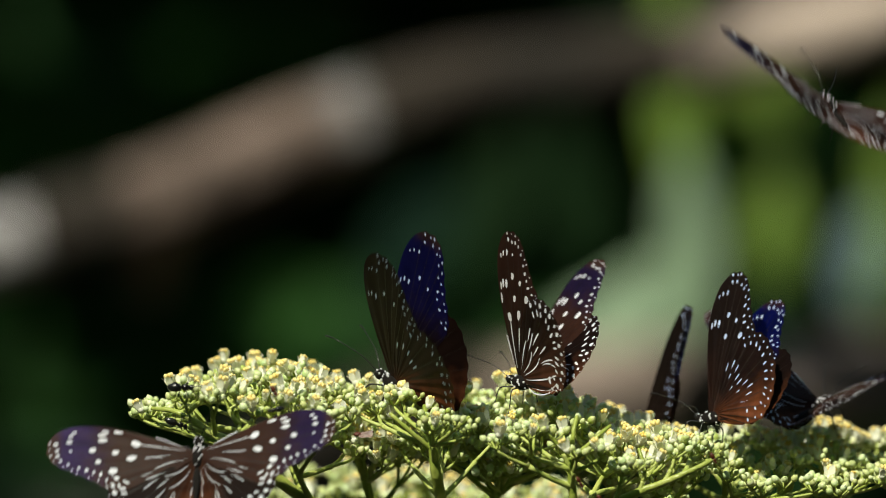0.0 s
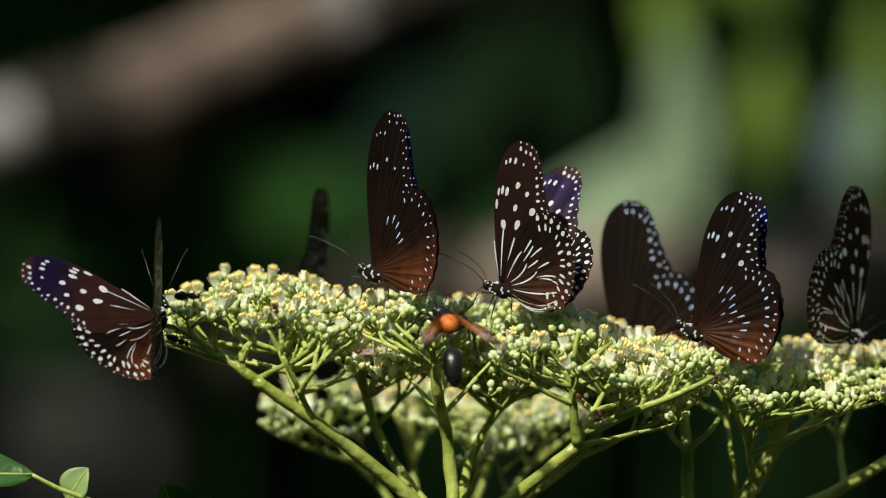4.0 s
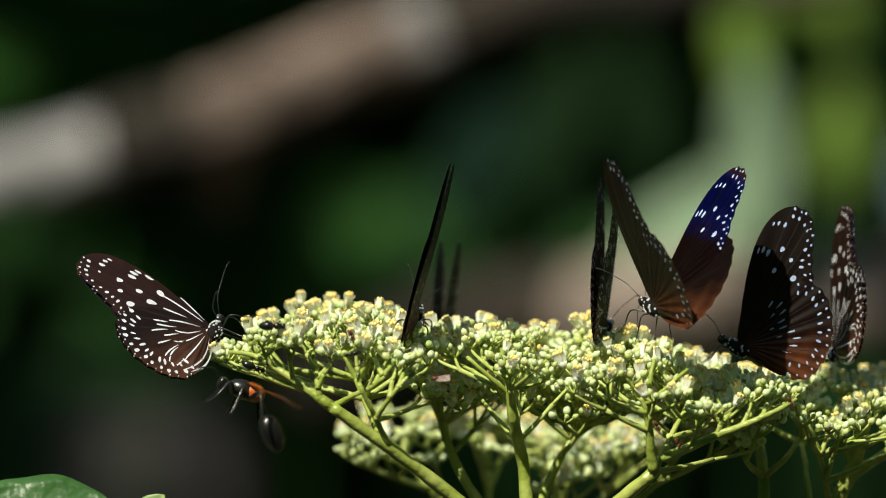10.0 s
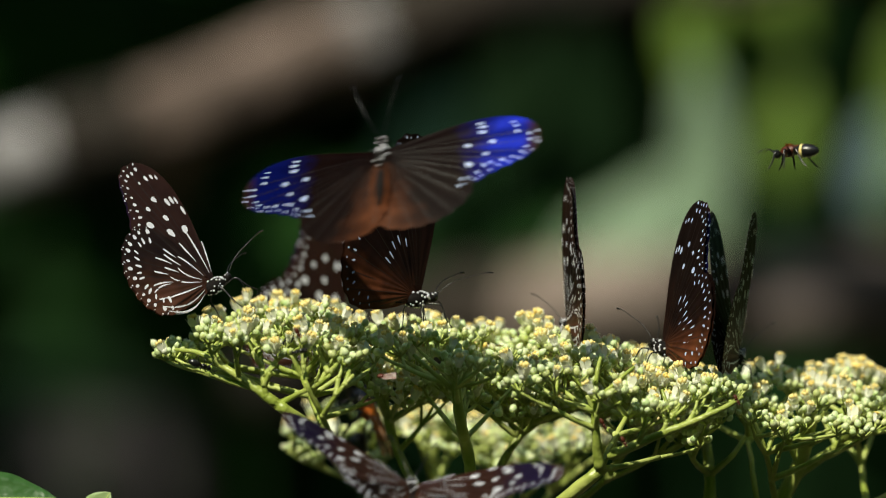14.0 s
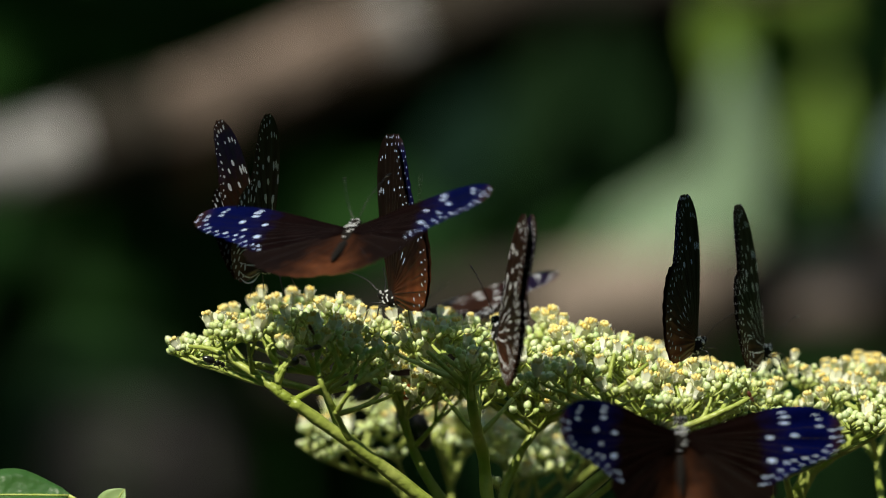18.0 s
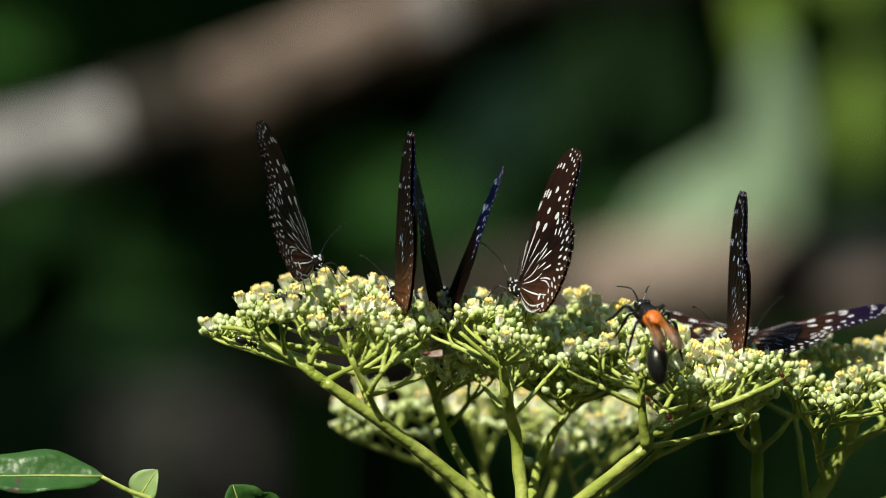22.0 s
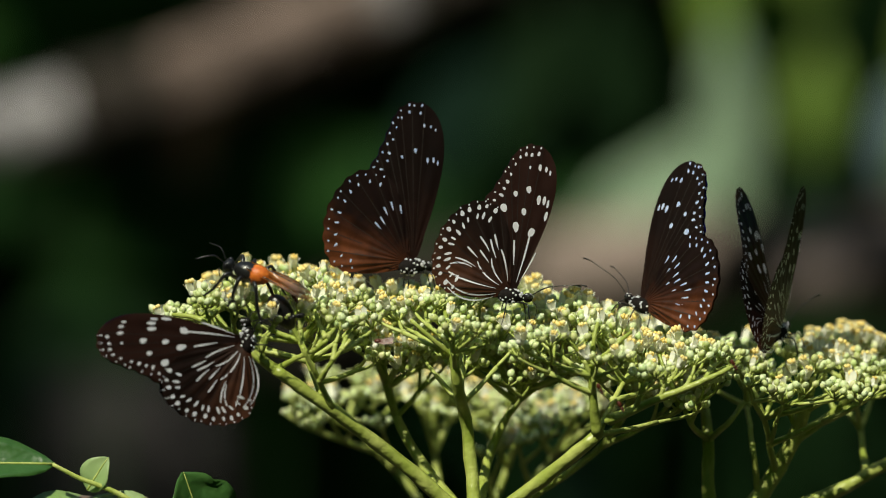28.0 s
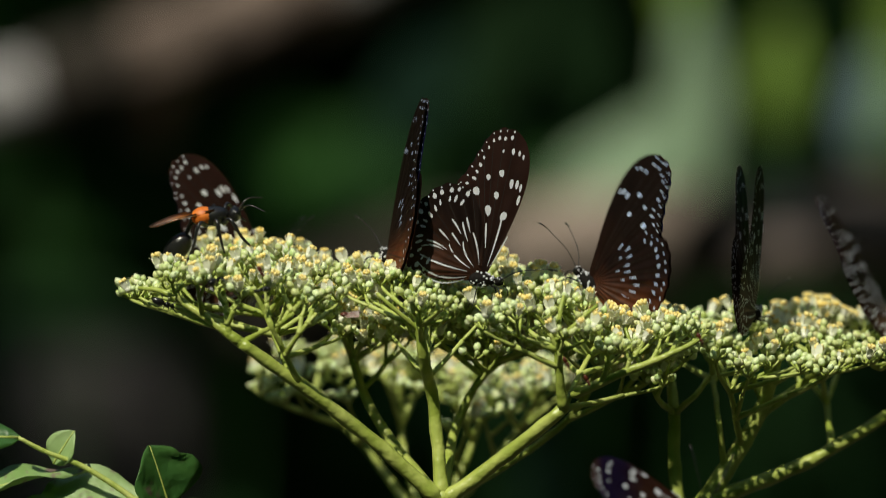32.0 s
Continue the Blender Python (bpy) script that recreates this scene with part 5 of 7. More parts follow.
    walk(blue_mid, [
        (0, pose(-0.0042, 0.0000, 1.6041, -14, -26.7, 141.4)), (0.5, pose(-0.0040, 0.0000, 1.6084, 0, -8, 140)), (1, pose(-0.0085, 0.0000, 1.6039, 0, -8, 136)), (1.5, pose(-0.0113, 0.0000, 1.6043, 0, -9, 145)),
        (2, pose(-0.0127, 0.0000, 1.6060, 0, -4, 142)), (2.5, pose(-0.0131, 0.0000, 1.6051, 0, -5, 125)), (4.5, pose(-0.0087, 0.0000, 1.6118, 0, -14, 132)), (5, pose(-0.0107, 0.0000, 1.6090, 7.7, -4.8, 123.2)),
        (5.5, pose(-0.0167, 0.0000, 1.6124, 0, -16, 138)), (6, pose(-0.0172, 0.0000, 1.6105, -6.8, -27.1, 122.7)), (6.5, pose(-0.0208, 0.0000, 1.6106, -6, -32, 128)), (7, pose(-0.0216, 0.0000, 1.6115, -6, -30, 138)),
        (7.5, pose(-0.0196, 0.0000, 1.6127, 0, -24, 125)), (8, pose(-0.0213, 0.0000, 1.6127, 10, -28, 130)), (8.5, pose(-0.0208, 0.0000, 1.6107, 12, -24, 125)), (9, pose(-0.0193, 0.0000, 1.6097, 20, -20, 105)),
        (9.5, pose(-0.0182, 0.0000, 1.6106, 11, -18, 100)), (10, pose(-0.0187, 0.0000, 1.6067, 16, -20, 80)), (10.5, pose(-0.0158, 0.0000, 1.6066, 11, -15, 100)), (10.8, pose(-0.0155, -0.0020, 1.6060, 0, -28, 102)),
        (11, pose(-0.0169, -0.0020, 1.6106, 2.1, -24.1, 91.2)), (11.2, pose(-0.0163, 0.0000, 1.6065, 0, -25, 80)), (11.5, pose(-0.0154, 0.0000, 1.6081, 0, -18, 60)), (12, pose(-0.0143, 0.0000, 1.6110, -13, -20, 76)),
        (12.5, pose(-0.0130, 0.0000, 1.6125, 0, -8, 40)), (13, pose(-0.0058, 0.0000, 1.6115, 0, -7, 38)), (13.5, pose(-0.0052, 0.0000, 1.6118, 0, -8, 38)), (14, pose(-0.0040, 0.0000, 1.6106, 0, -4, 35)),
        (14.5, pose(-0.0037, 0.0000, 1.6102, 0, -4, 35)), (15, pose(-0.0060, 0.0000, 1.6094, 6.7, -1.9, 59.8)), (15.5, pose(-0.0088, 0.0000, 1.6091, 0, -11, 60)), (17.5, pose(-0.0110, 0.0000, 1.6091, -7, -12, 105)),
        (18, pose(-0.0145, 0.0000, 1.6099, -1, -6.4, 114.7)), (18.5, pose(-0.0167, 0.0000, 1.6130, -6, -12, 120)), (19, pose(-0.0191, 0.0000, 1.6073, -2, -12, 115)), (19.5, pose(-0.0202, 0.0000, 1.6113, 0, -22, 125)),
        (20, pose(-0.0248, 0.0000, 1.6096, 16.6, -16, 123.6)), (20.5, pose(-0.0260, 0.0000, 1.6139, 0, -30, 125)), (21, pose(-0.0216, 0.0000, 1.6076, 6, -12, 103)), (21.5, pose(-0.0222, 0.0000, 1.6058, 5, -12, 100)),
        (22, pose(-0.0221, 0.0000, 1.6061, 4, -12, 100)), (22.5, pose(-0.0213, 0.0000, 1.6078, 4, -12, 100)), (23, pose(-0.0163, 0.0000, 1.6052, 11, -12, 100)), (23.5, pose(-0.0184, 0.0000, 1.6064, 12, -12, 100)),
        (24, pose(-0.0104, 0.0000, 1.6074, 2, 3.9, 56.7)), (24.5, pose(-0.0167, 0.0000, 1.6054, 10, -12, 70)), (25, pose(-0.0075, 0.0000, 1.6087, 2.6, -12.1, 51.4)), (25.5, pose(-0.0146, 0.0000, 1.6113, 0, -5, 30)),
        (27.5, pose(-0.0102, 0.0100, 1.6105, 0, 4, 8)), (28, pose(-0.0049, 0.0100, 1.6100, 0, -0, 8)), (28.5, pose(-0.0052, 0.0100, 1.6048, 0, 2, 8)), (28.7, pose(-0.0059, 0.0100, 1.6048, 0, -0, 5)),
        (29, pose(-0.0003, 0.0100, 1.6080, 12.6, 5.5, 20.8)), (29.3, pose(-0.0038, 0.0100, 1.6061, 0, 10, 10)), (29.6, pose(-0.0033, 0.0100, 1.6065, 0, 4, 5)), (30, pose(-0.0024, 0.0100, 1.6082, 0.8, 2.8, 4.9)),
        (30.5, pose(-0.0058, 0.0100, 1.6078, 0, -5, 30)), (31, pose(-0.0069, 0.0100, 1.6081, 13.2, 10.4, 94.4)), (31.5, pose(-0.0028, 0.0100, 1.6070, 13, -12, 100)), (32, pose(-0.0024, 0.0100, 1.6055, 12, -12, 100)),
    ])
    flap(blue_mid, [
        (0, 19.5, 4.3), (0.5, 3.2, 3.2), (1, 0.2, 2.2), (1.5, 0.2, 0.2), (2, 0.2, 0.2), (2.5, 0.2, 0.2), (4.5, 0.2, 0.2), (5, 0.2, 0.2),
        (5.5, 0.2, 0.2), (6, 0.2, 0.2), (6.5, 0.2, 0.2), (7, 0.2, 0.2), (7.5, 7.2, 7.2), (8, 0.2, 0.2), (8.5, 0.2, 0.2), (9, 0.2, 0.2),
        (9.5, 0.2, 0.2), (10, 0.2, 0.2), (10.5, 7.2, 9.2), (10.8, 24.2, 27.2), (11, 34.5, 42.9), (11.2, 21.2, 19.2), (11.5, 5.2, 5.2), (12, 0.2, 0.2),
        (12.5, 0.2, 0.2), (13, 0.2, 0.2), (13.5, 0.2, 0.2), (14, 0.2, 0.2), (14.5, 0.2, 0.2), (15, 0.2, 0.2), (15.5, 0.2, 0.2), (17.5, 0.2, 0.2),
        (18, 1.5, 0.2), (18.5, 9.2, 9.2), (19, 15.2, 7.2), (19.5, 7.2, 7.2), (20, 0.2, 0.2), (20.5, 5.2, 5.2), (21, 0.2, 0.2), (21.5, 3.2, 3.2),
        (22, 0.2, 0.2), (22.5, 3.2, 3.2), (23, 0.2, 0.2), (23.5, 0.2, 0.2), (24, 0.2, 0.2), (24.5, 7.2, 7.2), (25, 8.5, 12.1), (25.5, 5.2, 5.2),
        (27.5, 0.2, 0.2), (28, 0.2, 0.2), (28.5, 0.2, 0.2), (28.7, 5.2, 5.2), (29, 9.5, 26.5), (29.3, 5.2, 13.2), (29.6, 0.2, 0.2), (30, 0.2, 0.2),
        (30.5, 39.2, 44.2), (31, 30.5, 32.5), (31.5, 2.2, 2.2), (32, 0.2, 0.2),
    ])
    walk(streaky_centre, [
        (0, pose(0.0296, -0.0020, 1.6043, -4, -7.8, 123.7)), (0.5, pose(0.0265, -0.0020, 1.6039, 0, -20, 152)), (1, pose(0.0255, -0.0020, 1.6036, 0, -40, 138)), (1.5, pose(0.0259, -0.0020, 1.6036, 0, -21, 145)),
        (2, pose(0.0253, -0.0020, 1.6030, 0, -39, 140)), (2.5, pose(0.0249, -0.0020, 1.6028, 0, -34, 150)), (4.5, pose(0.0242, -0.0020, 1.6081, -1, -12, 140)), (5, pose(0.0251, -0.0020, 1.6109, -0.6, -11.7, 131.7)),
        (5.3, pose(0.0214, -0.0100, 1.6148, 0, -20, 190)), (5.4, pose(0.0333, -0.0050, 1.6159, 0, -25, 155)), (5.5, pose(0.0452, 0.0000, 1.6169, 0, -30, 120)), (5.7, pose(0.0425, 0.0200, 1.6077, 0, -20, 95)),
        (6, pose(0.0373, 0.0200, 1.6021, 5, -18, 100)), (6.5, pose(0.0357, 0.0200, 1.6047, 0, -12, 100)), (7, pose(0.0355, 0.0200, 1.6036, 3, -12, 100)), (7.5, pose(0.0331, 0.0200, 1.6060, 0, -15, 80)),
        (8, pose(0.0323, 0.0200, 1.6045, 3, -16, 70)), (8.5, pose(0.0311, 0.0200, 1.6026, -1, -12, 80)), (9, pose(0.0299, 0.0200, 1.6020, -2, -12, 80)), (9.5, pose(0.0307, 0.0200, 1.6024, 0, -12, 80)),
        (10, pose(0.0320, 0.0200, 1.6038, 3, -12, 80)), (10.5, pose(0.0331, 0.0200, 1.6044, 4, -12, 80)), (11, pose(0.0340, 0.0200, 1.6035, 0, -15, 88)), (11.5, pose(0.0328, 0.0200, 1.6051, -1, -12, 80)),
        (12, pose(0.0338, 0.0200, 1.6029, -2, -12, 80)), (12.5, pose(0.0334, 0.0200, 1.6036, 0, -12, 80)), (13, pose(0.0408, 0.0300, 1.6029, 2, -12, 80)), (13.5, pose(0.0425, 0.0300, 1.6032, 2, -12, 100)),
        (14, pose(0.0362, 0.0200, 1.6032, -1, -12, 100)), (14.5, pose(0.0385, 0.0200, 1.6042, 0, -7, 125)), (15, pose(0.0345, 0.0100, 1.6016, 10.8, -7.6, 118.8)), (15.5, pose(0.0348, 0.0000, 1.6016, -4, -12, 120)),
        (16.5, pose(0.0216, -0.0300, 1.5998, 0, -35, 100)), (17.5, pose(0.0121, -0.0400, 1.5994, 5, -45, 100)), (18, pose(0.0134, -0.0400, 1.6007, 6, -45, 100)), (18.3, pose(0.0112, -0.0400, 1.6008, 6, -45, 80)),
        (18.5, pose(0.0114, -0.0400, 1.5996, 6, -40, 60)), (18.8, pose(0.0128, -0.0350, 1.6000, 10, -35, 80)), (19, pose(0.0135, -0.0300, 1.5976, 16, -12, 100)), (19.5, pose(0.0147, -0.0350, 1.6082, 15, -30, 80)),
        (20, pose(0.0206, -0.0200, 1.6077, 15, -25, 62)), (20.5, pose(0.0150, -0.0100, 1.6064, 10, -10, 60)), (21, pose(0.0180, -0.0100, 1.6039, 3, -12, 78)), (21.5, pose(0.0135, -0.0100, 1.6036, 2, -12, 105)),
        (22, pose(0.0103, 0.0000, 1.6073, 18, -18, 112)), (22.5, pose(0.0100, 0.0000, 1.6063, 17, -18, 118)), (23, pose(0.0110, 0.0000, 1.6075, 20, -18, 116)), (23.5, pose(0.0130, 0.0000, 1.6075, 14, -18, 116)),
        (24, pose(0.0180, 0.0000, 1.6061, 10.3, 1, 63.4)), (24.25, pose(0.0162, 0.0000, 1.6037, 8, -1, 48)), (24.5, pose(0.0176, 0.0000, 1.6031, 0, 10, 20)), (25, pose(0.0217, -0.0050, 1.6012, 0.2, 11.8, 7.7)),
        (25.5, pose(0.0190, -0.0050, 1.6024, 0, 14, 6)), (27.5, pose(0.0208, -0.0050, 1.6015, 0, 6, 6)), (28, pose(0.0212, -0.0050, 1.6022, -0.1, 8, 6)), (28.5, pose(0.0212, -0.0050, 1.6003, 0, 8, 5)),
        (29, pose(0.0216, -0.0050, 1.6015, 0.9, 8.4, 4.7)), (29.3, pose(0.0208, -0.0050, 1.5993, 0, 10, 5)), (29.6, pose(0.0213, -0.0050, 1.5998, 0, 9, 5)), (30, pose(0.0233, -0.0050, 1.5986, 0.7, 9.2, 4.7)),
        (30.5, pose(0.0210, -0.0050, 1.5999, 0, 10, 5)), (31, pose(0.0225, -0.0050, 1.5994, 0.9, 9.9, 4.7)), (31.5, pose(0.0225, -0.0050, 1.5996, 0, 10, 5)), (32, pose(0.0225, -0.0050, 1.5996, 0, 9, 5)),
    ])
    flap(streaky_centre, [
        (0, 4.7, 40.1), (0.5, 2.2, 9.2), (1, 0.2, 0.2), (1.5, 3.2, 13.2), (2, 0.2, 0.2), (2.5, 0.2, 0.2), (4.5, 3.2, 41.2), (5, 0.9, 29.7),
        (5.3, 49.2, 49.2), (5.4, 41.7, 41.7), (5.5, 34.2, 34.2), (5.7, 19.2, 19.2), (6, 2.2, 4.2), (6.5, 0.2, 0.2), (7, 0.2, 0.2), (7.5, 17.2, 19.2),
        (8, 11.2, 16.2), (8.5, 4.2, 4.2), (9, 0.2, 0.2), (9.5, 0.2, 0.2), (10, 3.2, 3.2), (10.5, 4.2, 4.2), (11, 27.2, 29.2), (11.5, 0.2, 0.2),
        (12, 0.2, 0.2), (12.5, 0.2, 0.2), (13, 0.2, 0.2), (13.5, 9.2, 9.2), (14, 0.2, 0.2), (14.5, 0.2, 0.2), (15, 0.2, 0.2), (15.5, 3.2, 3.2),
        (16.5, 7.2, 7.2), (17.5, 2.2, 0.2), (18, 2.2, 0.2), (18.3, 24.2, 9.2), (18.5, 29.2, 34.2), (18.8, 4.2, 4.2), (19, 0.2, 0.2), (19.5, 2.2, 0.2),
        (20, 0.2, 0.2), (20.5, 0.2, 0.2), (21, 0.2, 0.2), (21.5, 0.2, 0.2), (22, 0.2, 0.2), (22.5, 0.2, 0.2), (23, 0.2, 0.2), (23.5, 0.2, 0.2),
        (24, 0.2, 0.2), (24.25, 22.2, 22.2), (24.5, 44.2, 44.2), (25, 0.2, 0.2), (25.5, 0.2, 0.2), (27.5, 0.2, 0.2), (28, 0.2, 0.2), (28.5, 0.2, 0.2),
        (29, 0.2, 0.2), (29.3, 0.2, 0.2), (29.6, 0.2, 0.2), (30, 0.2, 0.2), (30.5, 0.2, 0.2), (31, 0.2, 0.2), (31.5, 0.2, 0.2), (32, 0.2, 0.2),
    ])
    walk(blue_rear, [
        (0, pose(0.0613, 0.0600, 1.5846, 18, -12, 100)), (0.5, pose(0.0647, 0.0600, 1.5869, 10, -12, 100)), (1, pose(0.0643, 0.0550, 1.5949, -2.6, -44.8, 102.9)), (1.5, pose(0.0556, 0.0550, 1.5886, 0, -10, 150)),
        (2, pose(0.0545, 0.0550, 1.5882, 0, -0, 165)), (2.5, pose(0.0536, 0.0550, 1.5869, 0, -0, 165)), (4.5, pose(0.0585, 0.0550, 1.5876, 0, -6, 165)), (5, pose(0.0560, 0.0500, 1.5962, 14.7, 7.4, 152.5)),
        (5.5, pose(0.0558, 0.0500, 1.5897, -6, -12, 120)), (6, pose(0.0812, 0.0600, 1.5930, -14, -15, 80)), (7, pose(0.0840, 0.0600, 1.5937, -20, -15, 80)), (7.5, pose(0.0750, 0.0550, 1.6053, -10, -15, 75)),
        (8, pose(0.0809, 0.0500, 1.5947, 0, -12, 62)), (8.3, pose(0.0701, 0.0000, 1.6093, 0, -60, 90)), (8.5, pose(0.0649, -0.0300, 1.6084, 5, -70, 90)), (8.8, pose(0.0505, -0.0340, 1.6022, 0, -40, 120)),
        (9, pose(0.0434, -0.0340, 1.5998, -12.6, -43.7, 142.6)), (9.5, pose(0.0451, -0.0340, 1.6024, 0, -34, 150)), (9.8, pose(0.0444, -0.0220, 1.6066, 0, -22, 122)), (10, pose(0.0437, -0.0220, 1.6089, -2.3, -14.9, 118.3)),
        (10.5, pose(0.0451, -0.0100, 1.6058, 12, -12, 118)), (11, pose(0.0449, 0.0000, 1.6079, 14, -15, 107)), (11.5, pose(0.0473, 0.0000, 1.6066, 2, -12, 100)), (12, pose(0.0460, 0.0000, 1.6058, 4, -12, 100)),
        (12.5, pose(0.0434, 0.0000, 1.6058, 4, -12, 100)), (12.7, pose(0.0411, -0.0200, 1.6153, 0, -50, 92)), (12.8, pose(0.0414, -0.0300, 1.6214, 0, -60, 92)), (13, pose(0.0397, -0.0400, 1.6225, 14.9, -56.5, 75.2)),
        (13.2, pose(0.0295, -0.0450, 1.6211, 0, -58, 90)), (13.5, pose(0.0017, -0.0500, 1.6192, 3, -58, 88)), (13.7, pose(-0.0037, -0.0500, 1.6331, -8, -56, 100)), (14, pose(-0.0132, -0.0500, 1.6470, -20.2, -57.5, 86.9)),
        (14.2, pose(-0.0508, -0.0500, 1.6275, 0, -50, 110)), (14.5, pose(-0.0915, -0.0100, 1.6071, 10, -30, 100)), (14.7, pose(-0.0776, 0.0120, 1.6070, 0, -60, 60)), (15, pose(-0.0693, 0.0060, 1.6040, 26.9, -51.8, 35.5)),
        (15.5, pose(-0.0788, 0.0060, 1.6004, 33, -60, 35)), (16.5, pose(-0.0751, 0.0000, 1.6117, 0, -50, 40)), (17.2, pose(-0.0808, -0.0300, 1.6172, -10, -50, 80)), (17.5, pose(-0.0690, -0.0400, 1.6185, -14, -42, 95)),
        (17.7, pose(-0.0500, -0.0400, 1.6229, -4, -12, 92)), (18, pose(-0.0251, -0.0400, 1.6263, -5.3, -32.3, 69.9)), (18.2, pose(-0.0207, -0.0100, 1.6166, 5, -30, 92)), (18.5, pose(-0.0243, 0.0200, 1.6161, 5, -20, 70)),
        (19, pose(-0.0117, 0.0120, 1.6051, -7, -12, 114)), (19.5, pose(-0.0158, 0.0300, 1.6100, 6, -12, 120)), (20, pose(-0.0233, 0.0450, 1.5892, -7, -12, 105)), (20.5, pose(-0.0224, 0.0200, 1.6110, 10, -12, 105)),
        (21, pose(-0.0191, 0.0200, 1.6062, 6, -12, 102)), (21.5, pose(-0.0164, 0.0200, 1.6036, 4, -12, 105)), (22, pose(-0.0089, 0.0200, 1.6039, 4.2, -29.7, 86.3)), (22.5, pose(-0.0125, 0.0200, 1.6063, 14, -12, 110)),
        (23, pose(-0.0103, 0.0100, 1.6048, 15, -12, 108)), (23.5, pose(-0.0110, 0.0200, 1.6053, 14, -12, 120)), (24, pose(-0.0026, 0.0200, 1.6081, -11.8, 28.2, 52)), (24.5, pose(-0.0093, 0.0200, 1.6039, 0, -26, 125)),
        (25, pose(-0.0022, 0.0200, 1.6029, -13.2, 16, 50)), (25.5, pose(-0.0042, 0.0200, 1.6099, 4, -12, 120)), (26, pose(-0.0122, 0.0500, 1.6442, 0, -30, 120)), (26.3, pose(-0.0427, 0.1000, 1.6824, 0, -30, 130)),
        (26.6, pose(-0.0917, 0.2000, 1.7403, 0, -30, 140)), (27.2, pose(-0.2862, 0.4000, 1.8506, 0, -20, 150)), (32, pose(-0.2757, 0.4000, 1.8397, 0, -20, 150)),
    ])
    flap(blue_rear, [
        (0, 0.2, 0.2), (0.5, 4.2, 4.2), (1, 34.6, 21.8), (1.5, 0.2, 0.2), (2, 0.2, 0.2), (2.5, 0.2, 0.2), (4.5, 0.2, 0.2), (5, 0.2, 0.2),
        (5.5, 9.2, 9.2), (6, 0.2, 0.2), (7, 0.2, 1.2), (7.5, 5.2, 5.2), (8, 1.2, 1.2), (8.3, 59.2, 59.2), (8.5, 85.2, 83.2), (8.8, 39.2, 39.2),
        (9, 26, 6.6), (9.5, 4.2, 1.2), (9.8, 15.2, 25.2), (10, 22.4, 32.9), (10.5, 3.2, 3.2), (11, 0.2, 0.2), (11.5, 0.2, 0.2), (12, 0.2, 0.2),
        (12.5, 3.2, 3.2), (12.7, 44.2, 44.2), (12.8, 69.2, 69.2), (13, 100, 100), (13.2, 79.2, 79.2), (13.5, 91.2, 91.2), (13.7, 74.2, 74.2), (14, 100, 100),
        (14.2, 49.2, 49.2), (14.5, 59.2, 74.2), (14.7, 19.2, 19.2), (15, 16, 0.2), (15.5, 19.2, 5.2), (16.5, 29.2, 29.2), (17.2, 59.2, 59.2), (17.5, 77.2, 79.2),
        (17.7, 59.2, 59.2), (18, 80.1, 80.3), (18.2, 39.2, 39.2), (18.5, 19.2, 24.2), (19, 0.2, 0.2), (19.5, 0.2, 0.2), (20, 0.2, 0.2), (20.5, 0.2, 0.2),
        (21, 0.2, 0.2), (21.5, 0.2, 0.2), (22, 14.9, 18.6), (22.5, 0.2, 0.2), (23, 0.2, 0.2), (23.5, 0.2, 0.2), (24, 0.2, 0.2), (24.5, 0.2, 0.2),
        (25, 0.2, 0.2), (25.5, 3.2, 3.2), (26, 69.2, 69.2), (26.3, 39.2, 39.2), (26.6, 69.2, 69.2), (27.2, 39.2, 39.2), (32, 39.2, 39.2),
    ])
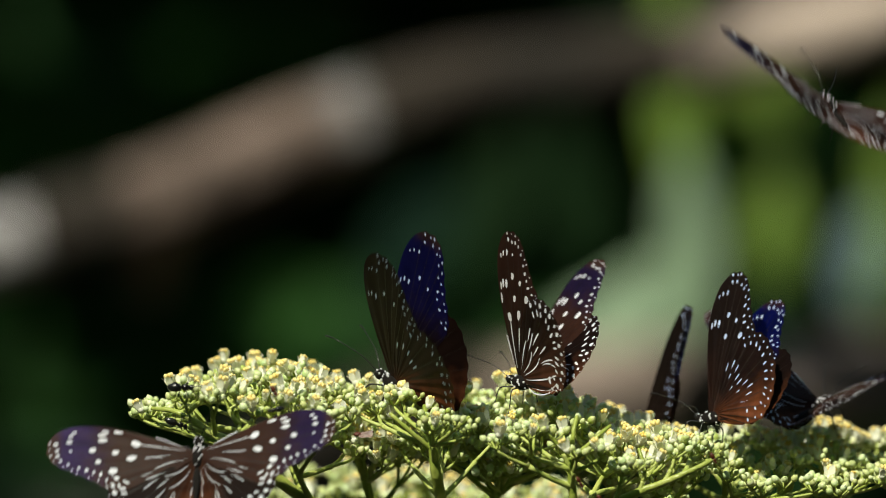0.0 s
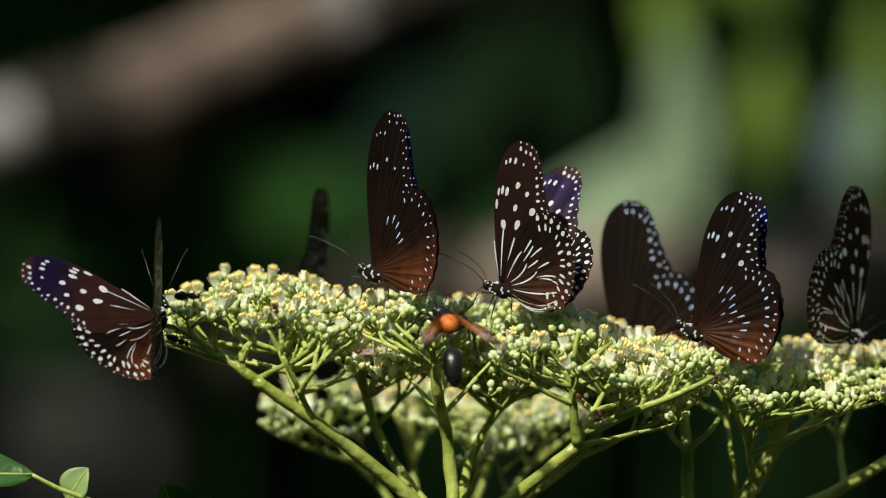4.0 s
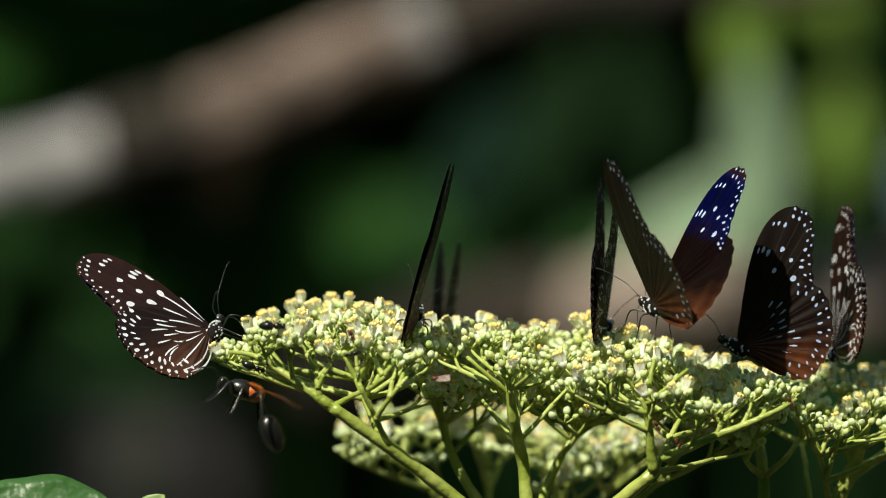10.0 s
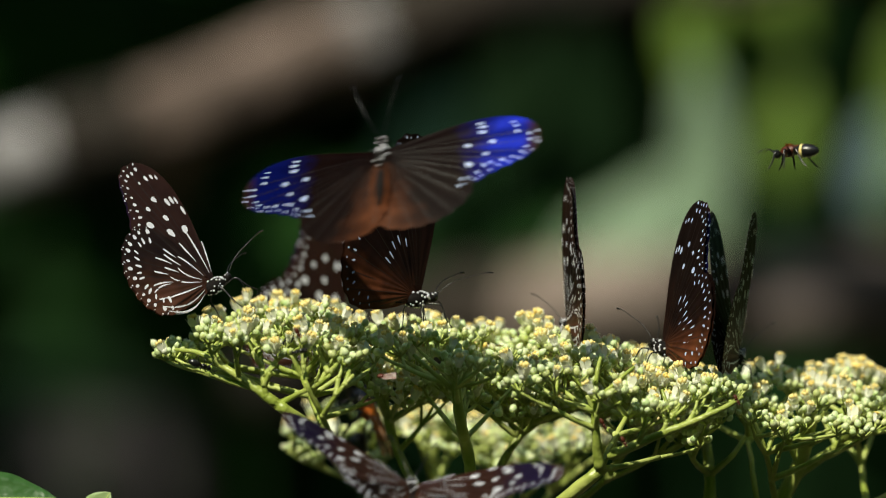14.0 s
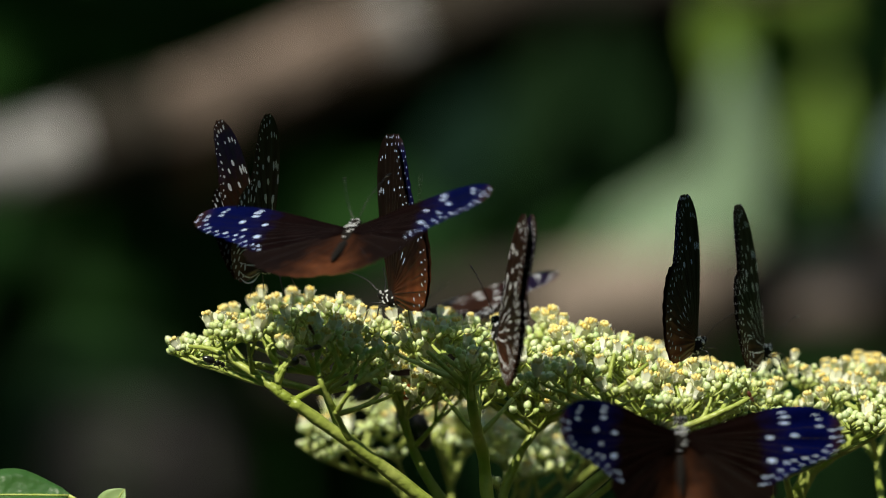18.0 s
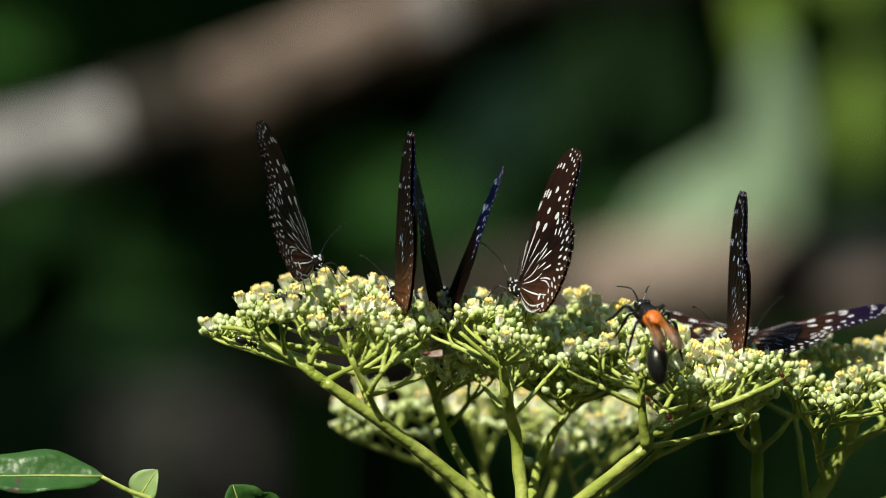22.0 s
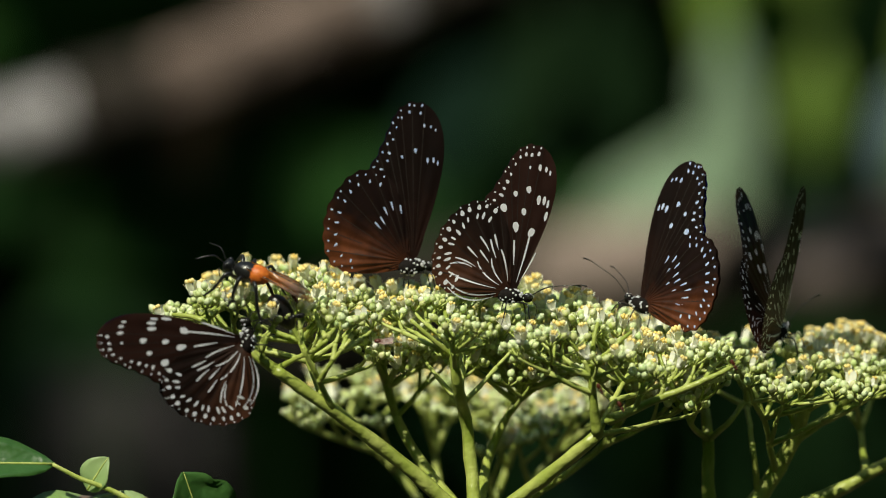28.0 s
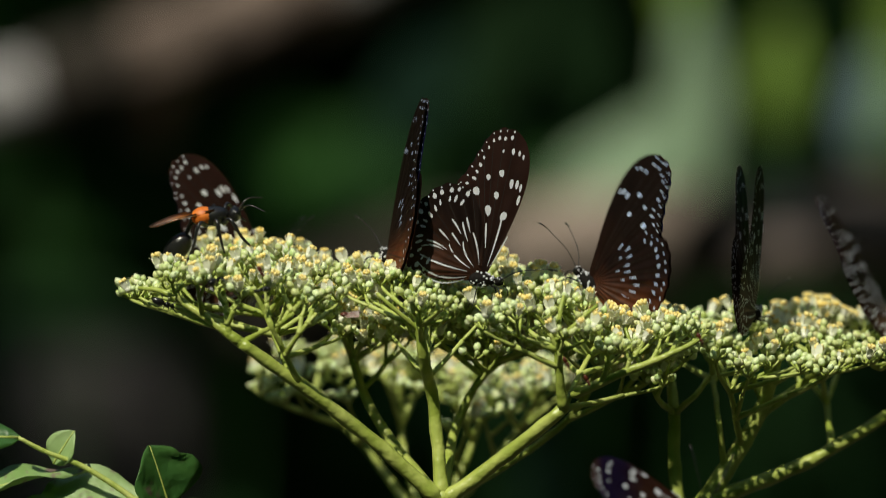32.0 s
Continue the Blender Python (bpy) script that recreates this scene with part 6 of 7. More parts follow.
    walk(blue_right, [
        (0, pose(0.0800, 0.0040, 1.5947, 15.7, -0.6, 131.5)), (0.5, pose(0.0815, 0.0040, 1.5957, 0, -19, 145)), (1, pose(0.0826, 0.0040, 1.5949, 2.5, -11.8, 118.9)), (1.5, pose(0.0799, 0.0040, 1.5931, 0, -19, 140)),
        (2, pose(0.0793, 0.0040, 1.5936, 0, -28, 144)), (2.5, pose(0.0788, 0.0040, 1.5924, 0, -26, 148)), (4.5, pose(0.0744, 0.0040, 1.5984, 0, -25, 155)), (5, pose(0.0738, 0.0040, 1.6014, 12.8, -16.8, 139.9)),
        (5.5, pose(0.0723, 0.0040, 1.5975, 0, -28, 160)), (6, pose(0.0733, 0.0000, 1.5981, 1.9, -24.1, 173.2)), (6.5, pose(0.0703, 0.0000, 1.5987, 0, -29, 174)), (7, pose(0.0721, 0.0000, 1.5993, 13.9, -17.8, 157.5)),
        (7.5, pose(0.0700, 0.0000, 1.5993, 0, -26, 170)), (8, pose(0.0705, 0.0000, 1.5985, 0, -28, 166)), (8.5, pose(0.0711, 0.0000, 1.5981, 0, -26, 170)), (9, pose(0.0703, 0.0000, 1.5982, 0, -26, 168)),
        (9.5, pose(0.0676, 0.0000, 1.5987, 0, -27, 170)), (10, pose(0.0666, 0.0000, 1.5984, 1.9, -26.1, 175.9)), (10.5, pose(0.0633, 0.0000, 1.5984, 0, -36, 176)), (11, pose(0.0657, 0.0000, 1.5975, 0, -32, 172)),
        (11.5, pose(0.0637, 0.0000, 1.5976, 0, -27, 172)), (12, pose(0.0603, 0.0000, 1.5991, 0, -24, 172)), (12.5, pose(0.0584, 0.0000, 1.6006, 0, -24, 168)), (13, pose(0.0689, 0.0100, 1.5969, 0, -13, 155)),
        (13.5, pose(0.0690, 0.0100, 1.5987, 0, -18, 150)), (14, pose(0.0610, 0.0000, 1.5976, 10.8, -14.2, 115.5)), (14.5, pose(0.0597, 0.0000, 1.5997, 0, -23, 140)), (15, pose(0.0599, 0.0000, 1.5986, 8.1, -10.9, 116.6)),
        (15.5, pose(0.0609, 0.0000, 1.6001, 0, -22, 130)), (17.5, pose(0.0660, 0.0050, 1.5994, 0, -12, 70)), (18, pose(0.0661, 0.0050, 1.5975, -1, -12, 68)), (18.5, pose(0.0640, 0.0050, 1.5973, 0, -14, 60)),
        (19, pose(0.0672, 0.0050, 1.5961, -7, -12, 72)), (19.5, pose(0.0658, 0.0050, 1.5994, 0, -16, 60)), (20, pose(0.0633, 0.0050, 1.5969, -2, -12, 62)), (20.5, pose(0.0637, 0.0050, 1.5960, -3, -12, 68)),
        (21, pose(0.0663, 0.0050, 1.5964, 0, -12, 76)), (21.5, pose(0.0615, 0.0050, 1.5961, -2, -12, 80)), (22, pose(0.0658, 0.0050, 1.5934, 4, -12, 100)), (22.5, pose(0.0646, 0.0050, 1.5951, 3, -12, 100)),
        (23, pose(0.0671, 0.0050, 1.5940, 4, -12, 100)), (23.5, pose(0.0664, 0.0050, 1.5948, 2, -12, 100)), (24, pose(0.0643, 0.0050, 1.5962, 9.4, -13.3, 100.5)), (24.5, pose(0.0580, 0.0050, 1.5957, 0, -27, 155)),
        (25, pose(0.0588, 0.0050, 1.5979, -0.6, -19.4, 122.3)), (25.5, pose(0.0556, 0.0050, 1.5994, 0, -30, 156)), (27.5, pose(0.0532, 0.0050, 1.5985, 0, -32, 160)), (28, pose(0.0559, 0.0050, 1.5998, 10.6, -20.5, 138.9)),
        (28.4, pose(0.0526, 0.0050, 1.6005, 5, -16, 152)), (28.7, pose(0.0457, 0.0050, 1.5950, 22, -5, 141)), (29, pose(0.0457, 0.0050, 1.5950, 22, -5, 141)), (29.3, pose(0.0460, 0.0050, 1.5952, 21.6, -5.9, 141.3)),
        (29.6, pose(0.0463, 0.0050, 1.5954, 21.2, -6.8, 141.6)), (30, pose(0.0467, 0.0050, 1.5956, 20.6, -8, 142)), (30.5, pose(0.0468, 0.0050, 1.5968, 21.3, -12, 139)), (31, pose(0.0469, 0.0050, 1.5980, 22, -16, 136)),
        (31.4, pose(0.0469, 0.0050, 1.5980, 22, -16, 136)), (31.7, pose(0.0494, 0.0050, 1.6000, 0, -20, 144)), (32, pose(0.0510, 0.0050, 1.5988, 0, -38, 144)),
    ])
    flap(blue_right, [
        (0, 0.2, 22.6), (0.5, 2.2, 7.2), (1, 0.2, 0.2), (1.5, 1.2, 3.2), (2, 1.2, 3.2), (2.5, 1.2, 3.2), (4.5, 2.2, 7.2), (5, 0.2, 8.7),
        (5.5, 2.2, 13.2), (6, 0.2, 0.2), (6.5, 2.2, 5.2), (7, 0.2, 7.2), (7.5, 2.2, 7.2), (8, 2.2, 13.2), (8.5, 2.2, 9.2), (9, 0.2, 0.2),
        (9.5, 0.2, 0.2), (10, 0.2, 0.2), (10.5, 0.2, 0.2), (11, 0.2, 0.2), (11.5, 0.2, 0.2), (12, 0.2, 0.2), (12.5, 0.2, 0.2), (13, 0.2, 0.2),
        (13.5, 5.2, 9.2), (14, 0.2, 0.2), (14.5, 0.2, 0.2), (15, 0.2, 0.2), (15.5, 3.2, 3.2), (17.5, 0.2, 0.2), (18, 0.2, 0.2), (18.5, 3.2, 13.2),
        (19, 0.2, 0.2), (19.5, 0.2, 0.2), (20, 0.2, 0.2), (20.5, 2.2, 2.2), (21, 2.2, 3.2), (21.5, 3.2, 3.2), (22, 0.2, 0.2), (22.5, 0.2, 0.2),
        (23, 0.2, 0.2), (23.5, 0.2, 0.2), (24, 0.2, 14.7), (24.5, 2.2, 5.2), (25, 2.4, 3), (25.5, 2.2, 9.2), (27.5, 0.2, 0.2), (28, 0.2, 0.2),
        (28.4, 2.2, 27), (28.7, 0.2, 0.2), (29, 0.2, 0.2), (29.3, 0.2, 0.2), (29.6, 0.2, 0.2), (30, 0.2, 0.2), (30.5, 0.2, 0.2), (31, 0.2, 0.2),
        (31.4, 0.2, 0.2), (31.7, 5.2, 13.2), (32, 0.2, 0.2),
    ])
    walk(streaky_right, [
        (0, pose(0.1098, 0.0300, 1.5981, 0, -20, 60)), (0.5, pose(0.1056, 0.0300, 1.5966, 4, -12, 70)), (1, pose(0.1133, 0.0350, 1.5940, -14, 4.4, 53.3)), (1.5, pose(0.1067, 0.0350, 1.5916, 0, -1, 60)),
        (2, pose(0.1099, 0.0350, 1.5920, 0, -2, 60)), (2.5, pose(0.1095, 0.0350, 1.5908, 0, -3, 60)), (4.5, pose(0.1206, 0.0300, 1.5946, 0, -0, 50)), (5, pose(0.1201, 0.0300, 1.5933, 0.3, -3.8, 47.7)),
        (5.5, pose(0.1170, 0.0300, 1.5944, 0, -1, 55)), (6, pose(0.0982, 0.0300, 1.5991, 15, -18, 85)), (6.5, pose(0.0948, 0.0300, 1.5986, 10, -18, 85)), (7, pose(0.0985, 0.0350, 1.5998, 15, -18, 85)),
        (7.5, pose(0.0954, 0.0350, 1.6008, -0, -12, 100)), (8, pose(0.0954, 0.0350, 1.6015, 4, -12, 100)), (8.5, pose(0.0965, 0.0350, 1.6026, 3, -12, 100)), (9, pose(0.0957, 0.0350, 1.6020, 6, -12, 100)),
        (9.5, pose(0.0945, 0.0350, 1.5994, 4, -12, 100)), (10, pose(0.0934, 0.0300, 1.5964, 5.8, 1.2, 106.8)), (10.5, pose(0.0937, 0.0300, 1.5946, 4, -12, 72)), (11, pose(0.0939, 0.0300, 1.5973, 9.3, -23.4, 54)),
        (11.5, pose(0.0904, 0.0300, 1.5991, -1, -12, 80)), (12, pose(0.0881, 0.0300, 1.5953, 3, -12, 62)), (12.5, pose(0.0879, 0.0300, 1.5953, 3, -12, 65)), (13, pose(0.0816, 0.0200, 1.5944, 56.7, 5.4, 102.5)),
        (13.5, pose(0.0867, 0.0200, 1.5956, 10, -15, 100)), (14, pose(0.0814, 0.0200, 1.5949, 6, -16, 75)), (14.5, pose(0.0821, 0.0200, 1.5967, 4, -12, 100)), (15, pose(0.0827, 0.0300, 1.6060, -1, -12, 100)),
        (15.5, pose(0.0833, 0.0200, 1.6002, 30, -15, 95)), (17.5, pose(0.0837, 0.0200, 1.5979, -9, -12, 80)), (18, pose(0.0846, 0.0200, 1.5955, -8, -12, 75)), (18.5, pose(0.0877, 0.0200, 1.5958, -1, -15, 62)),
        (19, pose(0.0916, 0.0200, 1.5960, -11.9, -5.5, 57.8)), (19.5, pose(0.0895, 0.0200, 1.5949, 2, -12, 75)), (20, pose(0.0832, 0.0300, 1.5946, 0, -30, 85)), (20.5, pose(0.0832, 0.0300, 1.5959, 0, -12, 70)),
        (21, pose(0.0865, 0.0300, 1.5934, 10, -25, 85)), (21.5, pose(0.0855, 0.0300, 1.5946, 0, -12, 65)), (22, pose(0.0728, 0.0300, 1.5941, 0, -20, 80)), (22.3, pose(0.0888, 0.0200, 1.5894, 0, -15, 70)),
        (22.6, pose(0.0958, 0.0200, 1.5931, 0, -17, 58)), (23, pose(0.0964, 0.0200, 1.5928, 0, -17, 56)), (23.5, pose(0.0951, 0.0200, 1.5932, 0, -18, 60)), (24, pose(0.0941, 0.0200, 1.5920, -12.2, 3.6, 54.4)),
        (24.5, pose(0.0915, 0.0200, 1.5941, 18, -12, 80)), (25, pose(0.0909, 0.0200, 1.5957, -17.4, -1.1, 67.2)), (25.5, pose(0.0891, 0.0200, 1.5964, -14, -12, 75)), (27.5, pose(0.0909, 0.0200, 1.5955, -2, -15, 72)),
        (28, pose(0.0934, 0.0200, 1.5926, -2, -15, 72)), (28.4, pose(0.0905, 0.0200, 1.5945, 0, -15, 82)), (28.7, pose(0.0927, 0.0250, 1.5920, 0, -22, 85)), (29, pose(0.0923, 0.0250, 1.5940, 4, -25.6, 123.6)),
        (29.3, pose(0.0926, 0.0250, 1.5903, -4, -15, 85)), (29.6, pose(0.0922, 0.0200, 1.5900, -3, -12, 80)), (30, pose(0.0939, 0.0200, 1.5904, -1, -14, 80)), (30.2, pose(0.0967, 0.0200, 1.5915, 0, -14, 86)),
        (30.5, pose(0.0957, 0.0200, 1.5905, 0, -14, 86)), (30.8, pose(0.0962, 0.0200, 1.5899, 0, -12, 80)), (31, pose(0.0975, 0.0200, 1.5901, 3, -12, 80)), (31.5, pose(0.0964, 0.0200, 1.5898, 4, -12, 80)),
        (31.7, pose(0.0956, 0.0200, 1.5902, 2, -14, 80)), (32, pose(0.0954, 0.0200, 1.5902, 0, -14, 76)),
    ])
    flap(streaky_right, [
        (0, 49.2, 69.2), (0.5, 4.2, 4.2), (1, 0.2, 0.2), (1.5, 0.2, 0.2), (2, 0.2, 0.2), (2.5, 0.2, 0.2), (4.5, 0.2, 0.2), (5, 0.2, 0.2),
        (5.5, 0.2, 0.2), (6, 24.2, 29.2), (6.5, 19.2, 24.2), (7, 19.2, 39.2), (7.5, 13.2, 13.2), (8, 3.2, 3.2), (8.5, 3.2, 3.2), (9, 3.2, 3.2),
        (9.5, 3.2, 3.2), (10, 0.2, 0.2), (10.5, 4.2, 4.2), (11, 31.5, 32.5), (11.5, 19.2, 19.2), (12, 0.2, 0.2), (12.5, 5.2, 5.2), (13, 0.2, 0.2),
        (13.5, 24.2, 24.2), (14, 13.2, 3.2), (14.5, 3.2, 3.2), (15, 0.2, 0.2), (15.5, 29.2, 13.2), (17.5, 0.2, 0.2), (18, 0.2, 0.2), (18.5, 21.2, 7.2),
        (19, 16.4, 2), (19.5, 21.2, 21.2), (20, 65.2, 59.2), (20.5, 13.2, 13.2), (21, 59.2, 41.2), (21.5, 11.2, 5.2), (22, 79.2, 79.2), (22.3, 19.2, 19.2),
        (22.6, 0.2, 0.2), (23, 0.2, 0.2), (23.5, 0.2, 0.2), (24, 0.2, 0.2), (24.5, 19.2, 19.2), (25, 3.1, 1.1), (25.5, 9.2, 13.2), (27.5, 7.2, 11.2),
        (28, 11.2, 14.2), (28.4, 49.2, 54.2), (28.7, 67.2, 67.2), (29, 74.8, 80.9), (29.3, 24.2, 39.2), (29.6, 3.2, 3.2), (30, 11.2, 12.2), (30.2, 19.2, 23.2),
        (30.5, 25.2, 35.2), (30.8, 4.2, 4.2), (31, 0.2, 0.2), (31.5, 0.2, 0.2), (31.7, 3.2, 3.2), (32, 3.2, 4.2),
    ])
    walk(streaky_rear, [
        (0, pose(0.1097, -0.0300, 1.6761, 25, -30, 107.3)), (0.12, pose(0.1000, -0.0300, 1.6856, 24, -16, 92)), (0.2, pose(0.0709, -0.0200, 1.6704, 10, -20, 100)), (0.3, pose(0.0105, 0.0000, 1.6517, 10, -40, 120)),
        (0.5, pose(-0.0054, 0.0400, 1.6315, 0, -30, 100)), (0.7, pose(-0.0209, 0.0800, 1.6103, 0, -15, 100)), (1, pose(-0.0255, 0.0850, 1.5912, -5, -12, 80)), (1.5, pose(-0.0246, 0.0850, 1.5919, -9, -12, 80)),
        (2, pose(-0.0247, 0.0850, 1.5916, -2, -12, 80)), (2.5, pose(-0.0245, 0.0850, 1.5904, -2, -12, 80)), (4.5, pose(-0.0250, 0.0850, 1.5958, 6, -12, 72)), (5, pose(-0.0227, 0.0850, 1.5959, 0, -12, 72)),
        (5.5, pose(-0.0258, 0.0850, 1.5971, 6, -12, 70)), (6, pose(-0.0103, 0.0850, 1.5906, 42, -15, 100)), (6.5, pose(-0.0108, 0.0850, 1.5924, 38, -15, 100)), (7, pose(-0.0049, 0.0850, 1.5911, 1, -12, 80)),
        (8, pose(-0.0093, 0.0850, 1.5897, 3, -12, 80)), (9, pose(-0.0111, 0.0850, 1.5871, 4, -12, 80)), (9.5, pose(-0.0120, 0.0850, 1.5937, 0, -12, 88)), (10, pose(-0.0117, 0.0850, 1.5875, 5, -12, 80)),
        (10.5, pose(-0.0081, 0.0850, 1.5935, 4, -12, 80)), (11, pose(-0.0087, 0.0850, 1.5925, 3, -12, 80)), (11.5, pose(-0.0111, 0.0850, 1.5934, 3, -12, 80)), (12, pose(-0.0104, 0.0850, 1.5942, 0, -12, 72)),
        (12.5, pose(-0.0267, 0.0850, 1.5957, 0, -7, 40)), (12.75, pose(-0.0274, 0.0850, 1.5959, 0, -10, 102)), (13, pose(-0.0282, 0.0850, 1.5961, 0, -14, 165)), (13.17, pose(-0.0278, 0.0850, 1.5960, 0, -11, 117)),
        (13.33, pose(-0.0275, 0.0850, 1.5960, 0, -8, 68)), (13.5, pose(-0.0272, 0.0850, 1.5960, 0, -5, 20)), (14, pose(-0.0284, 0.0850, 1.5937, 0, -3, 12)), (14.5, pose(-0.0283, 0.0850, 1.5956, 0, -4, 10)),
        (15, pose(-0.0178, 0.0850, 1.6042, -19.7, -6.9, 21.2)), (15.5, pose(-0.0237, 0.0850, 1.5937, 0, -5, 15)), (16.5, pose(-0.0225, 0.0850, 1.5938, -3, -8, 48)), (17.5, pose(-0.0212, 0.0850, 1.5940, -6, -12, 80)),
        (18, pose(-0.0075, 0.0700, 1.6054, 20, -18, 90)), (18.5, pose(-0.0170, 0.0700, 1.6072, 0, -15, 90)), (19, pose(-0.0172, 0.0700, 1.6075, 0, -18, 90)), (19.5, pose(-0.0191, 0.0800, 1.6102, 0, -15, 90)),
        (20, pose(-0.0213, 0.0900, 1.5719, -2, -12, 80)), (20.5, pose(-0.0183, 0.1000, 1.6206, 0, -40, 90)), (21, pose(-0.0033, 0.1100, 1.6219, 4, -62, 92)), (21.2, pose(0.0149, 0.1300, 1.6304, 0, -40, 60)),
        (21.5, pose(0.0719, 0.2000, 1.6666, 0, -20, 30)), (22, pose(0.1816, 0.4000, 1.7311, 0, -15, 20)), (31, pose(0.2071, 0.4000, 1.7222, 0, -15, 20)), (31.5, pose(0.1633, 0.0800, 1.6303, -10, -15, 60)),
        (32, pose(0.1331, 0.0300, 1.5875, -30, -12, 80)),
    ])
    flap(streaky_rear, [
        (0, 83.9, 81.2), (0.12, 69.2, 69.2), (0.2, 49.2, 49.2), (0.3, 39.2, 74.2), (0.5, 29.2, 29.2), (0.7, 7.2, 7.2), (1, 4.2, 5.2), (1.5, 3.2, 3.2),
        (2, 3.2, 3.2), (2.5, 3.2, 3.2), (4.5, 0.2, 0.2), (5, 0.2, 0.2), (5.5, 4.2, 4.2), (6, 0.2, 0.2), (6.5, 0.2, 0.2), (7, 3.2, 3.2),
        (8, 3.2, 3.2), (9, 3.2, 3.2), (9.5, 23.2, 23.2), (10, 3.2, 3.2), (10.5, 11.2, 11.2), (11, 3.2, 3.2), (11.5, 3.2, 3.2), (12, 3.2, 3.2),
        (12.5, 3.2, 3.2), (12.75, 3.2, 3.2), (13, 3.2, 3.2), (13.17, 3.2, 3.2), (13.33, 3.2, 3.2), (13.5, 3.2, 3.2), (14, 3.2, 3.2), (14.5, 3.2, 3.2),
        (15, 0.2, 0.2), (15.5, 3.2, 3.2), (16.5, 3.7, 3.7), (17.5, 4.2, 4.2), (18, 19.2, 54.2), (18.5, 39.2, 49.2), (19, 51.2, 45.2), (19.5, 19.2, 19.2),
        (20, 0.2, 0.2), (20.5, 49.2, 49.2), (21, 75.2, 73.2), (21.2, 39.2, 39.2), (21.5, 74.2, 74.2), (22, 39.2, 39.2), (31, 39.2, 39.2), (31.5, 39.2, 39.2),
        (32, 0.2, 0.2),
    ])
    walk(blue_flyer, [
        (0, pose(0.1712, -0.0600, 1.4984, 0, -30, 150)), (17.2, pose(0.1329, -0.0600, 1.4975, 0, -50, 120)), (17.7, pose(0.0962, -0.0600, 1.5337, 0, -70, 95)), (17.9, pose(0.0699, -0.0600, 1.5628, 0, -76, 92)),
        (18, pose(0.0602, -0.0600, 1.5733, 3.8, -84, 96.8)), (18.1, pose(0.0517, -0.0600, 1.5553, 0, -70, 92)), (18.4, pose(0.0571, -0.0600, 1.5036, 0, -50, 92)), (20, pose(0.1955, -0.0200, 1.5503, 0, -30, 120)),
        (23.5, pose(0.1698, -0.0100, 1.6082, 0, -30, 150)), (23.9, pose(0.1355, -0.0100, 1.6234, 0, -50, 110)), (24, pose(0.1236, -0.0100, 1.6301, -13.7, -64.8, 64)), (24.2, pose(0.1501, -0.0100, 1.6316, 0, -40, 90)),
        (25, pose(0.2312, 0.1000, 1.6744, 0, -30, 60)), (32, pose(0.2635, 0.1000, 1.6763, 0, -30, 60)),
    ])
    flap(blue_flyer, [
        (0, 39.2, 39.2), (17.2, 59.2, 59.2), (17.7, 39.2, 39.2), (17.9, 69.2, 69.2), (18, 58.5, 86.3), (18.1, 49.2, 49.2), (18.4, 59.2, 59.2), (20, 59.2, 59.2),
        (23.5, 39.2, 39.2), (23.9, 74.2, 74.2), (24, 92.9, 79.2), (24.2, 49.2, 49.2), (25, 59.2, 59.2), (32, 59.2, 59.2),
    ])
    walk(streaky_flyer, [
        (0, pose(-0.0620, -0.0600, 1.4839, 0, -40, 90)), (13.5, pose(-0.0398, -0.0600, 1.5054, 0, -40, 80)), (13.8, pose(-0.0189, -0.0600, 1.5462, 20, -35, 75)), (14, pose(-0.0057, -0.0600, 1.5609, 10.9, -26.8, 92)),
        (14.2, pose(0.0194, -0.0500, 1.5719, 0, -30, 60)), (14.5, pose(0.0988, -0.0450, 1.5968, -10, -66, 84)), (14.8, pose(0.1055, -0.0450, 1.5994, -5, -62, 90)), (15, pose(0.1064, -0.0450, 1.6020, -6.8, -51.9, 87.4)),
        (15.2, pose(0.0769, -0.0450, 1.6234, 0, -60, 92)), (15.5, pose(0.0360, -0.0450, 1.6415, 0, -64, 90)), (15.7, pose(0.0176, -0.0450, 1.6661, 0, -50, 90)), (16, pose(-0.0120, -0.0300, 1.7107, 0, -30, 90)),
        (16.6, pose(-0.1832, 0.1000, 1.8013, 0, -20, 90)), (18, pose(-0.3550, 0.1000, 1.8319, 0, 0, 60)), (22, pose(-0.3505, 0.0000, 1.4449, 0, 0, 40)), (23.5, pose(-0.2151, -0.0300, 1.4533, 0, -20, 65)),
        (25, pose(-0.0742, -0.0600, 1.4367, 0, -40, 90)), (31, pose(0.0439, -0.0700, 1.4982, 0, -40, 85)), (31.4, pose(0.0438, -0.0700, 1.5200, 0, -60, 85)), (31.7, pose(0.0735, -0.0700, 1.5320, 20, -60, 80)),
        (32, pose(0.0790, -0.0700, 1.5368, 24, -62, 88)),
    ])
    flap(streaky_flyer, [
        (0, 39.2, 39.2), (13.5, 49.2, 49.2), (13.8, 69.2, 69.2), (14, 70.1, 73.1), (14.2, 39.2, 39.2), (14.5, 81.2, 79.2), (14.8, 65.2, 65.2), (15, 87.6, 85.2),
        (15.2, 59.2, 59.2), (15.5, 79.2, 79.2), (15.7, 49.2, 49.2), (16, 69.2, 69.2), (16.6, 49.2, 49.2), (18, 49.2, 49.2), (22, 49.2, 49.2), (23.5, 44.2, 44.2),
        (25, 39.2, 39.2), (31, 59.2, 59.2), (31.4, 39.2, 39.2), (31.7, 69.2, 69.2), (32, 71.2, 77.2),
    ])
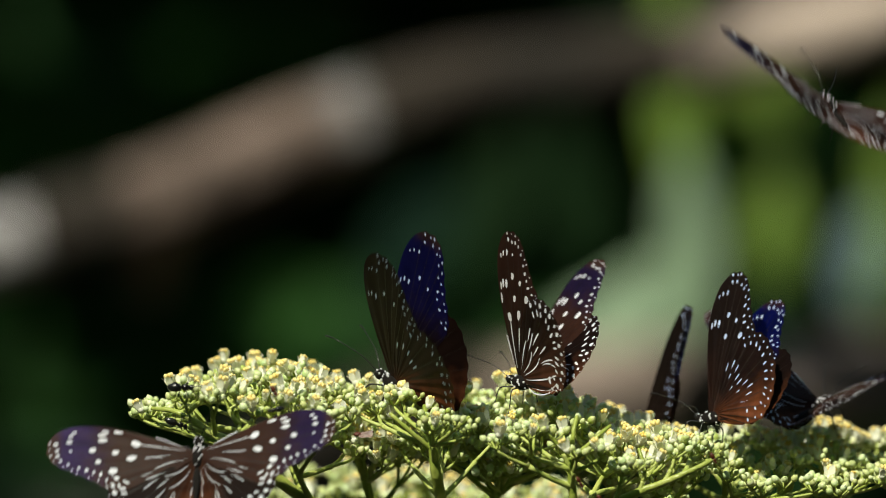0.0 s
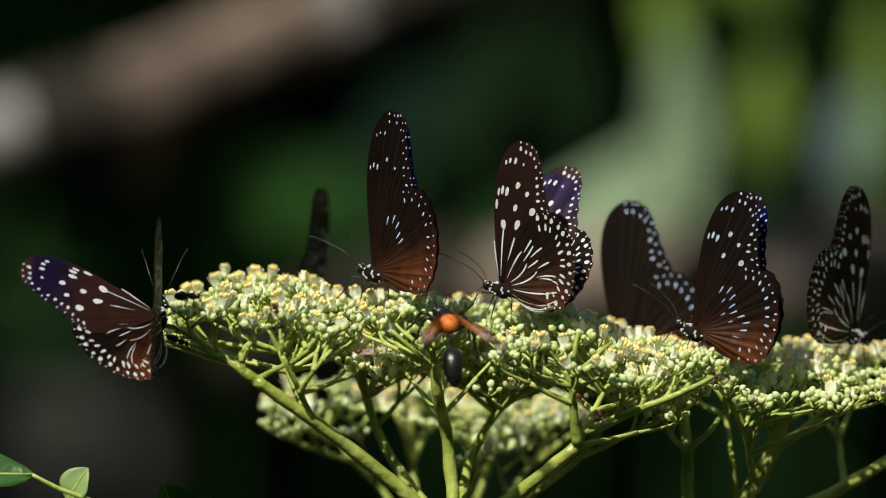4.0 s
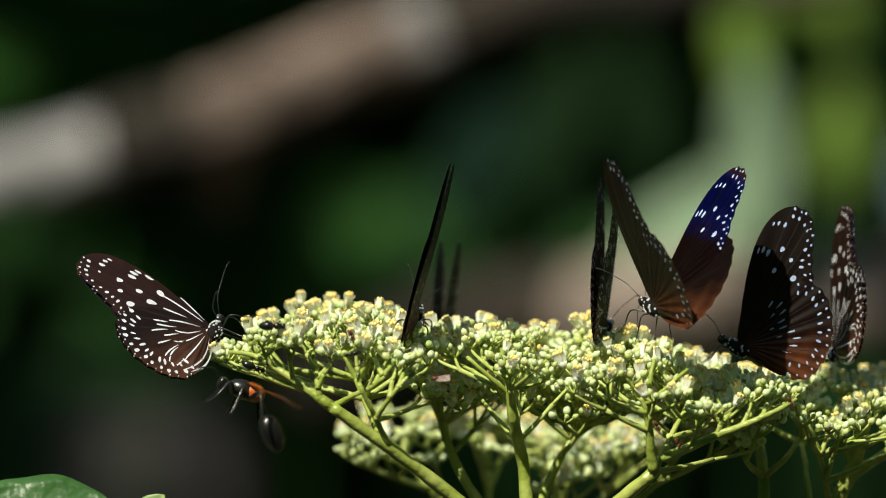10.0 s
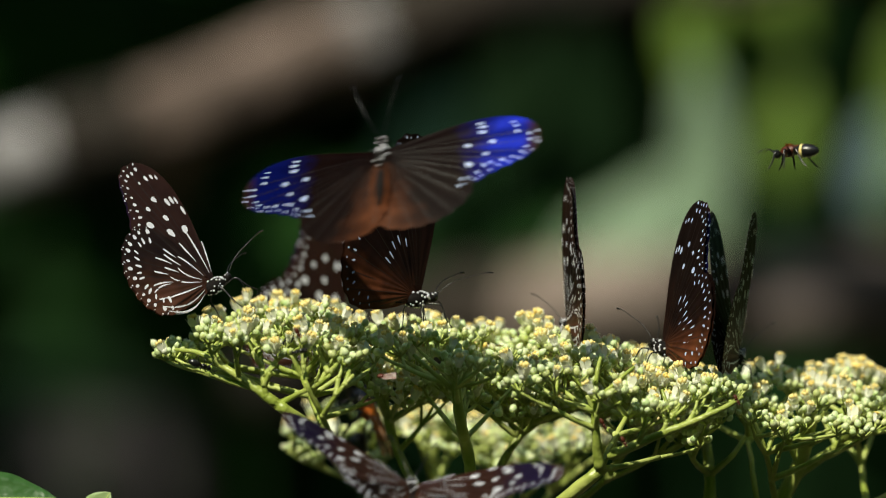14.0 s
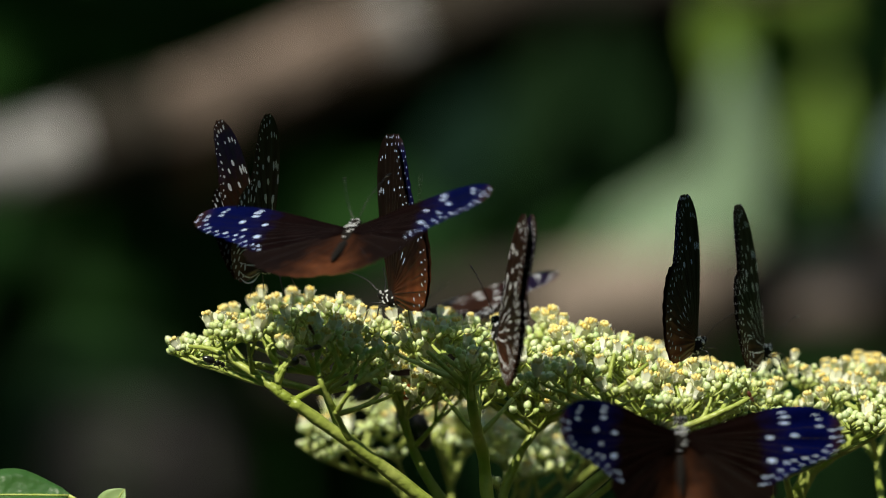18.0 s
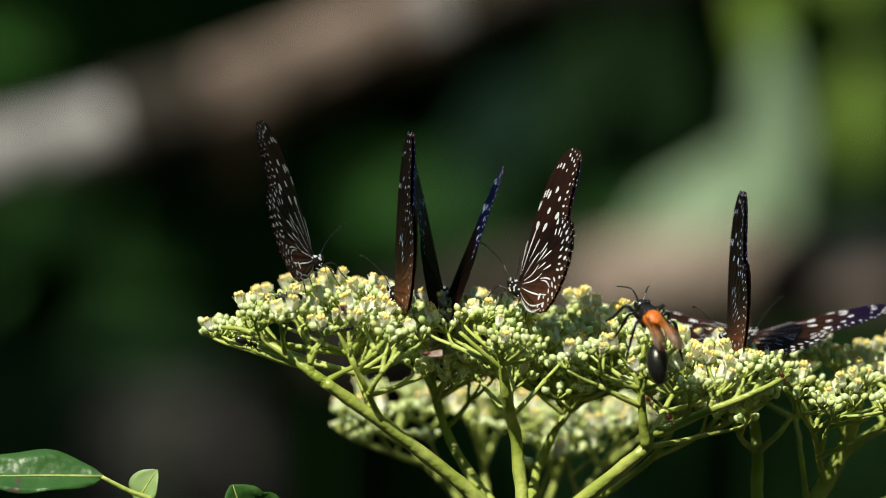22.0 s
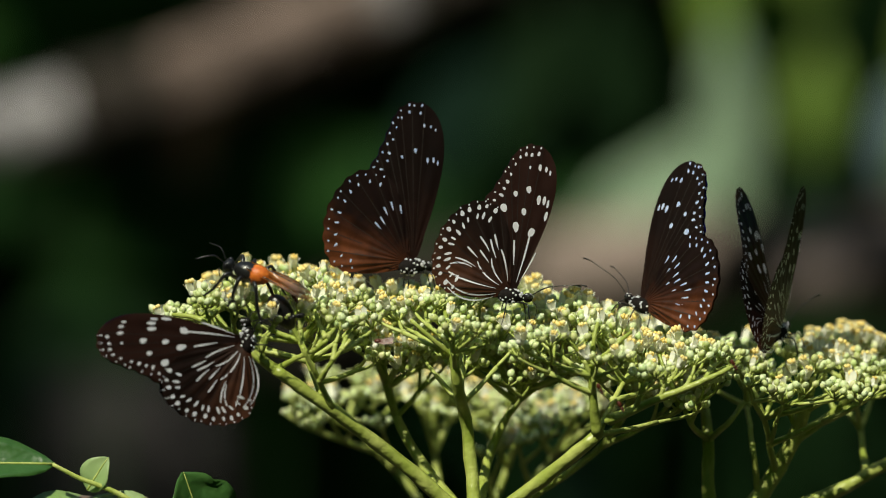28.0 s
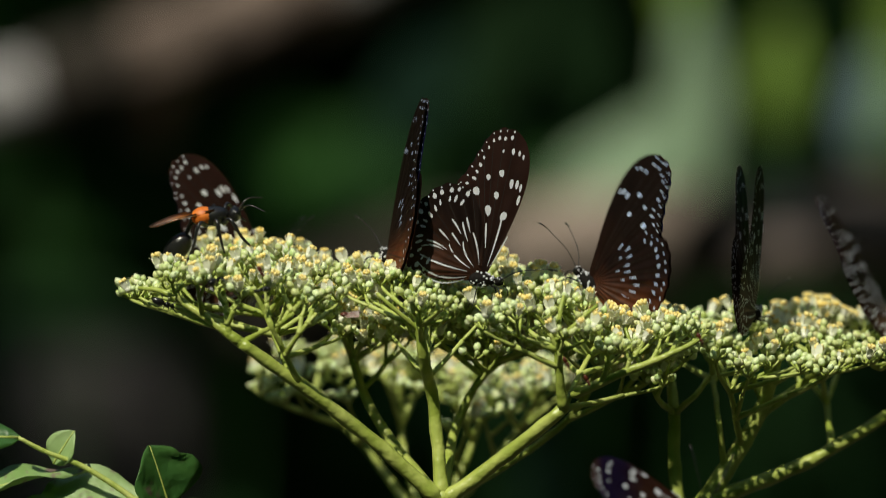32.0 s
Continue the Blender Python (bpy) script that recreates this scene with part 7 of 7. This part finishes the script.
    walk(wasp_a, [
        (0, pose(0.1759, 0.0000, 1.7504, 0, 0, 150)), (0.6, pose(0.1010, -0.0200, 1.6569, 0, 0, 130)), (0.9, pose(0.0528, -0.0370, 1.6030, 0, -5, 105)), (1, pose(0.0512, -0.0370, 1.6007, 0, -5, 100)),
        (1.2, pose(0.0493, -0.0370, 1.5946, 0, -55, 92)), (1.5, pose(0.0504, -0.0370, 1.5902, 0, -60, 92)), (1.75, pose(0.0470, -0.0370, 1.5919, 8, -49, 116)), (2, pose(0.0436, -0.0370, 1.5937, 15, -38, 140)),
        (2.5, pose(0.0435, -0.0370, 1.5925, 15, -38, 140)), (3.5, pose(0.0214, -0.0380, 1.5984, 0, -20, 150)), (4, pose(0.0092, -0.0375, 1.5984, 0, -25, 105)), (4.5, pose(-0.0029, -0.0370, 1.5984, 0, -30, 60)),
        (4.8, pose(-0.0018, -0.0370, 1.6048, 0, -20, 60)), (5, pose(0.0006, -0.0370, 1.6059, 0, -40, 62)), (5.3, pose(0.0165, -0.0370, 1.6117, 0, -20, 40)), (5.5, pose(0.0448, -0.0400, 1.6151, 0, -20, 70)),
        (5.8, pose(0.0440, -0.0360, 1.6038, 0, -50, 90)), (6, pose(0.0420, -0.0360, 1.6031, 0, -22, 92)), (6.5, pose(0.0374, -0.0360, 1.6073, 0, -22, 92)), (7, pose(0.0394, -0.0350, 1.6087, 0, -20, 90)),
        (7.25, pose(0.0290, -0.0375, 1.6165, 0, -15, 125)), (7.5, pose(0.0187, -0.0400, 1.6243, 0, -10, 160)), (7.65, pose(-0.0034, -0.0400, 1.6207, 0, -10, 230)), (7.8, pose(-0.0254, -0.0400, 1.6171, 0, -10, 300)),
        (8, pose(-0.0360, -0.0400, 1.6147, 0, -12, 305)), (8.15, pose(-0.0381, -0.0385, 1.6119, 0, -21, 352)), (8.3, pose(-0.0401, -0.0370, 1.6092, 0, -30, 400)), (8.5, pose(-0.0424, -0.0370, 1.6040, 0, -35, 440)),
        (8.75, pose(-0.0387, -0.0415, 1.6029, 16, -16, 398)), (9, pose(-0.0351, -0.0460, 1.6019, 32, 3, 356)), (9.5, pose(-0.0321, -0.0460, 1.6015, 32, 6, 342)), (9.65, pose(-0.0382, -0.0415, 1.5978, 16, 18, 301)),
        (9.8, pose(-0.0442, -0.0370, 1.5940, 0, 30, 260)), (9.9, pose(-0.0540, -0.0285, 1.5907, 0, 5, 222)), (10, pose(-0.0638, -0.0200, 1.5874, 0, -20, 185)), (10.5, pose(-0.0438, 0.0400, 1.5824, 0, -60, 160)),
        (11, pose(-0.0358, 0.0650, 1.5813, 0, -70, 150)), (12, pose(-0.0314, 0.0650, 1.5800, 0, -70, 150)), (13, pose(-0.0257, 0.0650, 1.5830, 0, -60, 150)), (14, pose(-0.0187, 0.0650, 1.5833, 0, -60, 150)),
        (15, pose(-0.0106, 0.0650, 1.5847, 0, -20, 150)), (17.5, pose(-0.0134, 0.0650, 1.5856, 0, -20, 150)), (19.4, pose(-0.0125, 0.0650, 1.5857, 0, -20, 100)), (19.55, pose(0.0060, 0.0325, 1.5980, 0, -20, 50)),
        (19.7, pose(0.0229, 0.0000, 1.6088, 0, -20, 0)), (19.8, pose(0.0351, -0.0220, 1.6068, 0, 5, -35)), (19.9, pose(0.0472, -0.0440, 1.6048, 0, 30, -70)), (20, pose(0.0503, -0.0440, 1.6013, 0, 44, -86)),
        (20.1, pose(0.0482, -0.0417, 1.5982, 0, 13, -57)), (20.2, pose(0.0461, -0.0393, 1.5951, 0, -19, -29)), (20.3, pose(0.0439, -0.0370, 1.5920, 0, -50, 0)), (20.5, pose(0.0442, -0.0370, 1.5901, 0, -60, 60)),
        (21, pose(0.0478, -0.0370, 1.5928, 0, -58, 96)), (21.5, pose(0.0450, -0.0370, 1.5975, 0, -32, 104)), (22, pose(0.0444, -0.0370, 1.6002, 0, -30, 112)), (22.15, pose(0.0464, -0.0415, 1.6000, 0, -38, 71)),
        (22.3, pose(0.0484, -0.0460, 1.6014, 0, -20, 40)), (22.4, pose(0.0492, -0.0460, 1.6034, 10, -6, 21)), (22.5, pose(0.0501, -0.0460, 1.6054, 20, 8, 2)), (23, pose(0.0558, -0.0460, 1.6035, 20, 8, 2)),
        (23.5, pose(0.0545, -0.0460, 1.6037, 20, 8, 2)), (23.6, pose(0.0531, -0.0280, 1.6082, 10, -1, 46)), (23.7, pose(0.0516, -0.0100, 1.6128, 0, -10, 90)), (23.85, pose(0.0377, 0.0200, 1.6060, 0, -5, 130)),
        (24, pose(0.0234, 0.0500, 1.5989, 0, 0, 170)), (24.3, pose(-0.0114, -0.0400, 1.6091, 0, -10, 170)), (24.5, pose(-0.0200, -0.0370, 1.6143, 0, -30, 150)), (24.8, pose(-0.0379, -0.0420, 1.6030, -30, -45, 150)),
        (25, pose(-0.0448, -0.0420, 1.5965, -84.8, -55.8, -164.7)), (25.5, pose(-0.0438, -0.0420, 1.5962, -84.8, -55.8, -164.7)), (26.5, pose(-0.0444, -0.0420, 1.5979, -40, -35, 170)), (27.5, pose(-0.0454, -0.0340, 1.6093, -30, -20, 165)),
        (28, pose(-0.0473, -0.0340, 1.6084, -30, -20, 165)), (28.5, pose(-0.0487, -0.0300, 1.6062, 0, -10, 190)), (28.8, pose(-0.0529, -0.0200, 1.6092, 0, -15, 150)), (29, pose(-0.0568, -0.0120, 1.6114, 0, -16, 115)),
        (29.5, pose(-0.0626, 0.0100, 1.6117, 0, -12, 105)), (30, pose(-0.0650, 0.0200, 1.6134, 0, -12, 105)), (30.5, pose(-0.0598, 0.0100, 1.6145, 0, -10, 60)), (30.75, pose(-0.0580, 0.0050, 1.6141, 12, -9, 32)),
        (31, pose(-0.0561, 0.0000, 1.6136, 25, -8, 4)), (31.5, pose(-0.0551, 0.0000, 1.6127, 25, -8, 0)), (32, pose(-0.0482, 0.0000, 1.6164, 25, -8, 2)),
    ])
    spread(wasp_a, [
        (0, 80), (0.6, 80), (0.9, 80), (1, 78), (1.2, 8), (1.5, 8), (1.75, 8), (2, 8),
        (2.5, 8), (3.5, 70), (4, 40), (4.5, 10), (4.8, 70), (5, 80), (5.3, 80), (5.5, 78),
        (5.8, 20), (6, 5), (6.5, 5), (7, 12), (7.25, 46), (7.5, 80), (7.65, 80), (7.8, 80),
        (8, 80), (8.15, 65), (8.3, 50), (8.5, 10), (8.75, 9), (9, 8), (9.5, 8), (9.65, 34),
        (9.8, 60), (9.9, 50), (10, 40), (10.5, 12), (11, 12), (12, 12), (13, 12), (14, 12),
        (15, 12), (17.5, 12), (19.4, 12), (19.55, 46), (19.7, 80), (19.8, 80), (19.9, 80), (20, 86),
        (20.1, 77), (20.2, 69), (20.3, 60), (20.5, 10), (21, 8), (21.5, 14), (22, 16), (22.15, 15),
        (22.3, 14), (22.4, 14), (22.5, 14), (23, 14), (23.5, 14), (23.6, 47), (23.7, 80), (23.85, 80),
        (24, 80), (24.3, 80), (24.5, 80), (24.8, 40), (25, 8), (25.5, 8), (26.5, 30), (27.5, 10),
        (28, 10), (28.5, 14), (28.8, 14), (29, 10), (29.5, 12), (30, 12), (30.5, 14), (30.75, 11),
        (31, 8), (31.5, 8), (32, 8),
    ])
    walk(bee_b, [
        (0, pose(-0.2386, -0.0380, 1.4831, 0, 0, 60)), (12, pose(-0.1662, -0.0380, 1.5440, 0, -10, 20)), (12.5, pose(-0.0781, -0.0370, 1.5784, 0, -10, 0)), (12.8, pose(-0.0162, -0.0380, 1.5875, 0, -10, 0)),
        (13, pose(0.0121, -0.0380, 1.5947, 10, -30, 40)), (13.3, pose(0.0197, -0.0380, 1.5774, 0, 0, 20)), (13.5, pose(0.0224, -0.0380, 1.5610, 0, 0, 0)), (13.8, pose(0.0340, -0.0380, 1.5237, 0, 0, 0)),
        (32, pose(0.0734, -0.0380, 1.4076, 0, 0, 0)),
    ])
    spread(bee_b, [
        (0, 80), (12, 80), (12.5, 80), (12.8, 80), (13, 40), (13.3, 80), (13.5, 80), (13.8, 80),
        (32, 80),
    ])
    walk(bee_c, [
        (0, pose(0.0699, -0.0400, 1.8363, 0, 0, 60)), (12.4, pose(0.0284, -0.0400, 1.7216, 0, 0, 90)), (13, pose(0.0173, -0.0380, 1.6090, 0, -60, 95)), (13.15, pose(0.0383, -0.0380, 1.6035, 0, -35, 58)),
        (13.3, pose(0.0594, -0.0380, 1.5980, 0, -10, 20)), (13.5, pose(0.0783, -0.0380, 1.5904, 0, -10, 40)), (13.65, pose(0.0856, -0.0390, 1.6122, 0, -15, 90)), (13.8, pose(0.0928, -0.0400, 1.6340, 0, -20, 140)),
        (14, pose(0.0928, -0.0400, 1.6490, 0, 10, 160)), (14.5, pose(0.0914, -0.0400, 1.6521, 0, 10, 170)), (14.65, pose(0.1066, -0.0400, 1.6640, 0, 5, 130)), (14.8, pose(0.1219, -0.0400, 1.6759, 0, 0, 90)),
        (15.3, pose(0.1830, 0.0000, 1.7355, 0, 0, 60)), (32, pose(0.1940, 0.0000, 1.7482, 0, 0, 60)),
    ])
    spread(bee_c, [
        (0, 80), (12.4, 80), (13, 70), (13.15, 75), (13.3, 80), (13.5, 50), (13.65, 65), (13.8, 80),
        (14, 80), (14.5, 80), (14.65, 80), (14.8, 80), (15.3, 80), (32, 80),
    ])
    walk(small_wasp, [
        (0, pose(-0.0597, -0.0340, 1.6027, -30, 0, -20)), (1, pose(-0.0566, -0.0340, 1.6017, -30, 0, -20)), (2, pose(-0.0584, -0.0340, 1.6027, -30, 0, -20)), (5, pose(-0.0579, -0.0340, 1.6052, -30, 0, -25)),
        (6, pose(-0.0552, -0.0340, 1.6040, -30, 0, -25)), (7, pose(-0.0546, -0.0340, 1.6046, -30, 0, -10)), (8, pose(-0.0549, -0.0340, 1.6044, -30, 0, -20)), (8.33, pose(-0.0538, -0.0340, 1.6040, -30, -0, -73)),
        (8.67, pose(-0.0537, -0.0340, 1.6040, -30, -0, -127)), (9, pose(-0.0546, -0.0340, 1.6044, -30, 0, -180)), (9.33, pose(-0.0549, -0.0340, 1.6050, -30, -0, -127)), (9.67, pose(-0.0553, -0.0340, 1.6049, -30, -0, -73)),
        (10, pose(-0.0559, -0.0340, 1.6041, -30, 0, -20)), (11, pose(-0.0584, -0.0340, 1.6041, -30, 0, 10)), (12, pose(-0.0586, -0.0340, 1.6043, -30, 0, 80)), (14, pose(-0.0372, -0.0200, 1.6001, -30, 0, 80)),
        (18, pose(-0.0403, 0.0000, 1.5933, -30, 0, 100)), (21, pose(-0.0522, -0.0200, 1.6061, -30, 0, 170)), (25, pose(-0.0367, -0.0340, 1.6000, -30, 0, 170)), (27, pose(-0.0421, -0.0340, 1.6061, -30, -0, 130)),
        (29, pose(-0.0569, -0.0340, 1.5962, -30, 0, 90)), (32, pose(-0.0476, -0.0340, 1.5988, -30, 0, 80)),
    ])


motions()
